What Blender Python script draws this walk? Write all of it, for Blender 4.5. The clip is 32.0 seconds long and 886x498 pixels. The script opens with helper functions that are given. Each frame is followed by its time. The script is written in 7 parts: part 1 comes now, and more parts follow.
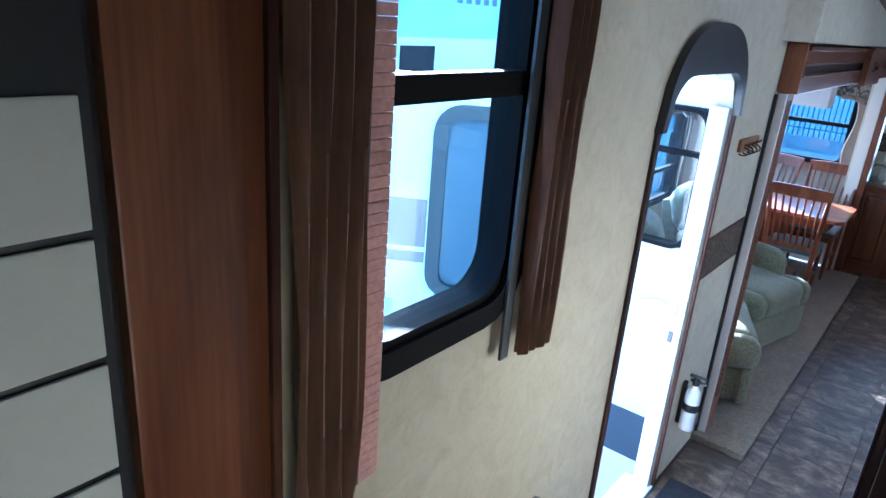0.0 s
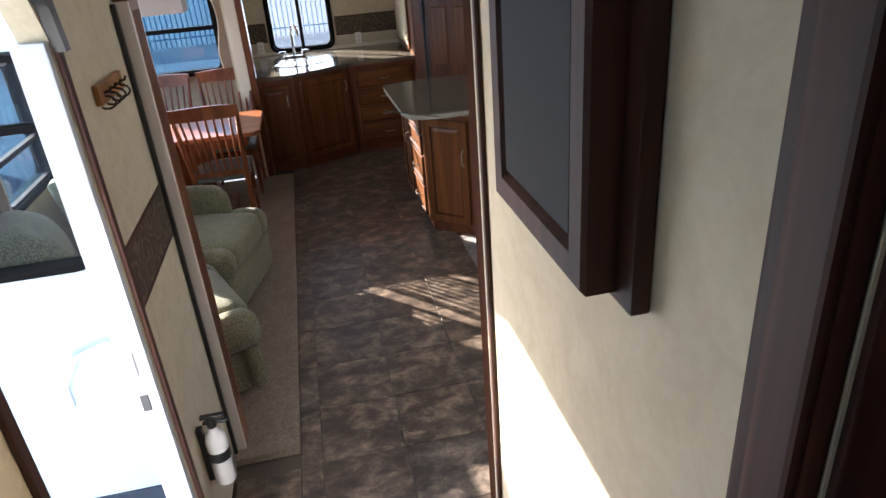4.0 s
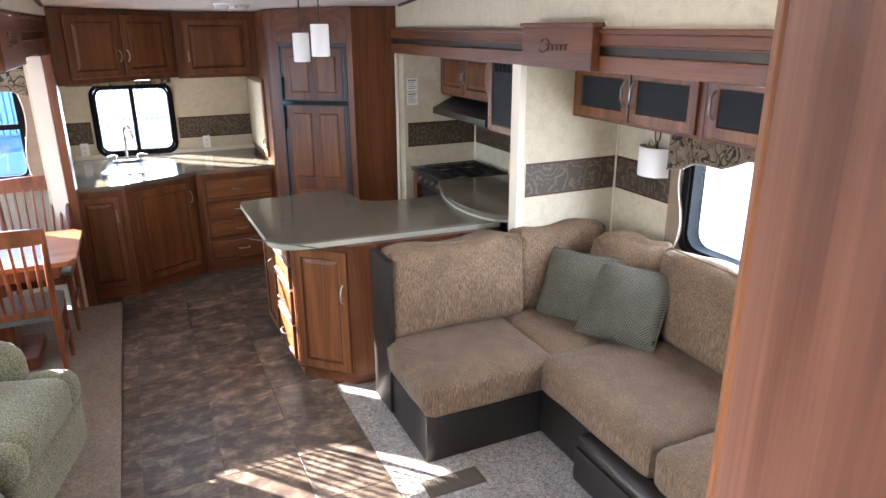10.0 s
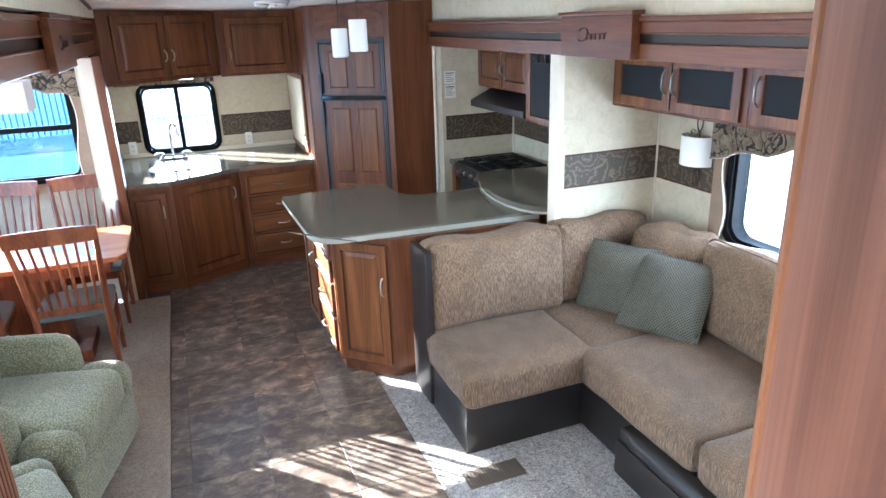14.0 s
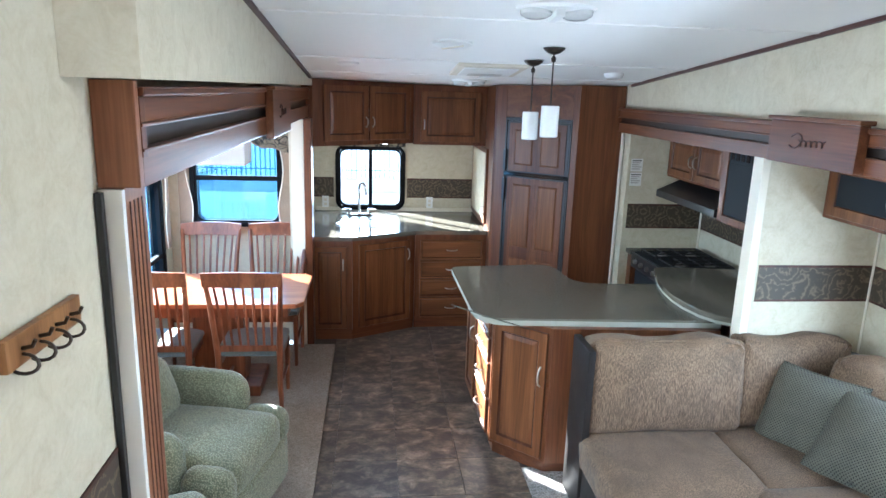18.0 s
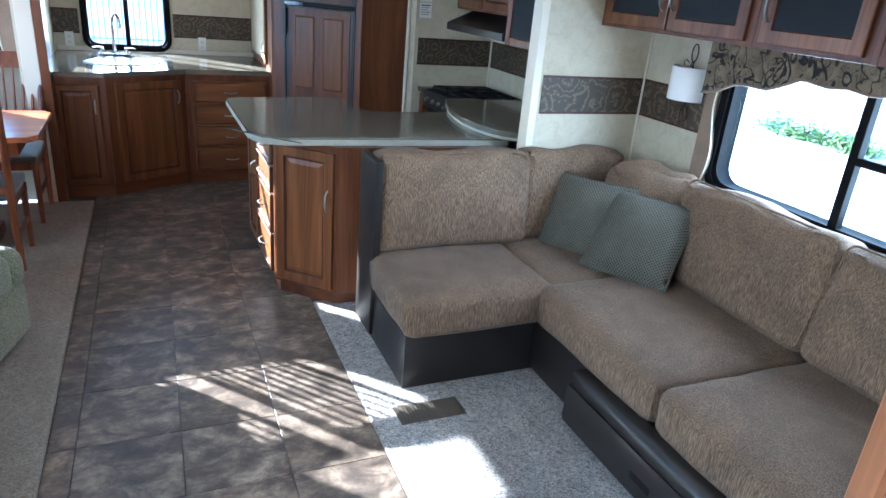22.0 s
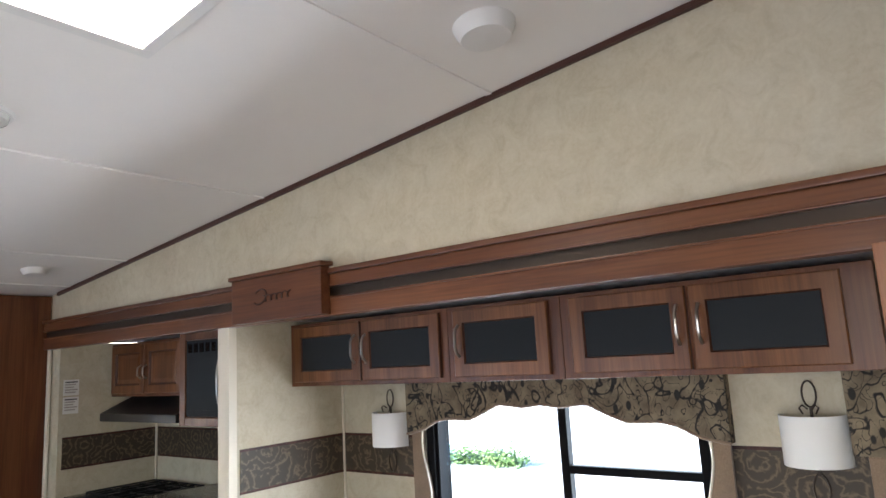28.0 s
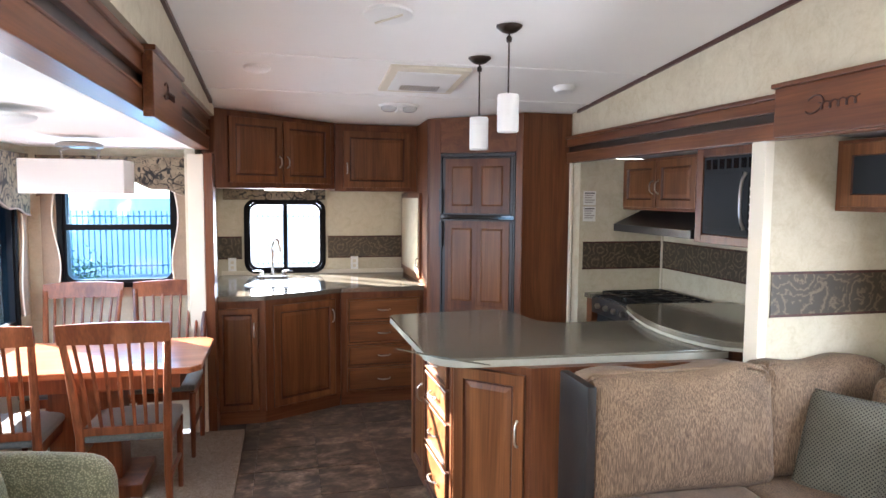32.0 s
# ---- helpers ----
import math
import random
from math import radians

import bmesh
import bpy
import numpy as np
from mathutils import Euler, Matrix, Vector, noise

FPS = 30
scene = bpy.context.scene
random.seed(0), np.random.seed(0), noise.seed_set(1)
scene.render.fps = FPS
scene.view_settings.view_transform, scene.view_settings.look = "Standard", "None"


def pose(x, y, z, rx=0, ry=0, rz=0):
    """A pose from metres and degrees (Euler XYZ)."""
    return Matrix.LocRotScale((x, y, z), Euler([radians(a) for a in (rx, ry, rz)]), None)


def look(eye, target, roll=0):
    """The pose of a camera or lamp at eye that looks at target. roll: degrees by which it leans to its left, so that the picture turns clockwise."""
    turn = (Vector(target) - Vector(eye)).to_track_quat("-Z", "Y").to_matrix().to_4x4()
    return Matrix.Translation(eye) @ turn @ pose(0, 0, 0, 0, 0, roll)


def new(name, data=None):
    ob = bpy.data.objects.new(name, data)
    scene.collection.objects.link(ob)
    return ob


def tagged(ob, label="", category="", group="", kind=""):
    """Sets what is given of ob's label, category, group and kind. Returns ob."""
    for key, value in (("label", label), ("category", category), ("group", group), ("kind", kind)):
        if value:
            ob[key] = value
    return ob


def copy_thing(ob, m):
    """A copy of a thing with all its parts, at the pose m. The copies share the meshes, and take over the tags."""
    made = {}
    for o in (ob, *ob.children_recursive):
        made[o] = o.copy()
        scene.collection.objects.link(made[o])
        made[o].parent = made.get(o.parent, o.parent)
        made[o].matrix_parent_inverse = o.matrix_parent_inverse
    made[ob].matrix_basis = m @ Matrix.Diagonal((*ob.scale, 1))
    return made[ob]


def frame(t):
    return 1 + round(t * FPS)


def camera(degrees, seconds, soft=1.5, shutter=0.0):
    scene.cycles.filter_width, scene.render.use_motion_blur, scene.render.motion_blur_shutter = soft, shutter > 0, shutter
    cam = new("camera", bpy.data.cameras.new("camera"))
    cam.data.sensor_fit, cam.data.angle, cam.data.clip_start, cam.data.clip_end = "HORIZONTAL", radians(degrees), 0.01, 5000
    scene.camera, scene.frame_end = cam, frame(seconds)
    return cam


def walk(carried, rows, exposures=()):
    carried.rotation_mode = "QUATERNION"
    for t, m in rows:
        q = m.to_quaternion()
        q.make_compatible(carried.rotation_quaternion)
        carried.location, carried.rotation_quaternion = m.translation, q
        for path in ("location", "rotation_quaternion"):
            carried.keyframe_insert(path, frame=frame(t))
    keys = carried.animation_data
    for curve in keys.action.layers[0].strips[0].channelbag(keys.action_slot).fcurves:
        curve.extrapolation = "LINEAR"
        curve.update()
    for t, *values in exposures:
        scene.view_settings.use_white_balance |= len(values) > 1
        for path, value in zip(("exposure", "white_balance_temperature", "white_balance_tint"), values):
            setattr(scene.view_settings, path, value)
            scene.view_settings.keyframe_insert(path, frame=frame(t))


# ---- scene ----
cam = camera(67.68, 32.0, 1.5)
PATH = [
    (0, (0.461, -1.826, 2.267), (-0.690, -0.337, 1.589), 4.51),
    (0.5, (0.257, -1.561, 2.208), (-0.636, -0.001, 1.332), 3.00),
    (1, (0.180, -1.455, 2.173), (-0.299, 0.279, 1.299), 6.08),
    (1.5, (0.140, -1.460, 2.173), (-0.098, 0.293, 1.240), 0.33),
    (2, (0.130, -1.425, 2.176), (0.073, 0.337, 1.232), -1.11),
    (2.5, (0.118, -1.317, 2.146), (0.190, 0.437, 1.189), -1.02),
    (3, (0.211, -1.054, 2.164), (0.255, 0.717, 1.235), -4.53),
    (3.5, (0.257, -0.892, 2.151), (0.472, 0.880, 1.249), -5.08),
    (5.5, (0.242, -0.053, 2.168), (0.626, 1.728, 1.343), -4.56),
    (6, (0.266, 0.052, 2.123), (0.709, 1.824, 1.307), -3.89),
    (6.5, (0.247, 0.085, 2.117), (0.982, 1.750, 1.287), -0.94),
    (7, (0.259, 0.120, 2.143), (1.042, 1.771, 1.330), -1.32),
    (7.5, (0.254, 0.151, 2.148), (1.025, 1.848, 1.422), -1.88),
    (8, (0.250, 0.156, 2.160), (1.011, 1.868, 1.460), -1.87),
    (8.5, (0.257, 0.157, 2.169), (1.038, 1.867, 1.485), -1.57),
    (9, (0.268, 0.172, 2.180), (1.029, 1.893, 1.502), -1.98),
    (9.5, (0.253, 0.179, 2.161), (1.007, 1.910, 1.502), -0.98),
    (10, (0.270, 0.164, 2.164), (1.054, 1.889, 1.525), -0.31),
    (10.5, (0.255, 0.165, 2.174), (1.000, 1.909, 1.538), -0.70),
    (11, (0.245, 0.167, 2.169), (0.955, 1.926, 1.536), -0.67),
    (11.5, (0.250, 0.168, 2.173), (0.966, 1.925, 1.538), -0.28),
    (12, (0.247, 0.163, 2.178), (0.949, 1.923, 1.539), -0.27),
    (12.5, (0.251, 0.154, 2.174), (0.931, 1.922, 1.530), -0.40),
    (13, (0.278, 0.150, 2.169), (0.934, 1.922, 1.514), -1.85),
    (13.5, (0.260, 0.135, 2.156), (0.914, 1.906, 1.495), -2.25),
    (15.5, (0.314, 0.254, 2.253), (1.084, 2.033, 1.761), -0.67),
    (16, (0.302, 0.250, 2.276), (0.926, 2.118, 1.930), -0.23),
    (16.5, (0.295, 0.251, 2.273), (0.731, 2.171, 1.923), 0.60),
    (17, (0.288, 0.252, 2.267), (0.647, 2.180, 1.873), 1.15),
    (17.5, (0.276, 0.261, 2.261), (0.571, 2.194, 1.843), 1.47),
    (18, (0.267, 0.261, 2.249), (0.478, 2.194, 1.781), 1.78),
    (18.5, (0.258, 0.270, 2.225), (0.413, 2.187, 1.679), 2.01),
    (19, (0.269, 0.263, 2.197), (0.394, 2.154, 1.559), 1.76),
    (19.5, (0.299, 0.243, 2.176), (0.600, 2.097, 1.490), 2.80),
    (20, (0.309, 0.243, 2.180), (0.751, 2.063, 1.478), 4.49),
    (20.5, (0.297, 0.243, 2.127), (0.745, 2.053, 1.404), 6.04),
    (21, (0.261, 0.228, 2.067), (0.893, 1.931, 1.232), 8.46),
    (21.5, (0.263, 0.300, 2.003), (1.072, 1.923, 1.160), 9.79),
    (22, (0.424, 0.393, 1.783), (1.192, 2.083, 1.040), 5.06),
    (22.5, (0.453, 0.468, 1.697), (1.658, 1.874, 0.941), 7.07),
    (23, (0.365, 0.587, 1.460), (2.059, 1.388, 0.762), 4.39),
    (23.5, (0.372, 0.714, 1.456), (2.065, 1.330, 0.586), 2.14),
    (24, (0.395, 0.735, 1.448), (2.008, 1.427, 0.488), 1.17),
    (24.5, (0.402, 0.727, 1.441), (1.982, 1.436, 0.441), 1.42),
    (26.5, (0.452, 0.642, 1.483), (2.381, 1.107, 1.231), -0.08),
    (27, (0.440, 0.666, 1.650), (2.336, 1.286, 1.789), -0.94),
    (27.5, (0.421, 0.700, 1.717), (2.153, 1.666, 1.972), -2.16),
    (28, (0.401, 0.749, 1.749), (1.965, 1.952, 2.074), -3.25),
    (28.5, (0.379, 0.784, 1.749), (1.739, 2.223, 2.036), -3.86),
    (29, (0.352, 0.814, 1.747), (1.489, 2.443, 1.979), -3.76),
    (29.5, (0.329, 0.837, 1.750), (1.341, 2.551, 1.941), -3.46),
    (30, (0.307, 0.858, 1.756), (1.195, 2.648, 1.840), -2.63),
    (30.5, (0.295, 0.878, 1.758), (1.064, 2.724, 1.751), -1.69),
    (31, (0.297, 0.893, 1.746), (0.990, 2.767, 1.659), -0.52),
    (31.5, (0.315, 0.918, 1.732), (0.916, 2.821, 1.602), 0.09),
    (32, (0.239, 1.020, 1.703), (0.702, 2.959, 1.542), 0.40),
]
EXPOSURES = [(0, 3.20, 4500, 10), (1, 2.80, 4700, 12), (2, 2.45, 4700, 10), (3, 1.35, 5900, 14), (3.5, 1.93, 6200, 16), (5.5, 3.56, 7200, 22), (9, 4.01, 6500, 20), (13.5, 4.36, 5500, 12), (18.5, 4.21, 5150, 5), (20, 4.11, 4850, 4), (22, 3.76, 5000, 6), (23.2, 3.84, 4500, 3), (24.5, 4.46, 4400, 5), (26.5, 3.03, 5600, 10), (27, 2.63, 6100, 14), (28, 3.43, 6400, 16), (29.5, 3.87, 6300, 16), (32, 4.16, 6300, 18)]
walk(cam, [(t, look(e, g, r)) for t, e, g, r in PATH], EXPOSURES)

# ---- world, sun, exposure ----
SUN_WAY = Vector((1.0, -0.975, -0.56)).normalized()
world = bpy.data.worlds.new("sky")
scene.world = world
world.use_nodes = True
wn = world.node_tree.nodes
wn.clear()
w_out = wn.new("ShaderNodeOutputWorld")
w_bg = wn.new("ShaderNodeBackground")
w_sky = wn.new("ShaderNodeTexSky")
w_sky.sky_type = "NISHITA"
w_sky.sun_disc = False
w_sky.sun_elevation = math.asin(-SUN_WAY.z)
w_sky.sun_rotation = math.atan2(-SUN_WAY.x, -SUN_WAY.y)
w_bg.inputs["Strength"].default_value = 0.15
world.node_tree.links.new(w_sky.outputs[0], w_bg.inputs[0])
world.node_tree.links.new(w_bg.outputs[0], w_out.inputs[0])
sun_data = bpy.data.lights.new("sun", "SUN")
sun_data.energy, sun_data.angle, sun_data.color = 5.0, radians(0.6), (1.0, 0.94, 0.84)
sun = new("sun", sun_data)
sun.rotation_euler = SUN_WAY.to_track_quat("-Z", "Y").to_euler()
sun.location = (-6, 8, 6)


def opening_light(name, x, y, z, rx, rz, w, h, power, color=(0.86, 0.93, 1.0)):
    """Sky light that enters by an opening of the place; it shines along its own -Z."""
    d = bpy.data.lights.new(name, "AREA")
    d.shape, d.size, d.size_y, d.energy, d.color = "RECTANGLE", w, h, power, color
    ob = new(name, d)
    ob.matrix_basis = pose(x, y, z, rx, 0, rz)
    return ob


opening_light("sky_light_sofa_window", 3.13, 2.24, 1.27, 92, 90, 1.2, 0.55, 4.0)
opening_light("sky_light_dining_window", -1.53, 5.17, 1.25, 66, -90, 0.95, 0.95, 2.5)
opening_light("sky_light_recliner_window", -1.53, 3.39, 1.33, 66, -90, 0.7, 0.7, 2.5)
opening_light("sky_light_end_window", -0.9, 6.09, 1.4, 88, 180, 0.65, 0.6, 1.45)
opening_light("sky_light_sink_window", 0.21, 7.38, 1.32, 95, 180, 0.62, 0.55, 1.52)
opening_light("sky_light_entry", -0.46, 0.76, 1.15, 76, -90, 0.75, 1.9, 2.64)
opening_light("sky_light_roof_vent", 1.08, 2.24, 2.72, 0, 0, 0.34, 0.34, 2.97, (1.0, 0.97, 0.9))


# ---- materials ----
def base_mat(name, rough=0.5, metal=0.0):
    m = bpy.data.materials.new(name)
    m.use_nodes = True
    nt = m.node_tree
    b = nt.nodes["Principled BSDF"]
    b.inputs["Roughness"].default_value = rough
    b.inputs["Metallic"].default_value = metal
    return m, nt, b


def nd(nt, kind, **kw):
    n = nt.nodes.new(kind)
    for k, v in kw.items():
        if k in n.inputs:
            n.inputs[k].default_value = v
    return n


def ramp(nt, fac, stops):
    r = nt.nodes.new("ShaderNodeValToRGB")
    el = r.color_ramp.elements
    while len(el) < len(stops):
        el.new(0.5)
    for e, (p, c) in zip(el, stops):
        e.position, e.color = p, (*c, 1)
    nt.links.new(fac, r.inputs[0])
    return r.outputs[0]


def coords(nt, scale=(1, 1, 1), world_space=False, vary=0.0):
    if world_space:
        src = nt.nodes.new("ShaderNodeNewGeometry").outputs["Position"]
    else:
        src = nt.nodes.new("ShaderNodeTexCoord").outputs["Object"]
    if vary:
        info = nt.nodes.new("ShaderNodeObjectInfo")
        mul = nd(nt, "ShaderNodeMath")
        mul.operation = "MULTIPLY"
        mul.inputs[1].default_value = vary
        nt.links.new(info.outputs["Random"], mul.inputs[0])
        add = nt.nodes.new("ShaderNodeVectorMath")
        nt.links.new(src, add.inputs[0])
        nt.links.new(mul.outputs[0], add.inputs[1])
        src = add.outputs[0]
    mp = nd(nt, "ShaderNodeMapping", Scale=scale)
    nt.links.new(src, mp.inputs["Vector"])
    return mp.outputs[0]


def noise_tex(nt, vec, scale, detail=4.0, rough=0.55, distort=0.0):
    n = nd(nt, "ShaderNodeTexNoise", Scale=scale, Detail=detail, Roughness=rough, Distortion=distort)
    nt.links.new(vec, n.inputs["Vector"])
    return n.outputs["Fac"]


def mix(nt, fac, a, b, mode="MIX"):
    m = nt.nodes.new("ShaderNodeMix")
    m.data_type, m.blend_type = "RGBA", mode
    fa, aa, bb = m.inputs[0], m.inputs[6], m.inputs[7]
    for val, sock in ((fac, fa), (a, aa), (b, bb)):
        if isinstance(val, (int, float)):
            sock.default_value = val
        elif isinstance(val, tuple):
            sock.default_value = (*val, 1)
        else:
            nt.links.new(val, sock)
    return m.outputs[2]


def bump(nt, b, height, strength, dist=0.01):
    n = nd(nt, "ShaderNodeBump", Strength=strength, Distance=dist)
    nt.links.new(height, n.inputs["Height"])
    nt.links.new(n.outputs[0], b.inputs["Normal"])


def wood(name, dark, mid, light, axis="z", rough=0.35, fine=1.0):
    m, nt, b = base_mat(name, rough)
    s = {"x": (0.7, 9, 9), "y": (9, 0.7, 9), "z": (9, 9, 0.7)}[axis]
    v = coords(nt, s, vary=7.0)
    big = noise_tex(nt, v, 1.1, 6, 0.6, 0.8)
    col = ramp(nt, big, [(0.36, dark), (0.5, mid), (0.62, light)])
    s2 = {"x": (3, 120, 120), "y": (120, 3, 120), "z": (120, 120, 3)}[axis]
    pores = noise_tex(nt, coords(nt, s2), 1.0, 2, 0.5)
    col = mix(nt, 1.0, col, ramp(nt, pores, [(0.3, (0.74, 0.74, 0.74)), (0.62, (1, 1, 1))]), "MULTIPLY")
    nt.links.new(col, b.inputs["Base Color"])
    bump(nt, b, pores, 0.06 * fine, 0.002)
    b.inputs["Coat Weight"].default_value = 0.04
    b.inputs["Specular IOR Level"].default_value = 0.35
    b.inputs["Coat Roughness"].default_value = 0.25
    return m


def plain(name, color, rough=0.5, metal=0.0, var=0.12, scale=40.0, bumpy=0.03):
    m, nt, b = base_mat(name, rough, metal)
    v = coords(nt)
    n = noise_tex(nt, v, scale, 5, 0.6)
    n2 = noise_tex(nt, v, scale * 0.08, 3, 0.6)
    c2 = tuple(max(0.0, c * (1 - var)) for c in color)
    c3 = tuple(min(1.0, c * (1 + var * 0.5)) for c in color)
    col = mix(nt, n2, mix(nt, n, c2, color), mix(nt, n, color, c3))
    nt.links.new(col, b.inputs["Base Color"])
    r = nd(nt, "ShaderNodeMapRange")
    r.inputs[3].default_value, r.inputs[4].default_value = max(0.02, rough - 0.07), min(1, rough + 0.07)
    nt.links.new(n2, r.inputs[0])
    nt.links.new(r.outputs[0], b.inputs["Roughness"])
    if bumpy:
        bump(nt, b, n, bumpy, 0.004)
    return m


def fabric(name, dark, light, scale=260.0, stretch=(1, 1, 1), bumpy=0.35, rough=0.95, sheen=0.3):
    m, nt, b = base_mat(name, rough)
    v = coords(nt, stretch)
    fine = noise_tex(nt, v, scale, 3, 0.7)
    mid = noise_tex(nt, coords(nt), 9, 4, 0.6)
    col = ramp(nt, fine, [(0.32, dark), (0.66, light)])
    nt.links.new(mix(nt, 1.0, col, ramp(nt, mid, [(0.3, (0.8, 0.8, 0.8)), (0.7, (1, 1, 1))]), "MULTIPLY"), b.inputs["Base Color"])
    b.inputs["Sheen Weight"].default_value = sheen
    bump(nt, b, fine, bumpy, 0.004)
    return m


def woven(name, dark, light, scale=110.0):
    """A nubbly weave of small even knots."""
    m, nt, b = base_mat(name, 0.95)
    v = coords(nt)
    vor = nd(nt, "ShaderNodeTexVoronoi", Scale=scale * 1.5, Randomness=1.0)
    nt.links.new(v, vor.inputs["Vector"])
    fine = noise_tex(nt, v, 300, 2)
    mid = noise_tex(nt, v, 8, 3)
    col = ramp(nt, vor.outputs["Distance"], [(0.15, light), (0.6, dark)])
    col = mix(nt, 1.0, col, ramp(nt, fine, [(0.3, (0.75, 0.75, 0.75)), (0.7, (1, 1, 1))]), "MULTIPLY")
    col = mix(nt, 1.0, col, ramp(nt, mid, [(0.3, (0.82, 0.82, 0.82)), (0.7, (1, 1, 1))]), "MULTIPLY")
    nt.links.new(col, b.inputs["Base Color"])
    b.inputs["Sheen Weight"].default_value = 0.25
    inv = nd(nt, "ShaderNodeMath")
    inv.operation = "SUBTRACT"
    inv.inputs[0].default_value = 1.0
    nt.links.new(vor.outputs["Distance"], inv.inputs[1])
    bump(nt, b, inv.outputs[0], 0.5, 0.006)
    return m


def dotted(name, ground, dot, pitch):
    """A woven cloth with diagonal rows of small dark dots in its own plane."""
    m, nt, b = base_mat(name, 0.95)
    sep = nt.nodes.new("ShaderNodeSeparateXYZ")
    nt.links.new(coords(nt), sep.inputs[0])
    waves = []
    for axis in (0, 1):
        k = nd(nt, "ShaderNodeMath")
        k.operation = "MULTIPLY"
        k.inputs[1].default_value = math.pi / pitch
        nt.links.new(sep.outputs[axis], k.inputs[0])
        w = nd(nt, "ShaderNodeMath")
        w.operation = "SINE"
        nt.links.new(k.outputs[0], w.inputs[0])
        waves.append(w.outputs[0])
    p = nd(nt, "ShaderNodeMath")
    p.operation = "MULTIPLY"
    nt.links.new(waves[0], p.inputs[0])
    nt.links.new(waves[1], p.inputs[1])
    v = coords(nt)
    fine = noise_tex(nt, v, 420, 2, 0.6)
    mid = noise_tex(nt, v, 9, 3, 0.6)
    col = mix(nt, ramp(nt, p.outputs[0], [(0.28, (0, 0, 0)), (0.50, (1, 1, 1))]), ground, dot)
    col = mix(nt, 1.0, col, ramp(nt, fine, [(0.3, (0.75, 0.75, 0.75)), (0.7, (1.1, 1.1, 1.1))]), "MULTIPLY")
    col = mix(nt, 1.0, col, ramp(nt, mid, [(0.3, (0.8, 0.8, 0.8)), (0.7, (1.05, 1.05, 1.05))]), "MULTIPLY")
    nt.links.new(col, b.inputs["Base Color"])
    bump(nt, b, fine, 0.3, 0.003)
    return m


def glow(name, color, strength):
    m, nt, b = base_mat(name, 0.6)
    b.inputs["Base Color"].default_value = (*color, 1)
    b.inputs["Emission Color"].default_value = (*color, 1)
    b.inputs["Emission Strength"].default_value = strength
    return m


def glass(name, tint=(0.9, 0.95, 0.97), rough=0.02):
    """A clear pane: see-through, with a mirror gloss that grows at a slant."""
    m, nt, b = base_mat(name, rough)
    out = nt.nodes["Material Output"]
    tr = nt.nodes.new("ShaderNodeBsdfTransparent")
    tr.inputs[0].default_value = (*tint, 1)
    gl = nd(nt, "ShaderNodeBsdfGlossy", Roughness=rough)
    lw = nt.nodes.new("ShaderNodeLayerWeight")
    lw.inputs[0].default_value = 0.5
    pw = nd(nt, "ShaderNodeMath")
    pw.operation = "POWER"
    pw.inputs[1].default_value = 5.0
    nt.links.new(lw.outputs["Facing"], pw.inputs[0])
    ma = nd(nt, "ShaderNodeMath")
    ma.operation = "MULTIPLY_ADD"
    ma.inputs[1].default_value, ma.inputs[2].default_value = 0.8, 0.035
    nt.links.new(pw.outputs[0], ma.inputs[0])
    mx = nt.nodes.new("ShaderNodeMixShader")
    nt.links.new(ma.outputs[0], mx.inputs[0])
    nt.links.new(tr.outputs[0], mx.inputs[1])
    nt.links.new(gl.outputs[0], mx.inputs[2])
    nt.links.new(mx.outputs[0], out.inputs["Surface"])
    return m


def wallpaper():
    m, nt, b = base_mat("wallpaper", 0.7)
    v = coords(nt, (1, 1, 1), world_space=True)
    blot = noise_tex(nt, v, 11, 7, 0.68, 0.9)
    fine = noise_tex(nt, v, 70, 4, 0.6)
    big = noise_tex(nt, v, 1.6, 3, 0.5)
    col = ramp(nt, blot, [(0.3, (0.37, 0.315, 0.21)), (0.5, (0.475, 0.42, 0.30)), (0.7, (0.55, 0.50, 0.38))])
    col = mix(nt, 0.25, col, ramp(nt, fine, [(0.3, (0.5, 0.43, 0.3)), (0.7, (0.68, 0.62, 0.48))]))
    col = mix(nt, 0.18, col, ramp(nt, big, [(0.3, (0.52, 0.46, 0.33)), (0.7, (0.68, 0.63, 0.5))]))
    nt.links.new(col, b.inputs["Base Color"])
    bump(nt, b, fine, 0.08, 0.003)
    return m


def carpet(name, dark, mid, light):
    m, nt, b = base_mat(name, 1.0)
    v = coords(nt, (1, 1, 1), world_space=True)
    vor = nd(nt, "ShaderNodeTexVoronoi", Scale=150.0, Randomness=1.0)
    nt.links.new(v, vor.inputs["Vector"])
    tuft0 = noise_tex(nt, v, 135, 4, 0.75, 0.8)
    clump = noise_tex(nt, v, 46, 3, 0.6, 0.6)
    av = nd(nt, "ShaderNodeMath")
    av.operation = "MULTIPLY_ADD"
    av.inputs[1].default_value = 0.25
    nt.links.new(clump, av.inputs[0])
    half = nd(nt, "ShaderNodeMath")
    half.operation = "MULTIPLY"
    half.inputs[1].default_value = 0.75
    nt.links.new(tuft0, half.inputs[0])
    nt.links.new(half.outputs[0], av.inputs[2])
    tuft = av.outputs[0]
    big = noise_tex(nt, v, 7, 3, 0.6)
    col = ramp(nt, tuft, [(0.41, dark), (0.5, mid), (0.59, light)])
    col = mix(nt, ramp(nt, big, [(0.3, (0, 0, 0)), (0.75, (0.35, 0.35, 0.35))]), col, dark)
    nt.links.new(col, b.inputs["Base Color"])
    bump(nt, b, tuft, 1.0, 0.02)
    return m


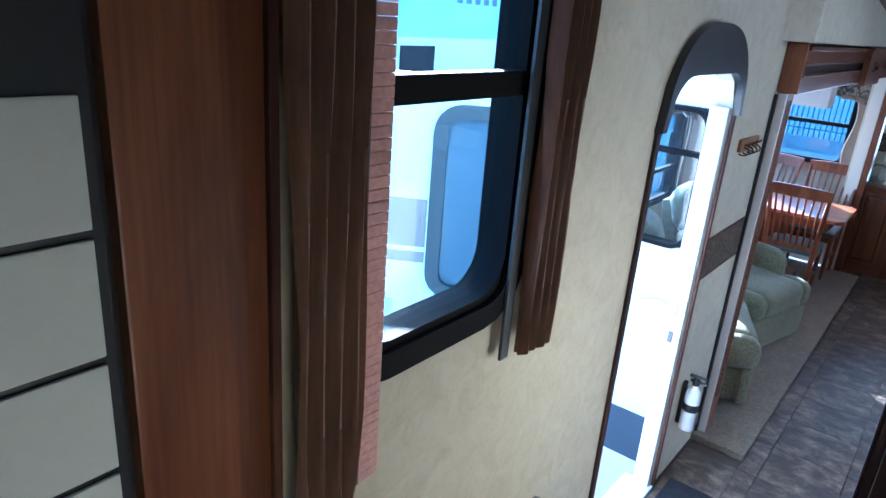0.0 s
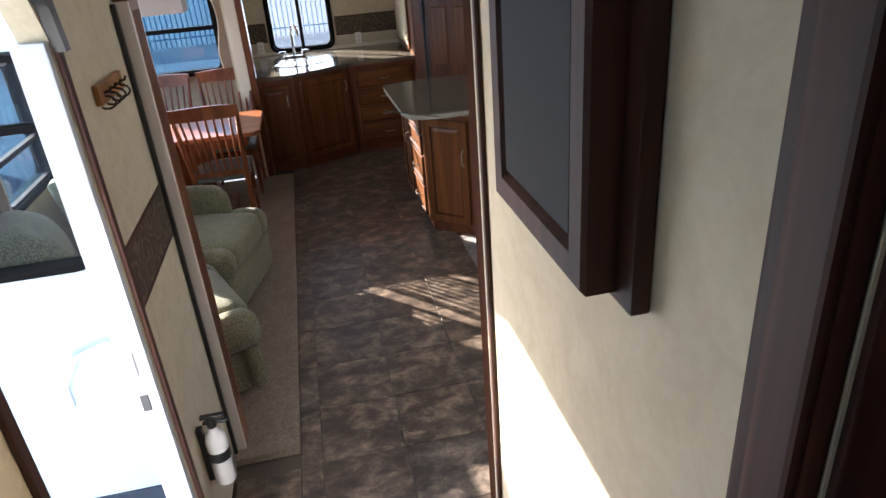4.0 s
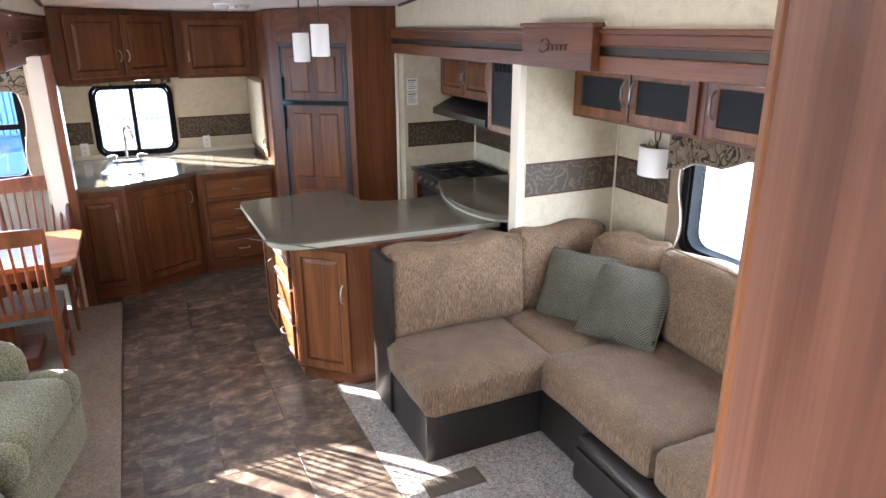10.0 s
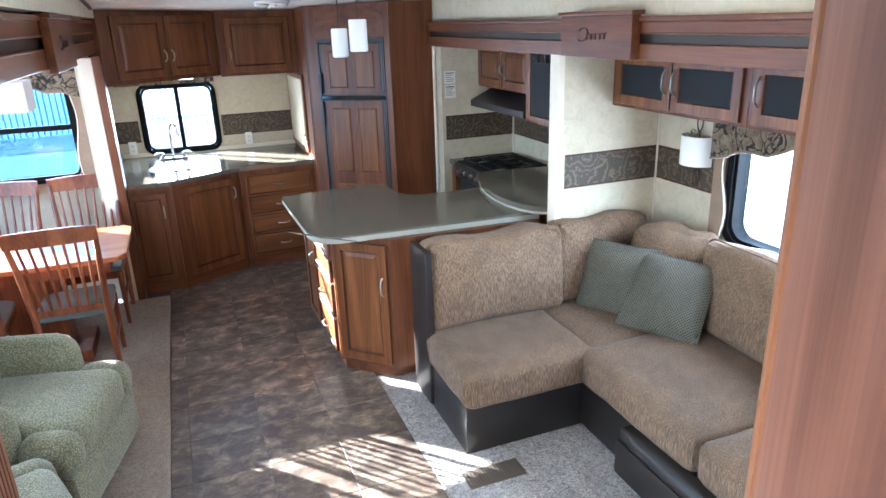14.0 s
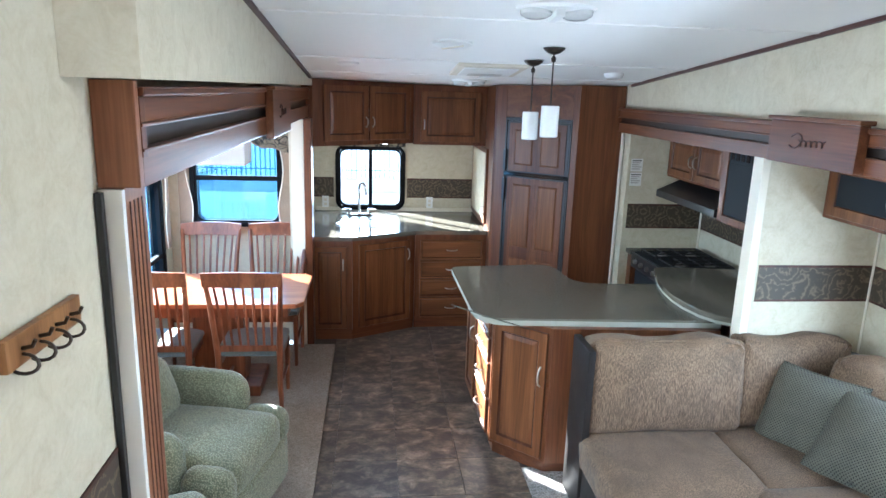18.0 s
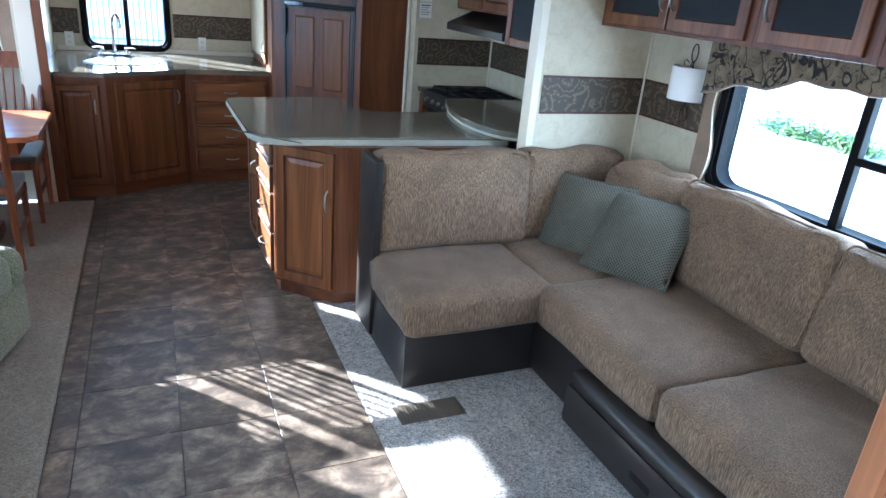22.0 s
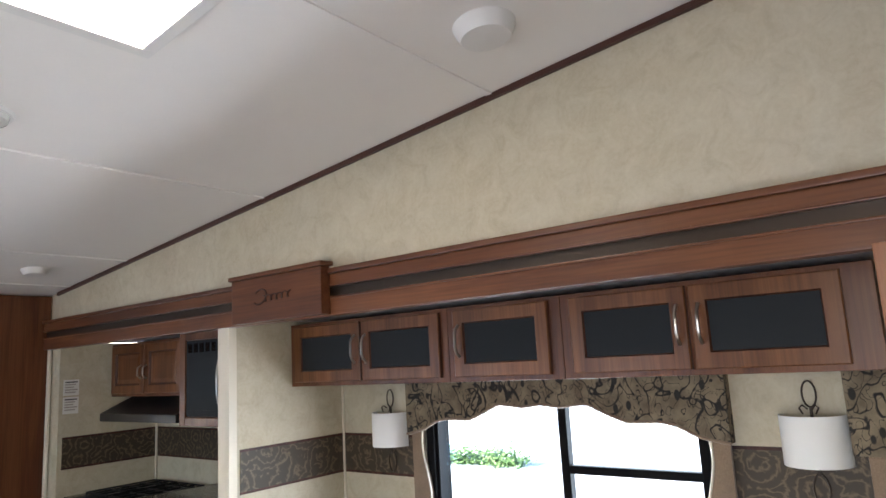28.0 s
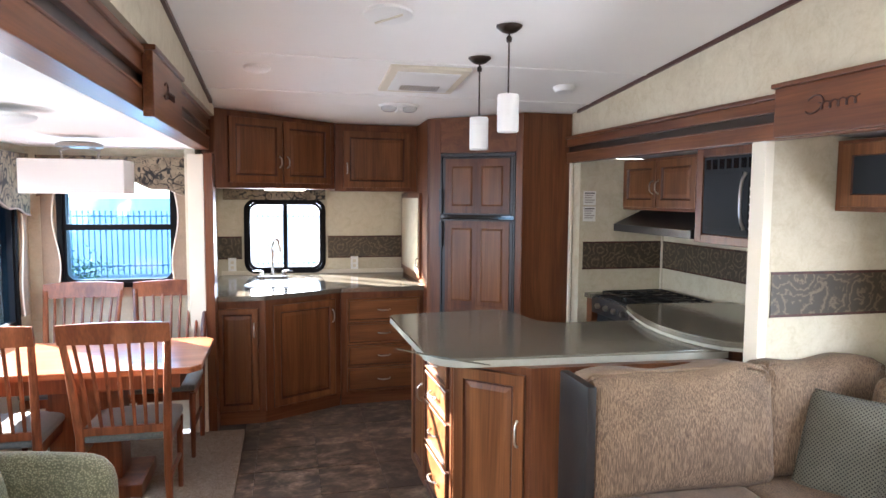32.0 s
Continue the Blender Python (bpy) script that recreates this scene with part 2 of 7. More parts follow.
def tile_mat():
    m, nt, b = base_mat("vinyl_tile", 0.38)
    v = coords(nt, (0.85, 1.1, 1), world_space=True, vary=9.0)
    info = nt.nodes.new("ShaderNodeObjectInfo")
    blot = noise_tex(nt, v, 8.5, 9, 0.68, 0.35)
    fine = noise_tex(nt, v, 42, 5, 0.7, 0.5)
    big = noise_tex(nt, v, 2.6, 3, 0.6, 0.4)
    col = ramp(nt, blot, [(0.32, (0.026, 0.020, 0.016)), (0.45, (0.074, 0.056, 0.043)), (0.54, (0.16, 0.123, 0.092)), (0.66, (0.33, 0.265, 0.20))])
    col = mix(nt, 0.5, col, mix(nt, 1.0, col, ramp(nt, fine, [(0.3, (0.35, 0.35, 0.36)), (0.7, (1.5, 1.45, 1.4))]), "MULTIPLY"))
    col = mix(nt, ramp(nt, big, [(0.35, (0, 0, 0)), (0.7, (0.42, 0.42, 0.42))]), col, (0.055, 0.047, 0.042))
    tint = ramp(nt, info.outputs["Random"], [(0.0, (0.85, 0.85, 0.87)), (1.0, (1.15, 1.08, 1.0))])
    nt.links.new(mix(nt, 1.0, col, tint, "MULTIPLY"), b.inputs["Base Color"])
    rr = nd(nt, "ShaderNodeMapRange")
    rr.inputs[3].default_value, rr.inputs[4].default_value = 0.3, 0.55
    nt.links.new(blot, rr.inputs[0])
    nt.links.new(rr.outputs[0], b.inputs["Roughness"])
    bump(nt, b, blot, 0.1, 0.004)
    return m


def stone_mat():
    m, nt, b = base_mat("solid_surface", 0.13)
    v = coords(nt)
    a = noise_tex(nt, v, 260, 2, 0.6)
    c = noise_tex(nt, v, 190, 3, 0.7)
    col = ramp(nt, a, [(0.3, (0.04, 0.036, 0.028)), (0.5, (0.118, 0.106, 0.082)), (0.68, (0.19, 0.175, 0.135))])
    col = mix(nt, ramp(nt, c, [(0.62, (0, 0, 0)), (0.7, (1, 1, 1))]), col, (0.30, 0.29, 0.24))
    nt.links.new(col, b.inputs["Base Color"])
    return m


def border_mat():
    """Dark brown border with a run of scrolls and leaves."""
    m, nt, b = base_mat("border_print", 0.6)
    g = nt.nodes.new("ShaderNodeTexCoord")
    sep = nt.nodes.new("ShaderNodeSeparateXYZ")
    nt.links.new(g.outputs["Object"], sep.inputs[0])
    run = nd(nt, "ShaderNodeMath")
    run.operation = "ADD"
    nt.links.new(sep.outputs[0], run.inputs[0])
    nt.links.new(sep.outputs[1], run.inputs[1])
    cb = nt.nodes.new("ShaderNodeCombineXYZ")
    nt.links.new(run.outputs[0], cb.inputs[0])
    nt.links.new(sep.outputs[2], cb.inputs[1])
    vor = nd(nt, "ShaderNodeTexVoronoi", Scale=8.0, Randomness=0.85)
    nt.links.new(cb.outputs[0], vor.inputs["Vector"])
    wob = noise_tex(nt, cb.outputs[0], 16, 3, 0.6, 1.0)
    add = nd(nt, "ShaderNodeMath")
    add.operation = "MULTIPLY_ADD"
    nt.links.new(wob, add.inputs[0])
    add.inputs[1].default_value = 0.55
    nt.links.new(vor.outputs["Distance"], add.inputs[2])
    sn = nd(nt, "ShaderNodeMath")
    sn.operation = "SINE"
    mul = nd(nt, "ShaderNodeMath")
    mul.operation = "MULTIPLY"
    mul.inputs[1].default_value = 26.0
    nt.links.new(add.outputs[0], mul.inputs[0])
    nt.links.new(mul.outputs[0], sn.inputs[0])
    col = ramp(nt, sn.outputs[0], [(0.2, (0.046, 0.031, 0.018)), (0.72, (0.085, 0.060, 0.035)), (0.97, (0.128, 0.094, 0.052))])
    nt.links.new(col, b.inputs["Base Color"])
    return m


def valance_mat():
    """Tan cloth with black branching vines and small leaves."""
    m, nt, b = base_mat("valance_cloth", 0.9)
    v = coords(nt)
    blot = noise_tex(nt, v, 14, 3, 0.6)
    base = ramp(nt, blot, [(0.35, (0.13, 0.10, 0.065)), (0.65, (0.24, 0.19, 0.125))])
    n1 = noise_tex(nt, v, 9, 1.0, 0.4, 1.3)
    k = ramp(nt, n1, [(0.455, (0, 0, 0)), (0.48, (1, 1, 1)), (0.51, (1, 1, 1)), (0.535, (0, 0, 0))])
    n2 = noise_tex(nt, coords(nt, (1.3, 1.3, 1)), 17, 0.0, 0.4, 1.6)
    k2 = ramp(nt, n2, [(0.47, (0, 0, 0)), (0.485, (1, 1, 1)), (0.505, (1, 1, 1)), (0.52, (0, 0, 0))])
    vor = nd(nt, "ShaderNodeTexVoronoi", Scale=17.0)
    nt.links.new(coords(nt, (1.0, 1.0, 0.55)), vor.inputs["Vector"])
    leaf = ramp(nt, vor.outputs["Distance"], [(0.17, (1, 1, 1)), (0.21, (0, 0, 0))])
    col = mix(nt, k, base, (0.014, 0.013, 0.012))
    col = mix(nt, k2, col, (0.014, 0.013, 0.012))
    col = mix(nt, leaf, col, (0.02, 0.019, 0.017))
    nt.links.new(col, b.inputs["Base Color"])
    bump(nt, b, noise_tex(nt, v, 350, 2), 0.2, 0.003)
    return m


def chenille(name, dark, light):
    """Plush cloth with fine upright streaks and a soft brushed nap."""
    m, nt, b = base_mat(name, 0.9)
    fine = noise_tex(nt, coords(nt, (1, 1, 0.09)), 330, 2, 0.6)
    streak = noise_tex(nt, coords(nt, (1, 1, 0.09)), 260, 2, 0.62)
    nap = noise_tex(nt, coords(nt), 5.5, 4, 0.6, 0.6)
    mid = tuple((p + q) / 2 for p, q in zip(dark, light))
    col = ramp(nt, streak, [(0.36, dark), (0.5, mid), (0.62, light)])
    col = mix(nt, 1.0, col, ramp(nt, fine, [(0.3, (0.72, 0.72, 0.72)), (0.7, (1.1, 1.1, 1.1))]), "MULTIPLY")
    col = mix(nt, 1.0, col, ramp(nt, nap, [(0.3, (0.74, 0.74, 0.75)), (0.5, (0.94, 0.94, 0.94)), (0.7, (1.12, 1.11, 1.1))]), "MULTIPLY")
    nt.links.new(col, b.inputs["Base Color"])
    b.inputs["Sheen Weight"].default_value = 0.06
    b.inputs["Sheen Roughness"].default_value = 0.4
    bump(nt, b, streak, 0.25, 0.004)
    return m


WOOD = dict(dark=(0.088, 0.028, 0.011), mid=(0.128, 0.043, 0.016), light=(0.166, 0.061, 0.024))
M_WOODZ = wood("cherry_upright", axis="z", **WOOD)
M_WOODX = wood("cherry_across", axis="x", **WOOD)
M_WOODY = wood("cherry_along", axis="y", **WOOD)
M_DOORWOOD = wood("cherry_door", (0.112, 0.039, 0.013), (0.160, 0.060, 0.021), (0.205, 0.082, 0.030), "z", 0.32)
M_DOORX = wood("cherry_drawer", (0.115, 0.041, 0.014), (0.165, 0.063, 0.022), (0.212, 0.086, 0.032), "x", 0.32)
M_PILLAR = wood("fluted_cherry", (0.15, 0.058, 0.028), (0.24, 0.095, 0.045), (0.30, 0.13, 0.062), "z", 0.4)
M_OAK = wood("golden_wood", (0.19, 0.082, 0.025), (0.28, 0.128, 0.043), (0.35, 0.172, 0.062), "z", 0.4)
M_CHAIR = wood("chair_wood", (0.12, 0.032, 0.012), (0.20, 0.06, 0.024), (0.26, 0.085, 0.035), "z", 0.35)
M_TABLE = wood("table_wood", (0.20, 0.06, 0.022), (0.30, 0.10, 0.04), (0.38, 0.15, 0.06), "x", 0.3)
M_DARKWOOD = wood("dark_walnut", (0.035, 0.012, 0.008), (0.06, 0.020, 0.012), (0.09, 0.034, 0.02), "z", 0.6)
M_WALL = wallpaper()
M_CEIL = plain("ceiling_board", (0.86, 0.85, 0.82), 0.8, var=0.04, scale=120, bumpy=0.05)
M_TRIM = plain("dark_trim", (0.06, 0.018, 0.012), 0.4)
M_WHITE = plain("white_trim", (0.72, 0.71, 0.68), 0.45, var=0.04)
M_CREAM = plain("cream_trim", (0.68, 0.62, 0.50), 0.5, var=0.05)
M_TILE = tile_mat()
M_GROUT = plain("grout", (0.085, 0.070, 0.058), 0.8)
M_CARPET = carpet("grey_carpet", (0.135, 0.119, 0.105), (0.44, 0.40, 0.362), (0.72, 0.67, 0.62))
M_RUG = carpet("tan_carpet", (0.24, 0.185, 0.135), (0.38, 0.31, 0.24), (0.50, 0.42, 0.335))
M_STONE = stone_mat()
M_STONEEDGE = plain("stone_edge", (0.34, 0.33, 0.27), 0.35, var=0.45, scale=300)
M_BORDER = border_mat()
M_VALANCE = valance_mat()
M_CORD = chenille("tan_chenille", (0.098, 0.058, 0.033), (0.245, 0.160, 0.094))
# same cloth, darkened for seat tops that catch less light
M_CORDSEAT_SHADED = chenille("shaded_seat_chenille", (0.076, 0.045, 0.026), (0.215, 0.140, 0.081))
M_BATHDOOR = wood("hall_door_cherry", (0.095, 0.032, 0.020), (0.155, 0.056, 0.036), (0.215, 0.085, 0.055), "z", 0.5)
M_UNDERSHADE = plain("blue_grey_undershade", (0.035, 0.05, 0.075), 0.4)
M_TUFT = plain("frayed_pile", (0.55, 0.53, 0.50), 0.9)
M_PANE = plain("grey_tinted_pane", (0.13, 0.17, 0.21), 0.08, var=0.2, scale=6, bumpy=0)
M_SKIN = plain("outer_fibreglass", (0.55, 0.65, 0.70), 0.35, var=0.04)
M_RUBBER = plain("black_rubber", (0.003, 0.003, 0.0035), 0.7, var=0.2)
M_RUBBER.node_tree.nodes["Principled BSDF"].inputs["Specular IOR Level"].default_value = 0.12
# dark groove glaze; its tone also makes up for weak shading
M_GLAZE_SHADE = wood("glaze_shade_groove", (0.045, 0.013, 0.006), (0.075, 0.024, 0.010), (0.11, 0.038, 0.016), "z", 0.45)
M_KNOB = plain("smoked_chrome", (0.22, 0.22, 0.23), 0.22, 1.0, var=0.05, bumpy=0)
M_STRIP = wood("edge_strip_wood", (0.12, 0.045, 0.018), (0.17, 0.068, 0.028), (0.22, 0.092, 0.04), "z", 0.4)
M_BAY = plain("grey_bay_panel", (0.26, 0.245, 0.215), 0.35, var=0.08)
M_STEREO = plain("slate_plastic", (0.035, 0.040, 0.048), 0.25, var=0.15)
M_LEATHER = plain("brown_black_leather", (0.014, 0.011, 0.0095), 0.40, var=0.3, scale=90, bumpy=0.12)
M_SAGE = woven("sage_weave", (0.155, 0.150, 0.082), (0.375, 0.355, 0.215), 85)
M_PILLOW = dotted("pillow_weave", (0.128, 0.120, 0.088), (0.024, 0.022, 0.018), 0.0085)
M_SEAT = fabric("grey_green_suede", (0.085, 0.098, 0.095), (0.14, 0.155, 0.15), 120, bumpy=0.15)
M_PANELCLOTH = fabric("tan_suede", (0.22, 0.15, 0.10), (0.30, 0.215, 0.145), 200, bumpy=0.2)
M_CURTAIN = fabric("brown_satin", (0.24, 0.125, 0.078), (0.34, 0.185, 0.118), 60, (1, 1, 0.1), 0.05, 0.38, 0.1)
M_LINING = plain("curtain_lining", (0.05, 0.055, 0.06), 0.5)
M_PINK = fabric("pink_pleats", (0.55, 0.28, 0.24), (0.68, 0.38, 0.33), 90, bumpy=0.2)
M_BLACK = plain("black_metal", (0.012, 0.012, 0.013), 0.35, var=0.2)
M_BLACKGLOSS = plain("black_gloss", (0.008, 0.008, 0.009), 0.1, var=0.1)
M_CHROME = plain("chrome", (0.75, 0.75, 0.76), 0.14, 1.0, var=0.05, bumpy=0)
M_NICKEL = plain("brushed_nickel", (0.42, 0.39, 0.35), 0.3, 1.0, var=0.1, bumpy=0)
M_BRONZE = plain("dark_bronze", (0.06, 0.045, 0.035), 0.35, 0.8)
M_ALU = plain("white_aluminium", (0.52, 0.56, 0.60), 0.4, var=0.04)
M_SMOKED = plain("smoked_glass", (0.020, 0.023, 0.026), 0.6, var=0.1, bumpy=0)
M_SMOKED.node_tree.nodes["Principled BSDF"].inputs["Specular IOR Level"].default_value = 0.14
M_SHADE = plain("white_fabric_shade", (0.80, 0.80, 0.78), 0.8, var=0.04, scale=200)
M_GLASS = glass("clear_glass")
M_TINT = glass("tinted_glass", (0.36, 0.54, 0.66))
M_HALLPANE = glass("hall_window_glass", (0.74, 0.85, 0.90))
M_PAPER = plain("paper", (0.75, 0.74, 0.70), 0.8, var=0.04)
M_INK = plain("ink", (0.05, 0.05, 0.05), 0.8)
M_BURNT = plain("burnt_logo", (0.045, 0.014, 0.008), 0.5)
M_MAT = carpet("navy_mat", (0.003, 0.004, 0.007), (0.010, 0.012, 0.018), (0.030, 0.033, 0.044))
M_WHITEPL = plain("white_plastic", (0.78, 0.78, 0.76), 0.35, var=0.03)
M_PORCELAIN = plain("white_sink", (0.80, 0.82, 0.82), 0.12, var=0.03)
M_DIFFUSER = glow("light_diffuser", (1.0, 0.95, 0.85), 0.6)


# ---- mesh helpers ----
PLACE = {}


def thing(name, at, label, category, group="", rz=0.0, kind=""):
    ob = new(name)
    ob.empty_display_size = 0.05
    ob.matrix_basis = pose(*at, 0, 0, rz)
    PLACE[ob.name] = ob.matrix_basis.copy()
    return tagged(ob, label, category, group, kind)


def mesh_object(name, bm, mat, smooth=False):
    bmesh.ops.recalc_face_normals(bm, faces=bm.faces)
    me = bpy.data.meshes.new(name)
    bm.to_mesh(me)
    bm.free()
    for mm in (mat if isinstance(mat, (list, tuple)) else [mat]):
        me.materials.append(mm)
    if smooth:
        me.shade_smooth()
        me.set_sharp_from_angle(angle=radians(38))
    return new(name, me)


def part(name, bm, mat, parent, label="", smooth=False):
    """One mesh under a thing or a part; its corners are given in the world."""
    bm.transform(PLACE[parent.name].inverted())
    ob = mesh_object(name, bm, mat, smooth)
    ob.parent = parent
    PLACE[ob.name] = PLACE[parent.name]
    return tagged(ob, label)


def struct(name, bm, mat, label, category, smooth=False, kind="structure"):
    ob = mesh_object(name, bm, mat, smooth)
    PLACE[ob.name] = Matrix.Identity(4)
    return tagged(ob, label, category, "", kind)


def solo(name, bm, mat, label, category, group="", smooth=False):
    ob = mesh_object(name, bm, mat, smooth)
    PLACE[ob.name] = Matrix.Identity(4)
    return tagged(ob, label, category, group)


def bx(bm, x0, x1, y0, y1, z0, z1, bev=0.0, m=None, seg=2):
    g = bmesh.ops.create_cube(bm, size=1.0)
    vs = g["verts"]
    for v in vs:
        v.co = Vector(((x0 + x1) / 2 + v.co.x * (x1 - x0), (y0 + y1) / 2 + v.co.y * (y1 - y0), (z0 + z1) / 2 + v.co.z * (z1 - z0)))
    if bev:
        es = list({e for v in vs for e in v.link_edges})
        r = bmesh.ops.bevel(bm, geom=es, offset=bev, segments=seg, affect="EDGES", profile=0.7)
        vs = list({v for f in r["faces"] for v in f.verts} | {v for v in vs if v.is_valid})
    if m is not None:
        for v in vs:
            v.co = m @ v.co
    return vs


def box(x0, x1, y0, y1, z0, z1, bev=0.0, m=None):
    bm = bmesh.new()
    bx(bm, x0, x1, y0, y1, z0, z1, bev, m)
    return bm


def prism(bm, pts, z0, z1):
    """A polygon of (x, y) raised from z0 to z1; z1 may be a function of x, y."""
    lo = [bm.verts.new((x, y, z0)) for x, y in pts]
    hi = [bm.verts.new((x, y, z1(x, y) if callable(z1) else z1)) for x, y in pts]
    bm.faces.new(lo[::-1])
    bm.faces.new(hi)
    n = len(pts)
    for i in range(n):
        bm.faces.new((lo[i], lo[(i + 1) % n], hi[(i + 1) % n], hi[i]))
    return lo + hi


def extrude_poly(bm, pts, m, depth):
    """A polygon of (u, v) in the local XZ plane, given depth along local Y, laid by the pose m."""
    a = [bm.verts.new(m @ Vector((u, 0, v))) for u, v in pts]
    b = [bm.verts.new(m @ Vector((u, depth, v))) for u, v in pts]
    bm.faces.new(a)
    bm.faces.new(b[::-1])
    n = len(pts)
    for i in range(n):
        bm.faces.new((a[i], b[i], b[(i + 1) % n], a[(i + 1) % n]))


def tube(bm, pts, r, seg=8, closed=False):
    """A round bar along the points; r may be a list."""
    n = len(pts)
    pts = [Vector(p) for p in pts]
    rings = []
    for i, p in enumerate(pts):
        a = pts[(i - 1) % n] if closed or i > 0 else p
        b = pts[(i + 1) % n] if closed or i < n - 1 else p
        d = (b - a).normalized()
        u = d.orthogonal().normalized() if i == 0 else (rings_u - d * rings_u.dot(d)).normalized()
        rings_u = u
        w = d.cross(u)
        rad = r[i] if isinstance(r, (list, tuple)) else r
        rings.append([bm.verts.new(p + (u * math.cos(2 * math.pi * k / seg) + w * math.sin(2 * math.pi * k / seg)) * rad) for k in range(seg)])
    for i in range(n if closed else n - 1):
        a, b = rings[i], rings[(i + 1) % n]
        for k in range(seg):
            bm.faces.new((a[k], a[(k + 1) % seg], b[(k + 1) % seg], b[k]))
    if not closed:
        bm.faces.new(rings[0][::-1])
        bm.faces.new(rings[-1])


def lathe(bm, prof, m, seg=24):
    """A profile of (radius, height) turned about local Z."""
    rings = []
    for r, z in prof:
        rings.append([bm.verts.new(m @ Vector((r * math.cos(2 * math.pi * k / seg), r * math.sin(2 * math.pi * k / seg), z))) for k in range(seg)])
    for a, b in zip(rings, rings[1:]):
        for k in range(seg):
            bm.faces.new((a[k], a[(k + 1) % seg], b[(k + 1) % seg], b[k]))
    bm.faces.new(rings[0][::-1])
    bm.faces.new(rings[-1])


def cushion(bm, x0, x1, y0, y1, z0, z1, r=0.05, puff=(0.0, 0.0, 0.02), wrinkle=0.004, m=None, cuts=9, seed=0.0, pinch=""):
    """A soft box: rounded edges, swelling faces, small creases; pinch gathers the upper corners along x or y."""
    n = cuts + 1
    made = {}

    def corner(i, j, k):
        if (i, j, k) not in made:
            made[i, j, k] = bm.verts.new((i / n * 2 - 1, j / n * 2 - 1, k / n * 2 - 1))
        return made[i, j, k]
    for i in range(n):
        for j in range(n):
            for e in (0, n):
                bm.faces.new((corner(e, i, j), corner(e, i + 1, j), corner(e, i + 1, j + 1), corner(e, i, j + 1)))
                bm.faces.new((corner(i, e, j), corner(i + 1, e, j), corner(i + 1, e, j + 1), corner(i, e, j + 1)))
                bm.faces.new((corner(i, j, e), corner(i + 1, j, e), corner(i + 1, j + 1, e), corner(i, j + 1, e)))
    vs = list(made.values())
    hx, hy, hz = (x1 - x0) / 2, (y1 - y0) / 2, (z1 - z0) / 2
    c = Vector(((x0 + x1) / 2, (y0 + y1) / 2, (z0 + z1) / 2))
    rr = min(r, hx * 0.98, hy * 0.98, hz * 0.98)
    for v in vs:
        u = v.co.copy()
        p = Vector((u.x * hx, u.y * hy, u.z * hz))
        k = Vector((max(-hx + rr, min(hx - rr, p.x)), max(-hy + rr, min(hy - rr, p.y)), max(-hz + rr, min(hz - rr, p.z))))
        d = p - k
        if d.length > 1e-6:
            p = k + d.normalized() * rr
        fx, fy, fz = (1 - u.x ** 2), (1 - u.y ** 2), (1 - u.z ** 2)
        p.x += puff[0] * u.x * fy * fz
        p.y += puff[1] * u.y * fx * fz
        p.z += puff[2] * u.z * fx * fy
        if wrinkle:
            w = noise.noise_vector(Vector((p.x * 7 + seed, p.y * 7 - seed, p.z * 7 + 3.1 * seed)))
            p += w * wrinkle
        if pinch and u.z > -0.2:
            a_, thick = (u.x, u.y) if pinch == "x" else (u.y, u.x)
            da, dz = 1 - abs(a_), 1 - u.z
            near_ = math.exp(-((da * 2.4) ** 2 + (dz * 2.2) ** 2))
            fold = math.sin(math.atan2(dz + 0.02, da + 0.02) * 9 + seed + (2 if a_ > 0 else 0))
            push = 0.016 * near_ * fold * (1 if thick > 0 else -1) * min(1.0, abs(thick) * 1.2)
            if pinch == "x":
                p.y += push
            else:
                p.x += push
            p.z += 0.012 * math.sin(a_ * 5 + seed) * max(0.0, u.z) - 0.008 * math.exp(-(da * 5) ** 2) * max(0.0, u.z)
        v.co = c + p
        if m is not None:
            v.co = m @ v.co
    return vs


def welt_line(parent, mat, u0, u1, w, z0, z1, r, m, along):
    """Piping round one face of a cushion, with rounded corners."""
    ring = []
    for cu, cz, a0 in ((u1 - r, z1 - r, 0), (u0 + r, z1 - r, 90), (u0 + r, z0 + r, 180), (u1 - r, z0 + r, 270)):
        for i in range(6):
            a = radians(a0 + 18 * i)
            u, z = cu + r * math.cos(a), cz + r * math.sin(a)
            z += 0.006 * math.sin(u * 23)
            ring.append(m @ Vector((u, w, z) if along == "x" else (w, u, z)))
    bm = bmesh.new()
    tube(bm, ring, 0.0055, 6, True)
    part("piping", bm, mat, parent, "", True)


def panel(bm, w, h, m, t=0.02, rail=0.055, raised=True, glaze_shade=False):
    """A framed cabinet front with a raised field, in local XZ from the lower left corner, facing -Y, laid by the pose m."""
    rings = [(0.0, 0.0), (0.0, -t + 0.004), (0.004, -t), (rail - 0.007, -t), (rail, -t + 0.011)]
    if raised:
        rings += [(rail + 0.007, -t + 0.011), (rail + 0.032, -t + 0.006), (rail + 0.036, -t + 0.006)]
    lim = min(w, h) / 2 - 0.004
    loops = []
    for ins, y in rings:
        i = min(ins, lim)
        loops.append([bm.verts.new(m @ Vector(c)) for c in ((i, y, i), (w - i, y, i), (w - i, y, h - i), (i, y, h - i))])
    bm.faces.new(loops[0][::-1])
    for j, (a, b) in enumerate(zip(loops, loops[1:])):
        for k in range(4):
            f = bm.faces.new((a[k], a[(k + 1) % 4], b[(k + 1) % 4], b[k]))
            # grooves and outer edge painted darker where relief shading is slight
            f.material_index = 1 if glaze_shade and j in (0, 3, 4) else 0
    bm.faces.new(loops[-1])


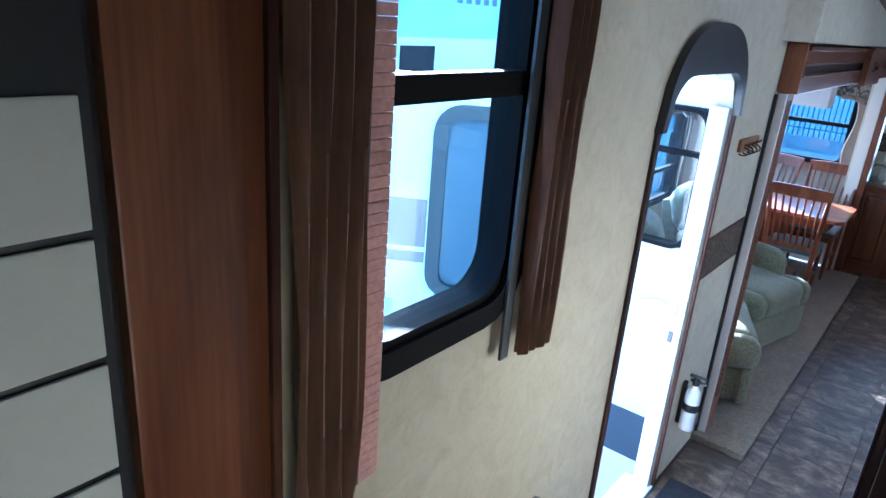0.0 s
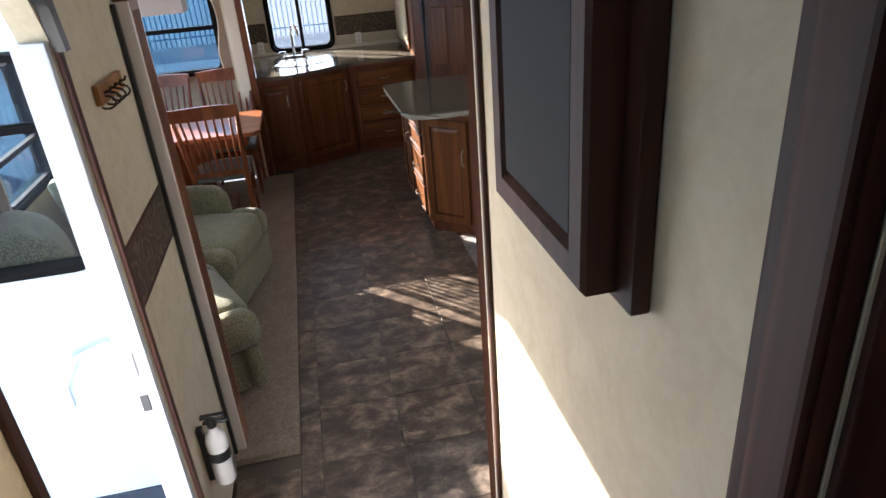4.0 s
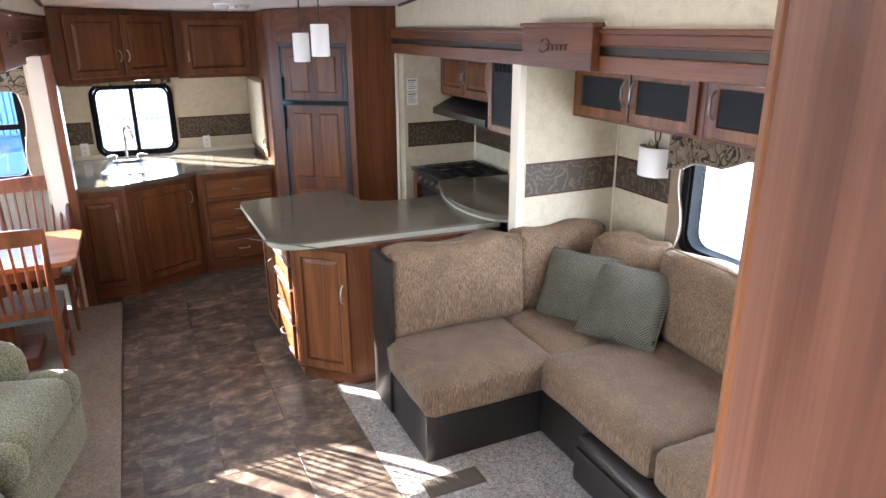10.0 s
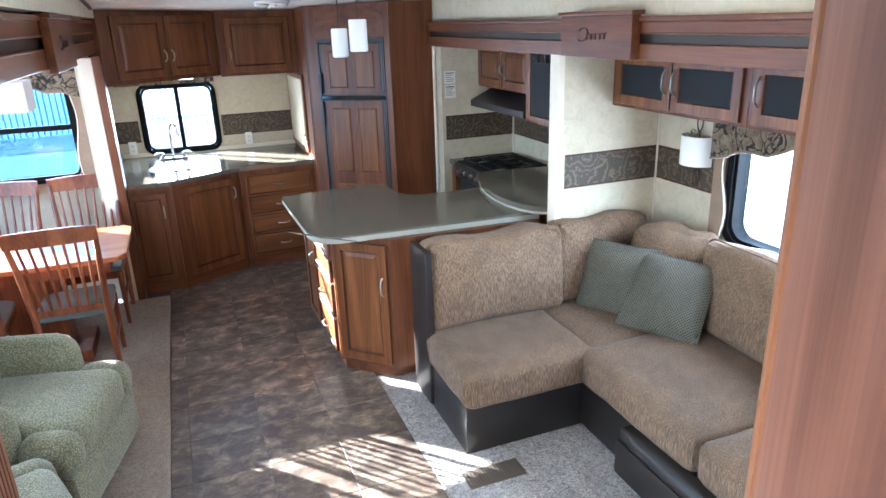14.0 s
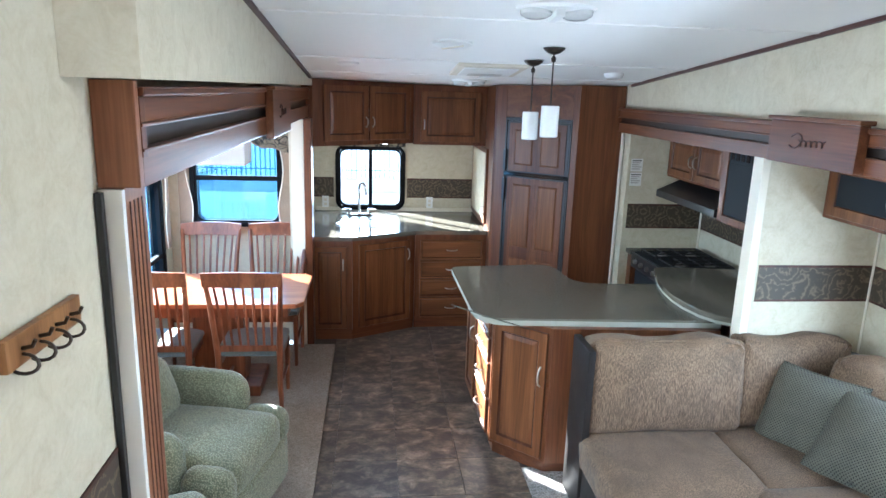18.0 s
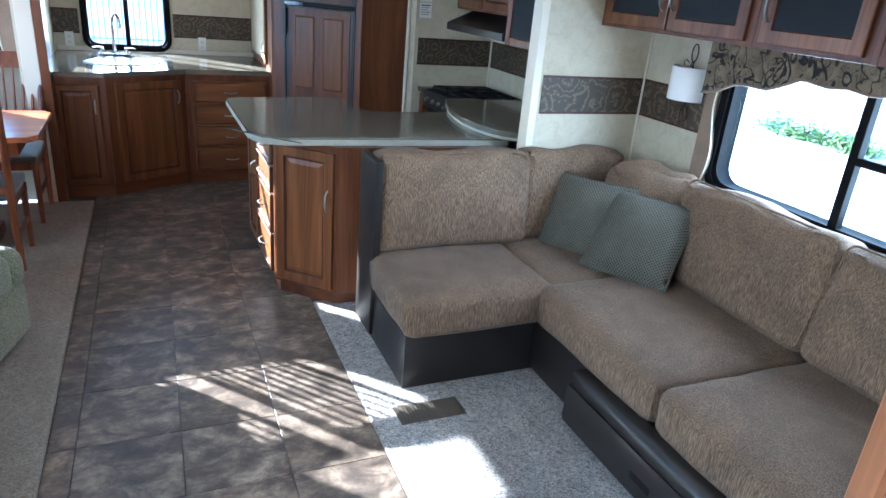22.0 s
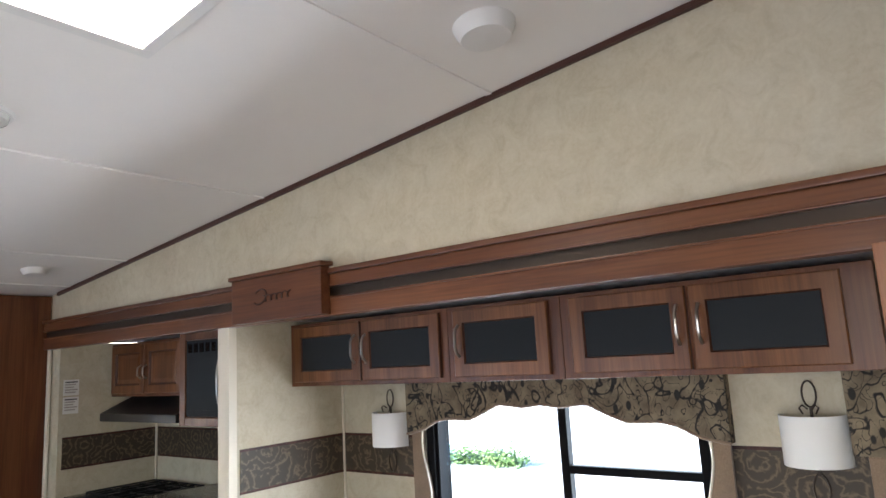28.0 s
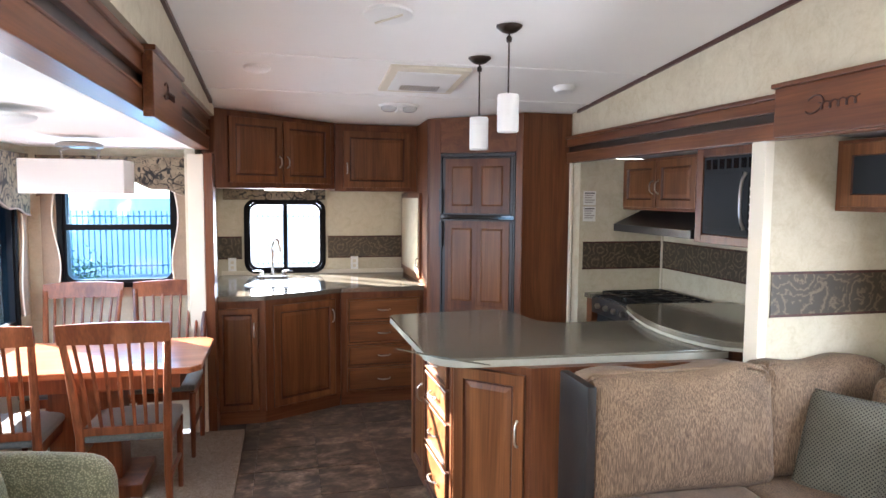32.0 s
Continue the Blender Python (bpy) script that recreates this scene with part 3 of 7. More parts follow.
def bow_handle(bm, p, way, length, m, out=0.028, r=0.0045):
    """A bowed pull centred at (x, z) of a front, along local x or z."""
    pts = []
    for i in range(9):
        s = i / 8 * 2 - 1
        o = out * (1 - s ** 4)
        a = s * length / 2
        pts.append(m @ Vector((p[0] + (a if way == "x" else 0), -0.02 - o, p[1] + (a if way == "z" else 0))))
    tube(bm, pts, [r * (1.5 if i in (0, 8) else 1.0 + 0.35 * math.sin(math.pi * i / 8)) for i in range(9)], 8)


def front(parent, m, x, z, w, h, kind="door", hand="r", hx=None, hz=None, field=None, long=0.10):
    """A door or drawer of a cabinet, with its handle, on the face whose pose is m."""
    bm = bmesh.new()
    q = m @ Matrix.Translation((x, 0, z))
    if kind == "drawer":
        panel(bm, w, h, q, 0.02, 0.02, False, True)
        d = part("drawer", bm, [M_DOORX, M_GLAZE_SHADE], parent)
        hb = bmesh.new()
        bow_handle(hb, (w / 2, h / 2), "x", long, q)
    else:
        panel(bm, w, h, q, 0.02, 0.06 if w > 0.3 else 0.05, field is None, True)
        d = part("door", bm, [M_DOORWOOD, M_GLAZE_SHADE], parent)
        if field is not None:
            g = box(0.052, w - 0.052, -0.012, -0.006, 0.052, h - 0.052, 0, q)
            part("glass_field", g, field, d, "smoked glass field")
        hb = bmesh.new()
        px = hx if hx is not None else (w - 0.03 if hand == "r" else 0.03)
        pz = hz if hz is not None else h * 0.62
        if long < 0.05:
            lathe(hb, [(0.007, 0.0), (0.006, 0.010), (0.011, 0.014), (0.012, 0.020), (0.007, 0.025), (0.0, 0.026)], q @ Matrix.Translation((px, -0.02, pz)) @ Matrix.Rotation(radians(90), 4, "X"), 12)
            part("knob", hb, M_CHROME, d, "small chrome knob", True)
            return d
        bow_handle(hb, (px, pz), "z", long, q)
    part("handle", hb, M_NICKEL, d, "bowed brushed nickel handle", True)
    return d


# ---- the shell ----
LW, RW = -0.36, 2.36          # main side walls, inner faces
REAR = 7.3                    # rear wall, inner face
SLX, SRX = -1.45, 3.05        # outer walls of the two slide-outs
HALL = 0.49                   # corridor wall, face to the stairs
DECK = 0.76                   # upper floor
BAND = -0.243                 # wall face above the dining slide-out


def ceil_z(y):
    if y > 5.72:
        return 2.328 - 0.03 * (y - 5.72)
    return 2.33 + 0.098 * (5.7 - y) if y > 0.4 else 2.33 + 0.098 * 5.3


def upright(bm, x0, x1, y0, y1, z0, z1=None):
    """A stretch of wall; with no z1 it runs up to the sloping ceiling."""
    prism(bm, [(x0, y0), (x1, y0), (x1, y1), (x0, y1)], z0, (lambda x, y: ceil_z(y)) if z1 is None else z1)


# floor slab and ground below
struct("floor", box(LW - 0.06, RW + 0.06, -0.2, REAR + 0.06, -0.12, -0.012), M_GROUT, "dark grout bed under the vinyl floor tiles", "floor")
bm = bmesh.new()
bx(bm, 1.185, RW + 0.02, 0.42, 3.83, -0.011, 0.006, 0.004)
bx(bm, RW + 0.02, SRX, 0.80, 3.55, -0.011, 0.006, 0.004)
struct("carpet", bm, M_CARPET, "grey-beige speckled cut-pile carpet in front of the sofa", "carpet")
struct("slide_floor", box(SLX - 0.03, -0.06, 1.765, 5.82, -0.01, 0.035, 0.012), M_RUG, "tan speckled carpet on the raised slide-out floor", "carpet")
struct("kitchen_slide_floor", box(RW, SRX, 3.62, 5.55, -0.012, 0.0), M_TILE, "dark vinyl floor of the kitchen slide-out", "floor")

# upper deck and carpeted steps
struct("deck_floor", box(LW, HALL + 0.75, -3.0, -0.15, DECK - 0.1, DECK, 0.015), M_CARPET, "carpeted upper hall floor", "floor")
struct("deck_riser", box(LW, HALL, -0.24, -0.172, -0.01, DECK - 0.1), M_CARPET, "carpeted riser under the hall floor", "step")
for i, (y0, y1, z) in enumerate(((-0.17, 0.06, 0.50), (0.05, 0.27, 0.25))):
    struct("step_%d" % (i + 1), box(LW, HALL + 0.0, y0, y1, -0.01 if i == 1 else z - 0.26, z, 0.012), M_CARPET, "carpeted step up to the hall", "step")

# left wall with hall window, entry door, slide-out opening and side window
HW = (-1.05, -0.50, 1.60, 2.42)
DOOR = (0.36, 1.16, 0.02, 2.12)
SLO = (1.83, 5.86, 2.0)
SW = (6.12, 6.62, 1.07, 1.66)
bm = bmesh.new()
T = 0.07
upright(bm, LW - T, LW, -3.0, HW[0], 0)
upright(bm, LW - T, LW, HW[0], HW[1], 0, HW[2])
upright(bm, LW - T, LW, HW[0], HW[1], HW[3])
upright(bm, LW - T, LW, HW[1], DOOR[0], 0)
# the arch over the entry
n = 12
ya, yb = DOOR[0], DOOR[1]
for i in range(n):
    y0, y1 = ya + (yb - ya) * i / n, ya + (yb - ya) * (i + 1) / n

    def arch_z(y):
        u = abs((y - (ya + yb) / 2) / ((yb - ya) / 2))
        return DOOR[3] - 0.16 * (1 - math.sqrt(max(0.0, 1 - max(0.0, (u - 0.55) / 0.45) ** 2)))
    pts = [(LW - T, y0), (LW, y0), (LW, y1), (LW - T, y1)]
    lo = [bm.verts.new((x, y, arch_z(y))) for x, y in pts]
    hi = [bm.verts.new((x, y, ceil_z(y))) for x, y in pts]
    bm.faces.new(lo[::-1])
    bm.faces.new(hi)
    for k in range(4):
        bm.faces.new((lo[k], lo[(k + 1) % 4], hi[(k + 1) % 4], hi[k]))
upright(bm, LW - T, LW, DOOR[1], SLO[0], 0)
upright(bm, LW - T, LW, SLO[0], SLO[1], SLO[2] + 0.02)
upright(bm, LW - T, LW, SLO[1], SW[0], 0)
upright(bm, LW - T, LW, SW[0], SW[1], 0, SW[2])
upright(bm, LW - T, LW, SW[0], SW[1], SW[3])
upright(bm, LW - T, LW, SW[1], REAR + T, 0)
bx(bm, LW - T, LW, DOOR[0], DOOR[1], -0.12, 0.0)
struct("wall_left", bm, M_WALL, "beige mottled wallpaper wall with the entry door opening", "wall")
bm = bmesh.new()
prism(bm, [(LW + 0.001, 1.70), (BAND, 1.824), (BAND, 5.72), (LW + 0.001, 5.72)], 2.252, lambda x, y: ceil_z(y))
upright(bm, LW + 0.001, BAND, 5.72, 6.03, 2.252)
struct("wall_band_left", bm, M_WALL, "beige mottled wallpaper band above the dining slide-out", "wall")

# rear wall with the sink window
KW = (-0.10, 0.575, 1.005, 1.635)
bm = bmesh.new()
upright(bm, LW, KW[0], REAR, REAR + T, 0)
upright(bm, KW[0], KW[1], REAR, REAR + T, 0, KW[2])
upright(bm, KW[0], KW[1], REAR, REAR + T, KW[3])
upright(bm, KW[1], RW + T, REAR, REAR + T, 0)
struct("wall_rear", bm, M_WALL, "beige mottled wallpaper rear wall behind the sink", "wall")

# right wall: front piece, band above the slide-out, rear piece
bm = bmesh.new()
upright(bm, RW, RW + T, -0.1, 0.80, 0)
upright(bm, RW, RW + T, 0.80, 5.62, 1.99)
upright(bm, RW, RW + T, 5.62, REAR, 0)
struct("wall_right", bm, M_WALL, "beige mottled wallpaper wall above the slide-out", "wall")

# left slide-out box, with its long window and end window
LWIN = (4.62, 5.72, 0.66, 1.78)
RCW = (3.0, 3.78, 0.92, 1.74)
EWIN = (-1.24, -0.525, 1.08, 1.84)
bm = bmesh.new()
bx(bm, SLX - T, SLX, 1.70, RCW[0], 0, 2.02)
bx(bm, SLX - T, SLX, RCW[0], RCW[1], 0, RCW[2])
bx(bm, SLX - T, SLX, RCW[0], RCW[1], RCW[3], 2.02)
bx(bm, SLX - T, SLX, RCW[1], LWIN[0], 0, 2.02)
bx(bm, SLX - T, SLX, LWIN[0], LWIN[1], 0, LWIN[2])
bx(bm, SLX - T, SLX, LWIN[0], LWIN[1], LWIN[3], 2.02)
bx(bm, SLX - T, SLX, LWIN[1], 6.0, 0, 2.02)
struct("wall_slide_left", bm, M_WALL, "cream wallpaper outer wall of the dining slide-out", "wall")
bm = bmesh.new()
bx(bm, SLX - T, EWIN[0], 6.0, 6.0 + T, 0, 2.02)
bx(bm, EWIN[0], EWIN[1], 6.0, 6.0 + T, 0, EWIN[2])
bx(bm, EWIN[0], EWIN[1], 6.0, 6.0 + T, EWIN[3], 2.02)
bx(bm, EWIN[1], LW - T - 0.002, 6.0, 6.0 + T, 0, 2.02)
# front end of the slide-out, with a window in it
FWIN = (-1.10, -0.575, 1.14, 1.90)
bx(bm, SLX, FWIN[0], 1.70, 1.76, 0, 2.02)
bx(bm, FWIN[0], FWIN[1], 1.70, 1.76, 0, FWIN[2])
bx(bm, FWIN[0], FWIN[1], 1.70, 1.76, FWIN[3], 2.02)
bx(bm, FWIN[1], LW - T - 0.002, 1.70, 1.76, 0, 2.02)
struct("wall_slide_end", bm, M_WALL, "cream wallpaper end wall of the dining slide-out", "wall")
struct("ceiling_slide_left", box(SLX - T, LW - 0.004, 1.70, 6.07, 2.012, 2.09), M_CEIL, "white ceiling of the dining slide-out", "ceiling")

# right slide-out box
RWIN = (1.58, 2.90, 0.93, 1.60)
bm = bmesh.new()
bx(bm, SRX, SRX + T, 0.76, RWIN[0], 0, 2.02)
bx(bm, SRX, SRX + T, RWIN[0], RWIN[1], 0, RWIN[2])
bx(bm, SRX, SRX + T, RWIN[0], RWIN[1], RWIN[3], 2.02)
bx(bm, SRX, SRX + T, RWIN[1], 5.62, 0, 2.02)
struct("wall_slide_right", bm, M_WALL, "cream wallpaper outer wall behind the sofa", "wall")
struct("wall_slide_front", box(RW + T + 0.002, SRX, 0.70, 0.78, 0, 2.02), M_WALL, "cream wallpaper end wall beside the sofa", "wall")
struct("wall_slide_back", box(RW + 0.0, SRX, 5.55, 5.618, 0, 1.985), M_WALL, "cream wallpaper end wall beside the cooker", "wall")
struct("partition", box(2.33, SRX, 3.56, 3.62, 0, 1.985), M_WALL, "cream wallpaper partition between sofa and cooker", "wall")
struct("ceiling_slide_right", box(RW + 0.002, SRX + T, 0.70, 5.62, 1.992, 2.05), M_CEIL, "white ceiling of the sofa slide-out", "ceiling")

# corridor wall, front of the hall, ceiling
bm = bmesh.new()
upright(bm, HALL, HALL + 0.06, -3.0, -1.25, 0)
upright(bm, HALL, HALL + 0.06, -1.25, -0.485, 2.70)
upright(bm, HALL, HALL + 0.06, -0.485, 0.27, 0)
struct("wall_hall", bm, M_WALL, "beige wallpaper corridor wall beside the steps", "wall")
bm = bmesh.new()
upright(bm, LW - T, RW + T, -3.07, -3.0, 0)
upright(bm, HALL + 0.06, RW + T, -0.22, -0.16, 0)
upright(bm, HALL + 0.75, HALL + 0.81, -3.0, -0.22, 0)
struct("wall_front", bm, M_WALL, "beige wallpaper wall that closes the hall", "wall")
bm = bmesh.new()
ys = [-3.0, 0.4, 5.72, REAR + T]
for y0, y1 in zip(ys, ys[1:]):
    lo = [bm.verts.new((x, y, ceil_z(y))) for x, y in ((LW - T, y0), (RW + T, y0), (RW + T, y1), (LW - T, y1))]
    hi = [bm.verts.new(v.co + Vector((0, 0, 0.08))) for v in lo]
    bm.faces.new(lo)
    bm.faces.new(hi[::-1])
    for k in range(4):
        bm.faces.new((lo[k], hi[k], hi[(k + 1) % 4], lo[(k + 1) % 4]))
for y in (0.72, 1.99, 3.325, 4.65, 5.40):          # battens over the joints of the boards
    bx(bm, LW, RW, y - 0.012, y + 0.012, ceil_z(y) - 0.006, ceil_z(y) + 0.01)
struct("ceiling", bm, M_CEIL, "white sloping ceiling boards with thin joint strips", "ceiling")
for nm, x0, x1, ya, yb in (("trim_ceiling_left", BAND, BAND + 0.018, 1.83, 5.72), ("trim_ceiling_right", RW - 0.018, RW, 0.4, 5.6)):
    bm = bmesh.new()
    pts = [(x0, ya), (x1, ya), (x1, yb), (x0, yb)]
    lo = [bm.verts.new((x, y, ceil_z(y) - 0.022)) for x, y in pts]
    hi = [bm.verts.new((x, y, ceil_z(y) - 0.001)) for x, y in pts]
    bm.faces.new(lo[::-1])
    bm.faces.new(hi)
    for k in range(4):
        bm.faces.new((lo[k], lo[(k + 1) % 4], hi[(k + 1) % 4], hi[k]))
    struct(nm, bm, M_TRIM, "dark cherry trim strip under the ceiling", "trim")

# outside: ground to the horizon
struct("ground", box(-400, 400, -400, 400, -0.95, -0.9), plain("asphalt", (0.075, 0.092, 0.115), 0.9, var=0.25, scale=8), "blue-grey asphalt lot", "ground")
struct("pavement", box(4.2, 60, -60, 120, -0.9, -0.88), plain("pale_concrete", (0.42, 0.42, 0.40), 0.9, var=0.2, scale=5), "sunlit pale concrete apron beside the trailer", "pavement")
# white outer skin of the left side; unseen side pieces added to bounce light
bm = bmesh.new()
for y0, y1, z0, z1 in ((-3.07, HW[0], -0.3, 2.9), (HW[0], HW[1], -0.3, HW[2]), (HW[0], HW[1], HW[3], 2.9), (HW[1], DOOR[0], -0.3, 2.9), (DOOR[0], DOOR[1], 2.15, 2.9), (DOOR[1], 1.67, -0.3, 2.9)):
    bx(bm, LW - T - 0.02, LW - T - 0.002, y0, y1, z0, z1)
for x0, x1, z0, z1 in ((SLX - T, FWIN[0], 0.06, 2.1), (FWIN[0], FWIN[1], 0.06, FWIN[2]), (FWIN[0], FWIN[1], FWIN[3], 2.1), (FWIN[1], LW - T - 0.022, 0.06, 2.1)):
    bx(bm, x0, x1, 1.675, 1.698, z0, z1)
struct("outer_skin", bm, M_SKIN, "white fibreglass outer skin beside the entry", "wall")
# added dark strip that stands for the shaded ground below the slide-out
struct("outer_skirt", box(SLX - T, LW - T - 0.022, 1.66, 1.698, -0.25, 0.058, 0.004), M_UNDERSHADE, "dark blue-grey strip added for the shade under the slide-out", "trim")


# ---- windows ----
def rounded(w, h, r, n=5):
    pts = []
    for cx, cz, a0 in ((w - r, r, -90), (w - r, h - r, 0), (r, h - r, 90), (r, r, 180)):
        for i in range(n + 1):
            a = radians(a0 + 90 * i / n)
            pts.append((cx + r * math.cos(a), cz + r * math.sin(a)))
    return pts


def frame_ring(bm, w, h, r, band, depth, m, y0=0.0):
    """A flat frame with rounded corners round an opening w x h, in local XZ, from y0 to y0 + depth."""
    inner = rounded(w, h, r)
    outer = [(u - (band if u < w / 2 else -band), v - (band if v < h / 2 else -band)) for u, v in inner]
    # push the outer ring evenly
    outer = rounded(w + 2 * band, h + 2 * band, r + band)
    outer = [(u - band, v - band) for u, v in outer]
    rings = []
    for pts, y in ((inner, y0), (outer, y0), (outer, y0 + depth), (inner, y0 + depth)):
        rings.append([bm.verts.new(m @ Vector((u, y, v))) for u, v in pts])
    k = len(inner)
    for a, b in zip(rings, rings[1:] + rings[:1]):
        for i in range(k):
            bm.faces.new((a[i], a[(i + 1) % k], b[(i + 1) % k], b[i]))


def window(name, m, w, h, label, bars=(), r=0.07, band=0.035, tint=None):
    """A black framed window; m lies at the lower left corner of the opening, its local -Y is the inside."""
    ob = thing(name, (0, 0, 0), label, "window", kind="structure")
    bm = bmesh.new()
    frame_ring(bm, w - 0.012, h - 0.012, r, band, 0.03, m @ Matrix.Translation((0.006, -0.024, 0.006)))
    frame_ring(bm, w - 0.05, h - 0.05, r, 0.0235, 0.088, m @ Matrix.Translation((0.025, -0.01, 0.025)))
    part("window_frame", bm, M_RUBBER, ob, "black rounded frame", True)
    bm = box(0.012, w - 0.012, 0.02, 0.024, 0.012, h - 0.012, 0, m)
    g = part("pane", bm, tint or M_GLASS, ob)
    g.visible_shadow = False
    for (x0, x1, z0, z1) in bars:
        part("mullion", box(x0, x1, -0.012, 0.03, z0, z1, 0.004, m), M_RUBBER, ob)
    return ob


window("window_1", pose(LW, HW[0], HW[2], 0, 0, 90), HW[1] - HW[0], HW[3] - HW[2], "black-framed hall window with a sliding lower pane",
       ((0.0, HW[1] - HW[0], 0.50, 0.555),), 0.10, 0.06, M_HALLPANE)
window("window_2", pose(KW[0], REAR, KW[2]), KW[1] - KW[0], KW[3] - KW[2], "black-framed sliding window over the sink",
       ((0.318, 0.357, 0.02, 0.61),), 0.07)
window("window_3", pose(SLX, LWIN[0], LWIN[2], 0, 0, 90), LWIN[1] - LWIN[0], LWIN[3] - LWIN[2], "black-framed window beside the dining table",
       ((0.02, 1.08, 0.19, 0.225),), 0.07, tint=M_TINT)
window("window_7", pose(SLX, RCW[0], RCW[2], 0, 0, 90), RCW[1] - RCW[0], RCW[3] - RCW[2], "black-framed window behind the recliners",
       ((0.02, 0.76, 0.24, 0.27),), 0.07, tint=M_TINT)
window("window_4", pose(EWIN[0], 6.0, EWIN[2]), EWIN[1] - EWIN[0], EWIN[3] - EWIN[2], "black-framed end window behind the dining table",
       ((0.02, 0.70, 0.37, 0.41),), 0.06, tint=M_TINT)
window("window_5", pose(SRX, RWIN[1], RWIN[2], 0, 0, -90), RWIN[1] - RWIN[0], RWIN[3] - RWIN[2], "black-framed window over the sofa with a slider",
       ((0.70, 0.74, 0.02, 0.65), (0.74, 1.30, 0.30, 0.335)), 0.09, 0.045)
window("window_8", pose(FWIN[1], 1.698, FWIN[2], 0, 0, 180), FWIN[1] - FWIN[0], FWIN[3] - FWIN[2], "black-framed window in the front end of the slide-out",
       ((0.02, 0.505, 0.50, 0.53),), 0.07, 0.03)
window("window_6", pose(LW, SW[0], SW[2], 0, 0, 90), SW[1] - SW[0], SW[3] - SW[2], "small black-framed side window beside the sink", (), 0.06)

# ---- wallpaper borders ----
BZ0, BZ1 = 1.165, 1.365
DROP = -0.05                  # the rear border sits a little lower


def border(name, x0, x1, y0, y1, dz=0.0, label="dark brown scroll-print wallpaper border"):
    bm = box(x0, x1, y0, y1, BZ0 + dz, BZ1 + dz)
    ob = struct(name, bm, M_BORDER, label, "border")
    for z in (BZ0 - 0.004 + dz, BZ1 - 0.008 + dz):
        part("border_edge", box(x0 - 0.001, x1 + 0.001, y0 - 0.001, y1 + 0.001, z, z + 0.012), M_DARKWOOD, ob)


border("border_partition", 2.37, SRX - 0.004, 3.556, 3.5595)
border("border_sofa_a", SRX - 0.004, SRX - 0.0005, 2.98, 3.552)
border("border_sofa_b", SRX - 0.004, SRX - 0.0005, 0.80, 1.50)
border("border_kitchen_end", RW + 0.03, SRX - 0.006, 5.546, 5.5495)
border("border_kitchen_side", SRX - 0.004, SRX - 0.0005, 3.63, 5.54)
border("border_rear_a", LW + 0.002, KW[0] - 0.05, REAR - 0.004, REAR - 0.0005, DROP)
border("border_rear_b", KW[1] + 0.05, 1.34, REAR - 0.004, REAR - 0.0005, DROP)
border("border_entry", LW + 0.0005, LW + 0.004, DOOR[1] + 0.04, 1.80)

# corner strips of the walls
for nm, b4 in (("trim_partition_end", (2.30, 2.345, 3.545, 3.635)), ("trim_sofa_corner", (SRX - 0.014, SRX - 0.0045, 3.545, 3.5555)),
               ("trim_kitchen_corner", (SRX - 0.016, SRX - 0.0045, 5.53, 5.5455)), ("trim_panel_joint", (2.335, 2.352, 5.66, 5.695))):
    struct(nm, box(b4[0], b4[1], b4[2], b4[3], 0.0 if nm != "trim_partition_end" else 0.0, 1.98, 0.003), M_CREAM, "cream plastic corner strip", "trim")

# ---- fascias over the slide-outs ----
def fascia(name, x0, x1, y0, y1, z0, z1, sign):
    """Wooden header with a dark recessed reveal; sign tells to which side it faces."""
    ob = thing(name, ((x0 + x1) / 2, (y0 + y1) / 2, z0), "cherry-stained wooden slide-out header with a dark reveal", "header", kind="structure")
    h = z1 - z0
    f = x0 if sign < 0 else x1
    b = x1 if sign < 0 else x0
    def bar(nm, d, za, zb, mat, bev):
        xa, xb = sorted((b, f + sign * d))
        part(nm, box(xa, xb, y0, y1, za, zb, bev), mat, ob)
    bar("lower_board", 0.0, z0, z0 + h * 0.38, M_WOODY, 0.006)
    bar("reveal", -0.018, z0 + h * 0.38, z0 + h * 0.62, M_BRONZE, 0.0)
    bar("upper_board", 0.0, z0 + h * 0.62, z1 - 0.022, M_WOODY, 0.006)
    bar("cap", 0.014, z1 - 0.022, z1, M_WOODY, 0.006)
    bar("bead", 0.006, z0 + h * 0.355, z0 + h * 0.395, M_WOODY, 0.004)
    bar("bead", 0.006, z0 + h * 0.605, z0 + h * 0.65, M_WOODY, 0.004)
    xa, xb = sorted((b, f + sign * 0.003))
    part("end_block", box(xa, xb, y0 - 0.001, y0 + 0.035, z0 + h * 0.30, z1 - 0.023, 0.003), M_WOODZ, ob)
    return ob


fascia("header_right", 2.295, RW, 0.72, 5.66, 1.952, 2.148, -1)
fascia("header_left", LW, -0.266, 1.862, 5.86, 2.005, 2.235, 1)


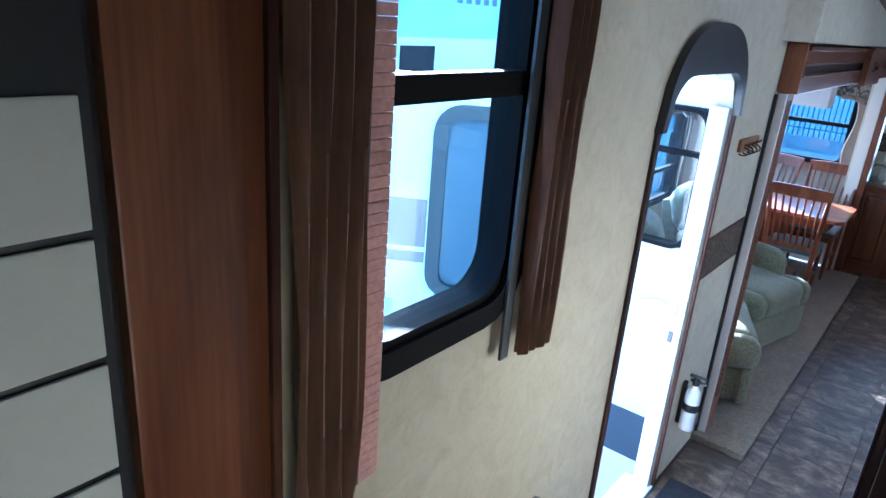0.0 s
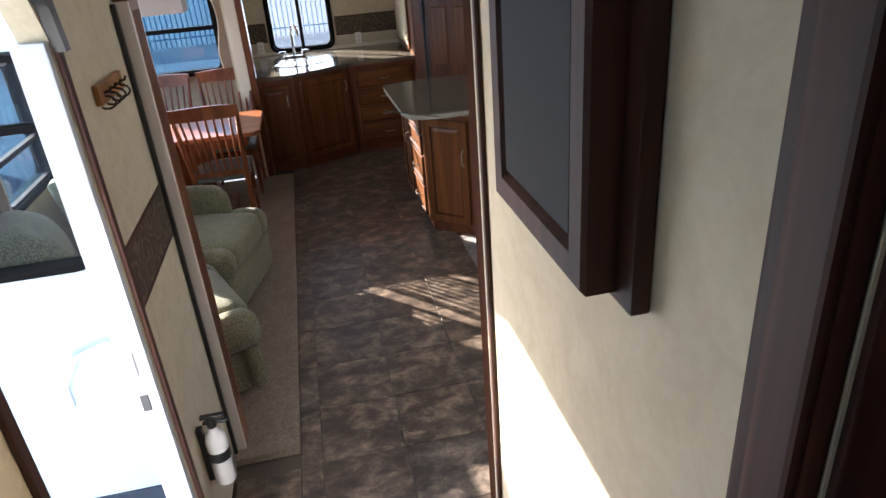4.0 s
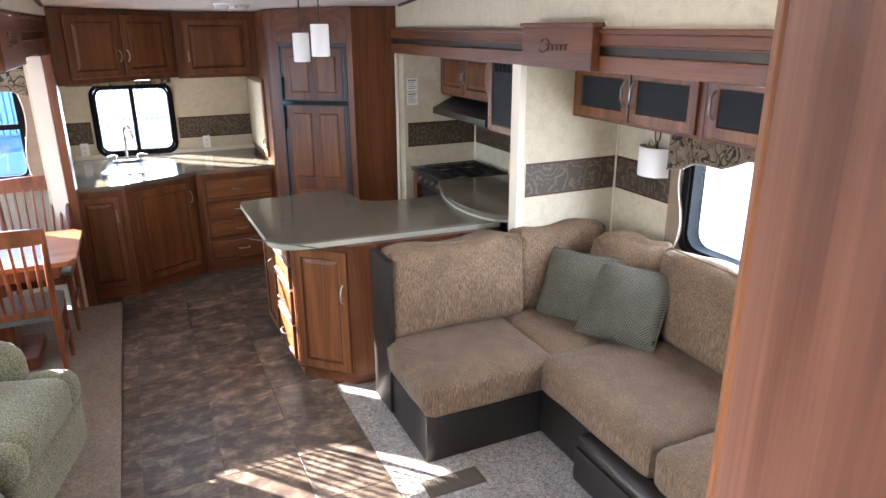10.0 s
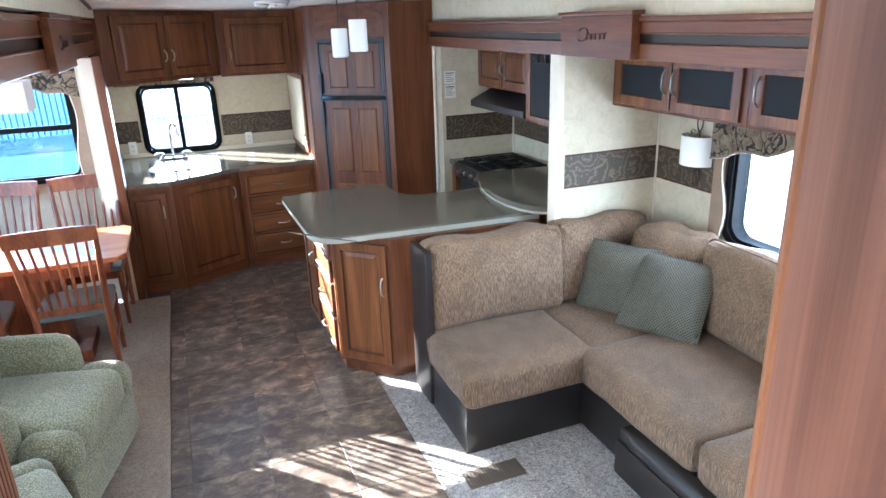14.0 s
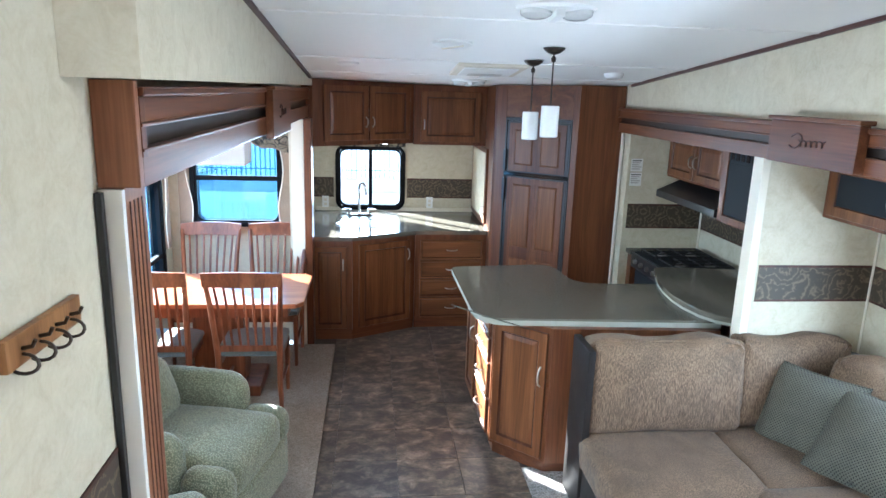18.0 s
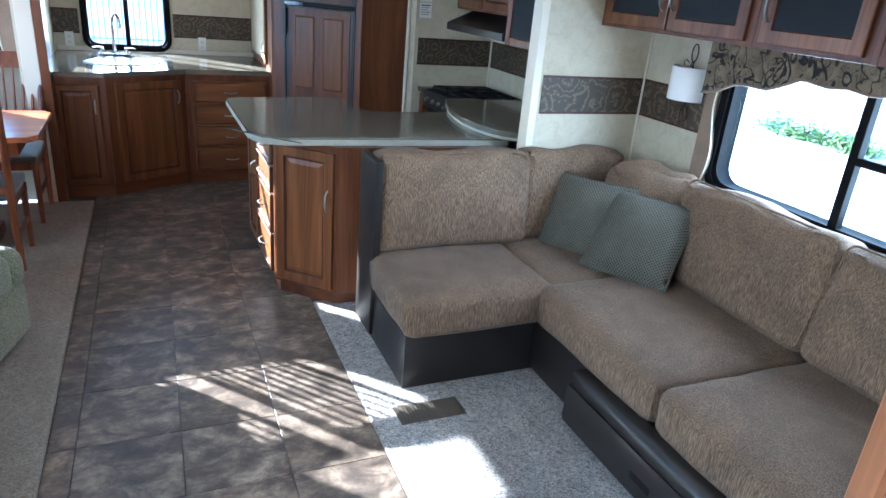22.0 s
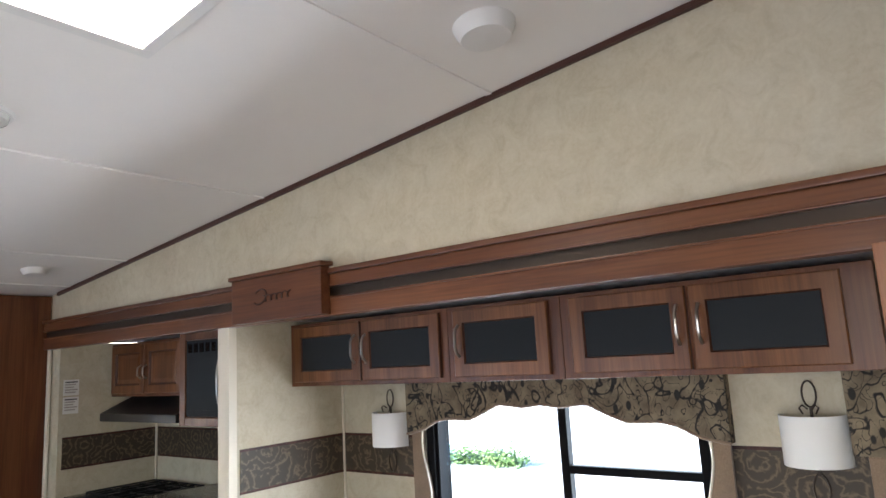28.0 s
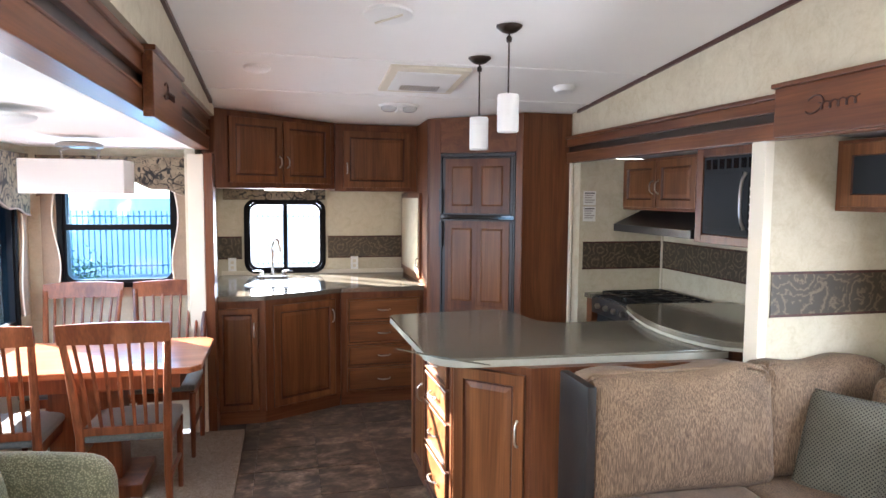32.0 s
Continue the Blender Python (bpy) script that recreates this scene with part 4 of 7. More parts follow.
def header_block(x0, x1, y0, y1, z0, z1, face, logo):
    ob = thing("header_block", ((x0 + x1) / 2, (y0 + y1) / 2, z0), "cherry wooden block on the slide-out header" + (" with a burnt script emblem" if logo else ""), "header block", kind="structure")
    part("block", box(x0, x1, y0, y1, z0, z1 - 0.02, 0.006), M_WOODY, ob)
    part("cap", box(x0 - 0.012, x1 + 0.012, y0 - 0.012, y1 + 0.012, z1 - 0.02, z1, 0.005), M_WOODY, ob)
    if logo:
        f = x0 - 0.0025 if face < 0 else x1 + 0.0025
        bm = bmesh.new()
        cy, cz = (y0 + y1) / 2, (z0 + z1) / 2
        d = face
        ring = [(f, cy + d * (-0.095 - 0.045 * math.cos(radians(a)) + 0.012 * math.sin(radians(a))), cz + 0.034 * math.sin(radians(a))) for a in range(35, 335, 20)]
        tube(bm, ring, 0.0035, 6)
        curl = []
        for i in range(61):
            a = i / 60 * 10 * math.pi
            curl.append((f, cy + d * (-0.072 + 0.19 * i / 60 + 0.011 * math.sin(a)), cz - 0.010 + 0.006 * i / 60 + 0.014 * math.cos(a)))
        tube(bm, curl, 0.003, 5)
        part("emblem", bm, M_BURNT, ob, "burnt-in dark script emblem")
    return ob


header_block(2.245, 2.295, 2.815, 3.44, 1.955, 2.178, -1, True)
header_block(-0.264, -0.225, 3.66, 4.36, 1.985, 2.245, 1, True)
part("end_cap", box(LW + 0.001, -0.264, 1.832, 1.861, 2.008, 2.25, 0.004), M_PILLAR, bpy.data.objects["header_left"], "cherry end cap")


# fluted pillars beside the slide-outs
def pillar(name, x0, x1, y0, y1, z1, label, side):
    ob = thing(name, ((x0 + x1) / 2, (y0 + y1) / 2, 0.0), label, "pillar", kind="structure")
    part("shaft", box(x0, x1, y0, y1, 0.12, z1, 0.004), M_PILLAR, ob)
    bm = bmesh.new()
    f = x0 if side < 0 else x1
    n_ = 3
    for i in range(n_):
        y = y0 + (y1 - y0) * (i + 1) / (n_ + 1)
        bx(bm, f - 0.0015, f + 0.0015, y - 0.004, y + 0.004, 0.16, z1 - 0.04)
    part("flutes", bm, M_DARKWOOD, ob, "dark grooves")
    part("plinth", box(x0 - 0.012, x1, y0 - 0.008, y1 + 0.008, 0.0, 0.13, 0.005), M_PILLAR, ob)
    return ob


pillar("pillar_right", 2.292, RW - 0.002, 0.735, 0.895, 1.965, "fluted cherry pillar at the end of the sofa", -1)
ob = thing("pillar_left", (LW + 0.03, 1.9, 0.0), "fluted cherry pillar with a cream edge at the dining slide-out", "pillar", kind="structure")
part("shaft", box(LW + 0.002, -0.305, 1.846, 1.985, 0.036, 2.015, 0.004), M_PILLAR, ob)
part("edge_strip", box(LW + 0.002, -0.304, 1.824, 1.844, 0.036, 2.004, 0.003), M_WHITE, ob, "cream edge strip")
part("seal", box(LW + 0.002, -0.342, 1.802, 1.822, 0.002, 2.0, 0.003), M_BLACK, ob, "black rubber seal")
bm = bmesh.new()
for i in range(4):
    bx(bm, -0.3065, -0.3035, 1.870 + i * 0.027, 1.876 + i * 0.027, 0.25, 1.97)
part("flutes", bm, M_DARKWOOD, ob, "dark grooves")
# wooden post at the far end of the dining slide-out
ob = thing("post_left_rear", (-0.35, 5.9, 0.0), "cream post with a cherry edge at the slide-out end", "pillar", kind="structure")
part("post", box(-0.41, -0.307, 5.84, 5.93, 0.0, 1.975, 0.004), M_CREAM, ob)
part("edge", box(-0.305, -0.246, 5.84, 6.02, 0.0, 1.985, 0.004), M_WOODZ, ob)


# ---- kitchen: rear wall ----
def face_pose(x0, y0, x1, y1, z=0.0):
    """Pose of a cabinet face that runs from (x0, y0) to (x1, y1), seen from its -Y side."""
    return Matrix.Translation((x0, y0, z)) @ Matrix.Rotation(math.atan2(y1 - y0, x1 - x0), 4, "Z")


def cabinet(name, x0, y0, x1, y1, z0, z1, depth, label, toe=0.0, back=None):
    """A cabinet unit: body with a plain front frame; the face runs from (x0, y0) to (x1, y1)."""
    m = face_pose(x0, y0, x1, y1)
    w = math.hypot(x1 - x0, y1 - y0)
    ob = thing(name, ((x0 + x1) / 2, (y0 + y1) / 2, z0), label, "cabinet", rz=math.degrees(math.atan2(y1 - y0, x1 - x0)))
    bm = bmesh.new()
    if back is None:
        bx(bm, 0.0, w, 0.0, depth, z0 + toe, z1, 0.003, m)
    else:
        prism(bm, [(x0, y0), (x1, y1)] + back, z0 + toe, z1)
    part("body", bm, M_WOODZ, ob)
    if toe:
        part("toe_board", box(0.0, w, 0.012, 0.03, z0, z0 + toe, 0, m), M_WOODX, ob)
    return ob, m, w


BX = (-0.30, 0.085, 0.66, 1.345)
BY = (6.01, 6.01, 6.31, 6.335)
CT = 0.965                    # worktop height
c, m, w = cabinet("base_cabinet", BX[0], BY[0], BX[1], BY[1], 0.0, CT - 0.04, 0.6, "cherry base cabinet with a raised-panel door beside the sink", 0.09,
                  [(BX[1], REAR - 0.01), (BX[0], REAR - 0.01)])
front(c, m, 0.04, 0.11, w - 0.09, 0.76, "door", "r", hz=0.60)
c, m, w = cabinet("sink_cabinet", BX[1] + 0.002, BY[1], BX[2], BY[2], 0.0, CT - 0.04, 0.6, "cherry corner sink cabinet with a raised-panel door", 0.09,
                  [(BX[2], REAR - 0.012), (BX[1] + 0.002, REAR - 0.012)])
front(c, m, 0.06, 0.11, w - 0.115, 0.77, "door", "r", hz=0.64)
c, m, w = cabinet("drawer_cabinet", BX[2] + 0.002, BY[2], BX[3], BY[3], 0.0, CT - 0.04, 0.6, "cherry cabinet with a stack of four drawers", 0.09,
                  [(BX[3], REAR - 0.012), (BX[2] + 0.002, REAR - 0.012)])
for z, h in ((0.11, 0.195), (0.315, 0.175), (0.50, 0.175), (0.685, 0.185)):
    front(c, m, 0.05, z, w - 0.085, h, "drawer")

# counter with a sink
ob = thing("sink_counter", (0.45, 6.5, CT - 0.04), "dark speckled solid-surface counter with a white sink", "counter")
bm = bmesh.new()
prism(bm, [(-0.345, 5.975), (0.085, 5.98), (0.67, 6.275), (1.343, 6.30), (1.343, REAR - 0.004), (-0.345, REAR - 0.004)], CT - 0.037, CT)
part("worktop", bm, M_STONE, ob)
part("backsplash", box(-0.33, 1.338, REAR - 0.022, REAR - 0.006, CT + 0.001, CT + 0.038, 0.003), M_CREAM, ob)
bm = bmesh.new()
mm = pose(0.20, 6.60, CT + 0.001, 0, 0, 18)
ring = [(0.30, 0.0), (0.30, 0.006), (0.285, 0.008), (0.27, 0.004), (0.255, -0.02), (0.2, -0.03)]
lathe(bm, [(r, z) for r, z in ring], mm @ Matrix.Diagonal((1.0, 0.68, 1, 1)), 32)
part("sink_bowl", bm, M_PORCELAIN, ob, "white oval sink", True)
FZ = CT - 0.925               # rise of the faucet above its first height
ob = thing("faucet", (0.12, 7.04, 0.926 + FZ), "chrome gooseneck faucet with two lever handles behind the sink", "faucet")
bm = bmesh.new()
bx(bm, 0.0, 0.25, 7.01, 7.07, 0.926 + FZ, 0.945 + FZ, 0.006)
part("base", bm, M_CHROME, ob)
bm = bmesh.new()
pts = [(0.125, 7.04, 0.94 + FZ), (0.125, 7.04, 1.16 + FZ)] + [(0.125 + 0.035 * (1 - math.cos(radians(a))), 7.04 - 0.085 * (1 - math.cos(radians(a))), 1.16 + FZ + 0.11 * math.sin(radians(a))) for a in range(20, 200, 20)]
tube(bm, pts, 0.015, 10)
part("spout", bm, M_CHROME, ob, "", True)
for x, s in ((0.03, -1), (0.22, 1)):
    bm = bmesh.new()
    lathe(bm, [(0.02, 0), (0.018, 0.03), (0.012, 0.045)], pose(x, 7.04, 0.945 + FZ), 12)
    tube(bm, [(x, 7.04, 0.985 + FZ), (x + s * 0.04, 7.02, 0.992 + FZ), (x + s * 0.075, 7.0, 0.988 + FZ)], [0.009, 0.008, 0.006], 8)
    part("lever", bm, M_CHROME, ob, "", True)

# upper cabinets
c = thing("wall_cabinet", (0.2, 6.4, 1.765), "cherry wall cabinet with two raised-panel doors over the sink", "cabinet")
bm = bmesh.new()
prism(bm, [(-0.335, 5.99), (-0.24, 5.99), (0.64, 6.60), (0.64, REAR - 0.004), (-0.335, REAR - 0.004)], 1.75, lambda x, y: ceil_z(y) - 0.008)
part("body", bm, M_WOODZ, c)
m = face_pose(-0.24, 5.99, 0.64, 6.60)
front(c, m, 0.10, 1.79, 0.455, 0.475, "door", "r", hz=0.16, long=0.085)
front(c, m, 0.565, 1.79, 0.455, 0.475, "door", "l", hz=0.16, long=0.085)
c = thing("wall_cabinet", (0.98, 6.8, 1.755), "cherry wall cabinet with a single raised-panel door", "cabinet")
bm = bmesh.new()
prism(bm, [(0.645, 6.62), (1.343, 6.64), (1.343, REAR - 0.004), (0.645, REAR - 0.004)], 1.735, lambda x, y: ceil_z(y) - 0.008)
part("body", bm, M_WOODZ, c)
m = face_pose(0.645, 6.62, 1.343, 6.64)
front(c, m, 0.07, 1.765, 0.57, 0.47, "door", "l", hz=0.16, long=0.085)

# window topper and little light over the sink
ob = solo("sink_valance", box(-0.30, 0.60, 7.20, 7.27, 1.655, 1.75, 0.004), M_VALANCE, "narrow vine-print valance over the sink window", "valance")
ob = thing("under_cabinet_light", (0.22, 6.62, 1.74), "small white light under the wall cabinet", "light")
part("lens", box(0.08, 0.40, 6.55, 6.69, 1.735, 1.763, 0.012), M_DIFFUSER, ob, "", True)

# outlets on the rear wall
for x in (0.87, -0.235):
    ob = thing("outlet", (x, REAR, 1.0), "white double wall outlet over the counter", "outlet", "wall outlets")
    part("plate", box(x - 0.035, x + 0.035, REAR - 0.032, REAR - 0.0225, 1.005, 1.125, 0.003), M_WHITEPL, ob)
    for z in (1.07, 1.115):
        part("socket", box(x - 0.014, x + 0.014, REAR - 0.0345, REAR - 0.0315, z - 0.045, z - 0.019, 0.001), M_CREAM, ob)

# refrigerator in its wooden surround
ob = thing("fridge_surround", (1.8, 6.0, 0.0), "tall cherry panel surround of the slanted refrigerator", "cabinet")
FA, FB = Vector((1.365, 6.19)), Vector((1.965, 5.715))     # the slanted front, rear end first
FD = (FB - FA).normalized()
FN = Vector((-FD.y, FD.x))                                   # into the surround
fw = (FB - FA).length


def slant(a, b, d0, d1):
    """Four plan corners on the slanted front, from a to b along it and d0 to d1 behind it."""
    return [tuple(FA + FD * u + FN * d) for u, d in ((a, d0), (b, d0), (b, d1), (a, d1))]


bm = bmesh.new()
prism(bm, [(1.345, 6.20), (1.365, 6.19), (1.37, REAR - 0.01), (1.345, REAR - 0.01)], 0.0, lambda x, y: ceil_z(y) - 0.008)
part("side_panel", bm, M_WOODZ, ob)
FU = (fw - 0.613) / 2 + 0.02
for a, b in ((0.0, FU - 0.006), (FU + 0.619, fw)):
    bm = bmesh.new()
    prism(bm, slant(a, b, 0.0, 0.03), 0.0, lambda x, y: ceil_z(y) - 0.008)
    part("stile", bm, M_WOODZ, ob)
bm = bmesh.new()
prism(bm, slant(FU - 0.005, FU + 0.618, 0.001, 0.03), 2.035, lambda x, y: ceil_z(y) - 0.009)
part("header_panel", bm, M_WOODX, ob)
bm = bmesh.new()
prism(bm, [(1.966, 5.705), (2.35, 5.70), (2.35, 5.73), (1.966, 5.735)], 0.0, lambda x, y: ceil_z(y) - 0.008)
part("right_panel", bm, M_WOODZ, ob)
bm = bmesh.new()
prism(bm, slant(FU, FU + 0.613, 0.03, 0.06), 0.0, 0.16)
part("toe_board", bm, M_WOODX, ob)
fr = thing("refrigerator", (1.67, 5.96, 0.16), "built-in refrigerator with cherry raised-panel doors in black trim", "refrigerator")
fm = face_pose(FA.x + FD.x * FU, FA.y + FD.y * FU, FB.x, FB.y)
part("case", box(0.005, 0.605, 0.032, 0.50, 0.165, 2.03, 0, fm), M_BLACK, fr)
for z0, z1 in ((1.555, 2.0), (0.20, 1.52)):
    d = part("door", box(0.012, 0.60, 0.0, 0.03, z0, z1, 0.004, fm), M_BLACK, fr, "black-trimmed door")
    bm = bmesh.new()
    if z1 > 1.9:
        cells = ((z0 + 0.02, z1 - 0.02),)
    else:
        cells = ((z0 + 0.02, z0 + 0.62), (z0 + 0.63, z1 - 0.02))
    bx(bm, 0.04, 0.575, -0.006, 0.002, z0 + 0.012, z1 - 0.012, 0.002, fm)
    part("door_board", bm, M_WOODZ, d)
    for ca, cb in cells:
        for k in (0, 1):
            bm = bmesh.new()
            q = fm @ Matrix.Translation((0.065 + k * 0.25, -0.007, ca + 0.02))
            hgt, wid = cb - ca - 0.04, 0.235
            loops = []
            for ins, y in ((0.0, 0.0), (0.012, 0.007), (0.018, 0.007), (0.042, -0.006), (0.046, -0.006)):
                loops.append([bm.verts.new(q @ Vector(v)) for v in ((ins, y, ins), (wid - ins, y, ins), (wid - ins, y, hgt - ins), (ins, y, hgt - ins))])
            # outer loops take the dark tone for groove shade that frontal light leaves out
            for n_, (a, b) in enumerate(zip(loops, loops[1:])):
                for j in range(4):
                    bm.faces.new((a[j], a[(j + 1) % 4], b[(j + 1) % 4], b[j])).material_index = 1 if n_ < 2 else 0
            bm.faces.new(loops[-1])
            part("raised_field", bm, [M_DOORWOOD, M_GLAZE_SHADE], d)
    part("handle", box(-0.004, 0.022, -0.03, 0.0, (z0 + 0.02) if z1 > 1.9 else z1 - 0.22, (z0 + 0.20) if z1 > 1.9 else z1 - 0.02, 0.005, fm), M_BLACK, d, "black edge handle")
part("trim", box(-0.004, 0.009, -0.006, 0.03, 0.17, 2.032, 0.002, fm), M_BLACK, fr)
part("trim", box(0.604, 0.617, -0.006, 0.03, 0.17, 2.032, 0.002, fm), M_BLACK, fr)
part("trim", box(-0.004, 0.617, -0.006, 0.03, 2.005, 2.032, 0.002, fm), M_BLACK, fr)
part("trim", box(0.0, 0.612, -0.012, 0.03, 1.522, 1.556, 0.003, fm), M_BLACKGLOSS, fr)
# small framed door on the side of the surround
ob = thing("side_door", (1.345, 6.3, 1.0), "narrow wood-framed cream door on the surround's side", "cabinet door")
part("leaf", box(1.322, 1.344, 6.42, 7.28, 1.01, 1.72, 0.004), M_WOODZ, ob)
part("field", box(1.318, 1.322, 6.47, 7.22, 1.05, 1.68), M_WALL, ob)
bm = bmesh.new()
bow_handle(bm, (0.0, 0.0), "z", 0.09, pose(1.34, 6.43, 1.14, 0, 0, -90))
part("handle", bm, M_NICKEL, ob, "", True)

# ---- island ----
ob = thing("island_cabinet", (1.3, 4.3, 0.0), "cherry kitchen island with a cut-off corner door and drawers", "cabinet")
IP = [(1.005, 4.035), (1.30, 3.75), (2.28, 3.70), (2.28, 4.50), (1.66, 4.55), (1.60, 4.90), (0.985, 4.88)]
bm = bmesh.new()
prism(bm, IP, 0.075, 0.935)
part("body", bm, M_WOODZ, ob)
bm = bmesh.new()
prism(bm, [(1.035, 4.035), (1.30, 3.775), (2.27, 3.72), (2.27, 4.48), (1.65, 4.53), (1.59, 4.88), (1.01, 4.86)], 0.0, 0.076)
part("toe_board", bm, M_WOODX, ob)
m = face_pose(1.005, 4.035, 1.30, 3.75)
front(ob, m, 0.02, 0.10, 0.365, 0.80, "door", "r", hz=0.53, long=0.12)
m = face_pose(0.985, 4.88, 1.005, 4.035)
for z, h in ((0.11, 0.23), (0.355, 0.23), (0.60, 0.15), (0.765, 0.14)):
    front(ob, m, 0.36, z, 0.45, h, "drawer", long=0.12)
front(ob, m, 0.02, 0.11, 0.32, 0.80, "door", "r")


def rounded_poly(pts, r, n_=6):
    out = []
    k = len(pts)
    for i in range(k):
        p, a, b = Vector(pts[i]), Vector(pts[i - 1]), Vector(pts[(i + 1) % k])
        rad = r[i]
        if rad <= 0:
            out.append(tuple(p))
            continue
        u, v = (a - p).normalized(), (b - p).normalized()
        s, e = p + u * rad, p + v * rad
        for j in range(n_ + 1):
            t_ = j / n_
            out.append(tuple(s * (1 - t_) ** 2 + p * 2 * t_ * (1 - t_) + e * t_ ** 2))
    return out


ob = thing("island_counter", (1.5, 4.3, 0.936), "olive-grey speckled solid-surface island worktop with a pale chipped edge", "counter")
outline = rounded_poly([(0.845, 4.95), (0.862, 3.93), (0.965, 3.815), (2.30, 3.735), (2.30, 4.50), (1.66, 4.52), (1.61, 5.03)],
                       [0.03, 0.10, 0.09, 0.0, 0.0, 0.14, 0.12])
bm = bmesh.new()
prism(bm, outline, 0.968, 0.98)
bmesh.ops.bevel(bm, geom=[e for e in bm.edges if abs(e.verts[0].co.z - e.verts[1].co.z) < 1e-5 and e.verts[0].co.z > 0.975], offset=0.008, segments=3, affect="EDGES")
part("worktop", bm, M_STONE, ob, "", True)
bm = bmesh.new()
cx_, cy_ = 1.5, 4.4
prism(bm, [(cx_ + (x - cx_) * 0.999, cy_ + (y - cy_) * 0.999) for x, y in outline], 0.936, 0.969)
part("edge_band", bm, M_STONEEDGE, ob, "pale speckled edge")

# slide-out counter that overlaps the island
ob = thing("slide_counter", (2.7, 4.3, 0.982), "olive-grey speckled slide-out worktop with a bowed front", "counter")
arc = [(2.32, 4.76), (2.27, 4.62), (2.215, 4.45), (2.175, 4.28), (2.155, 4.10), (2.16, 3.94), (2.19, 3.80), (2.24, 3.70), (2.32, 3.64), (SRX - 0.006, 3.64), (SRX - 0.006, 4.70), (2.42, 4.76)]
bm = bmesh.new()
prism(bm, arc, 1.0, 1.03)
bmesh.ops.bevel(bm, geom=[e for e in bm.edges if e.verts[0].co.z > 1.02 and e.verts[1].co.z > 1.02], offset=0.007, segments=3, affect="EDGES")
part("worktop", bm, M_STONE, ob, "", True)
bm = bmesh.new()
prism(bm, [(2.6 + (x - 2.6) * 0.992, 4.2 + (y - 4.2) * 0.992) for x, y in arc], 0.982, 1.001)
part("edge_band", bm, M_STONEEDGE, ob, "pale speckled edge")
c = thing("kitchen_base_cabinet", (2.7, 4.2, 0.0), "cherry base cabinet under the slide-out worktop", "cabinet")
part("body", box(2.40, SRX - 0.006, 3.64, 4.72, 0.0, 0.981), M_WOODZ, c)
c = thing("kitchen_base_cabinet", (2.7, 5.5, 0.0), "narrow cherry base cabinet beside the cooker", "cabinet")
part("body", box(2.43, SRX - 0.008, 5.46, 5.54, 0.0, 0.955), M_WOODZ, c)
part("worktop", box(2.41, SRX - 0.008, 5.455, 5.545, 0.956, 0.99, 0.004), M_STONE, c)

# cooker
st = thing("cooker", (2.7, 5.1, 0.0), "black gas cooker with cast grates and steel knobs", "cooker")
part("oven", box(2.47, SRX - 0.02, 4.77, 5.45, 0.0, 0.955, 0.006), M_SMOKED, st)
part("cooktop", box(2.45, SRX - 0.02, 4.77, 5.45, 0.957, 0.985, 0.008), M_SMOKED, st)
part("control_panel", box(2.425, 2.452, 4.77, 5.45, 0.86, 0.975, 0.006), M_BLACK, st)
for i in range(5):
    bm = bmesh.new()
    lathe(bm, [(0.02, 0), (0.02, 0.012), (0.016, 0.024), (0.0, 0.025)], pose(2.425, 4.86 + 0.12 * i, 0.92, 0, -90, 0), 16)
    part("knob", bm, M_NICKEL, st, "steel knob", True)
for cx, cy in ((2.62, 4.95), (2.62, 5.28), (2.86, 4.95), (2.86, 5.28)):
    bm = bmesh.new()
    lathe(bm, [(0.045, 0), (0.045, 0.012), (0.03, 0.016), (0.0, 0.017)], pose(cx, cy, 0.985), 16)
    b_ = part("burner", bm, M_NICKEL, st, "burner cap", True)
for gy in (4.95, 5.28):
    bm = bmesh.new()
    for k in range(4):
        yy = gy - 0.14 + 0.093 * k
        tube(bm, [(2.50, yy, 1.012), (2.97, yy, 1.012)], 0.006, 6)
    for xx in (2.50, 2.62, 2.74, 2.86, 2.97):
        tube(bm, [(xx, gy - 0.14, 0.986), (xx, gy - 0.14, 1.012), (xx, gy + 0.139, 1.012), (xx, gy + 0.139, 0.986)], 0.006, 6)
    part("grate", bm, M_BLACK, st, "black cast grate")

# range hood, cabinets and microwave
ob = thing("range_hood", (2.75, 5.0, 1.45), "black sloping range hood over the cooker", "range hood")
bm = bmesh.new()
extrude_poly(bm, [(0.0, 0.0), (0.455, 0.0), (0.455, 0.15), (0.22, 0.15), (0.0, 0.05)], pose(2.585, 4.50, 1.455), 0.95)
part("canopy", bm, M_BLACK, ob)
c, m, w = cabinet("wall_cabinet", 2.70, 5.53, 2.70, 4.49, 1.61, 1.97, 0.34, "cherry wall cabinet with two raised-panel doors over the hood")
front(c, m, 0.03, 1.63, 0.44, 0.325, "door", "r", hz=0.14, long=0.09)
front(c, m, 0.48, 1.63, 0.44, 0.325, "door", "l", hz=0.14, long=0.09)
c, m, w = cabinet("microwave_cabinet", 2.62, 4.48, 2.62, 3.83, 1.45, 1.985, 0.42, "cherry cabinet that frames the microwave")
for nm_, x0, x1, z0, z1 in (("face_stile", 0.0, 0.06, 1.44, 1.985), ("face_stile", 0.59, 0.65, 1.44, 1.985), ("face_rail", 0.061, 0.589, 1.44, 1.49), ("face_rail", 0.061, 0.589, 1.935, 1.985)):
    part(nm_, box(x0, x1, -0.024, -0.001, z0, z1, 0.004, m), M_WOODZ, c)
mw = thing("microwave", (2.65, 4.22, 1.49), "black built-in microwave with a keypad and bowed handle", "microwave")
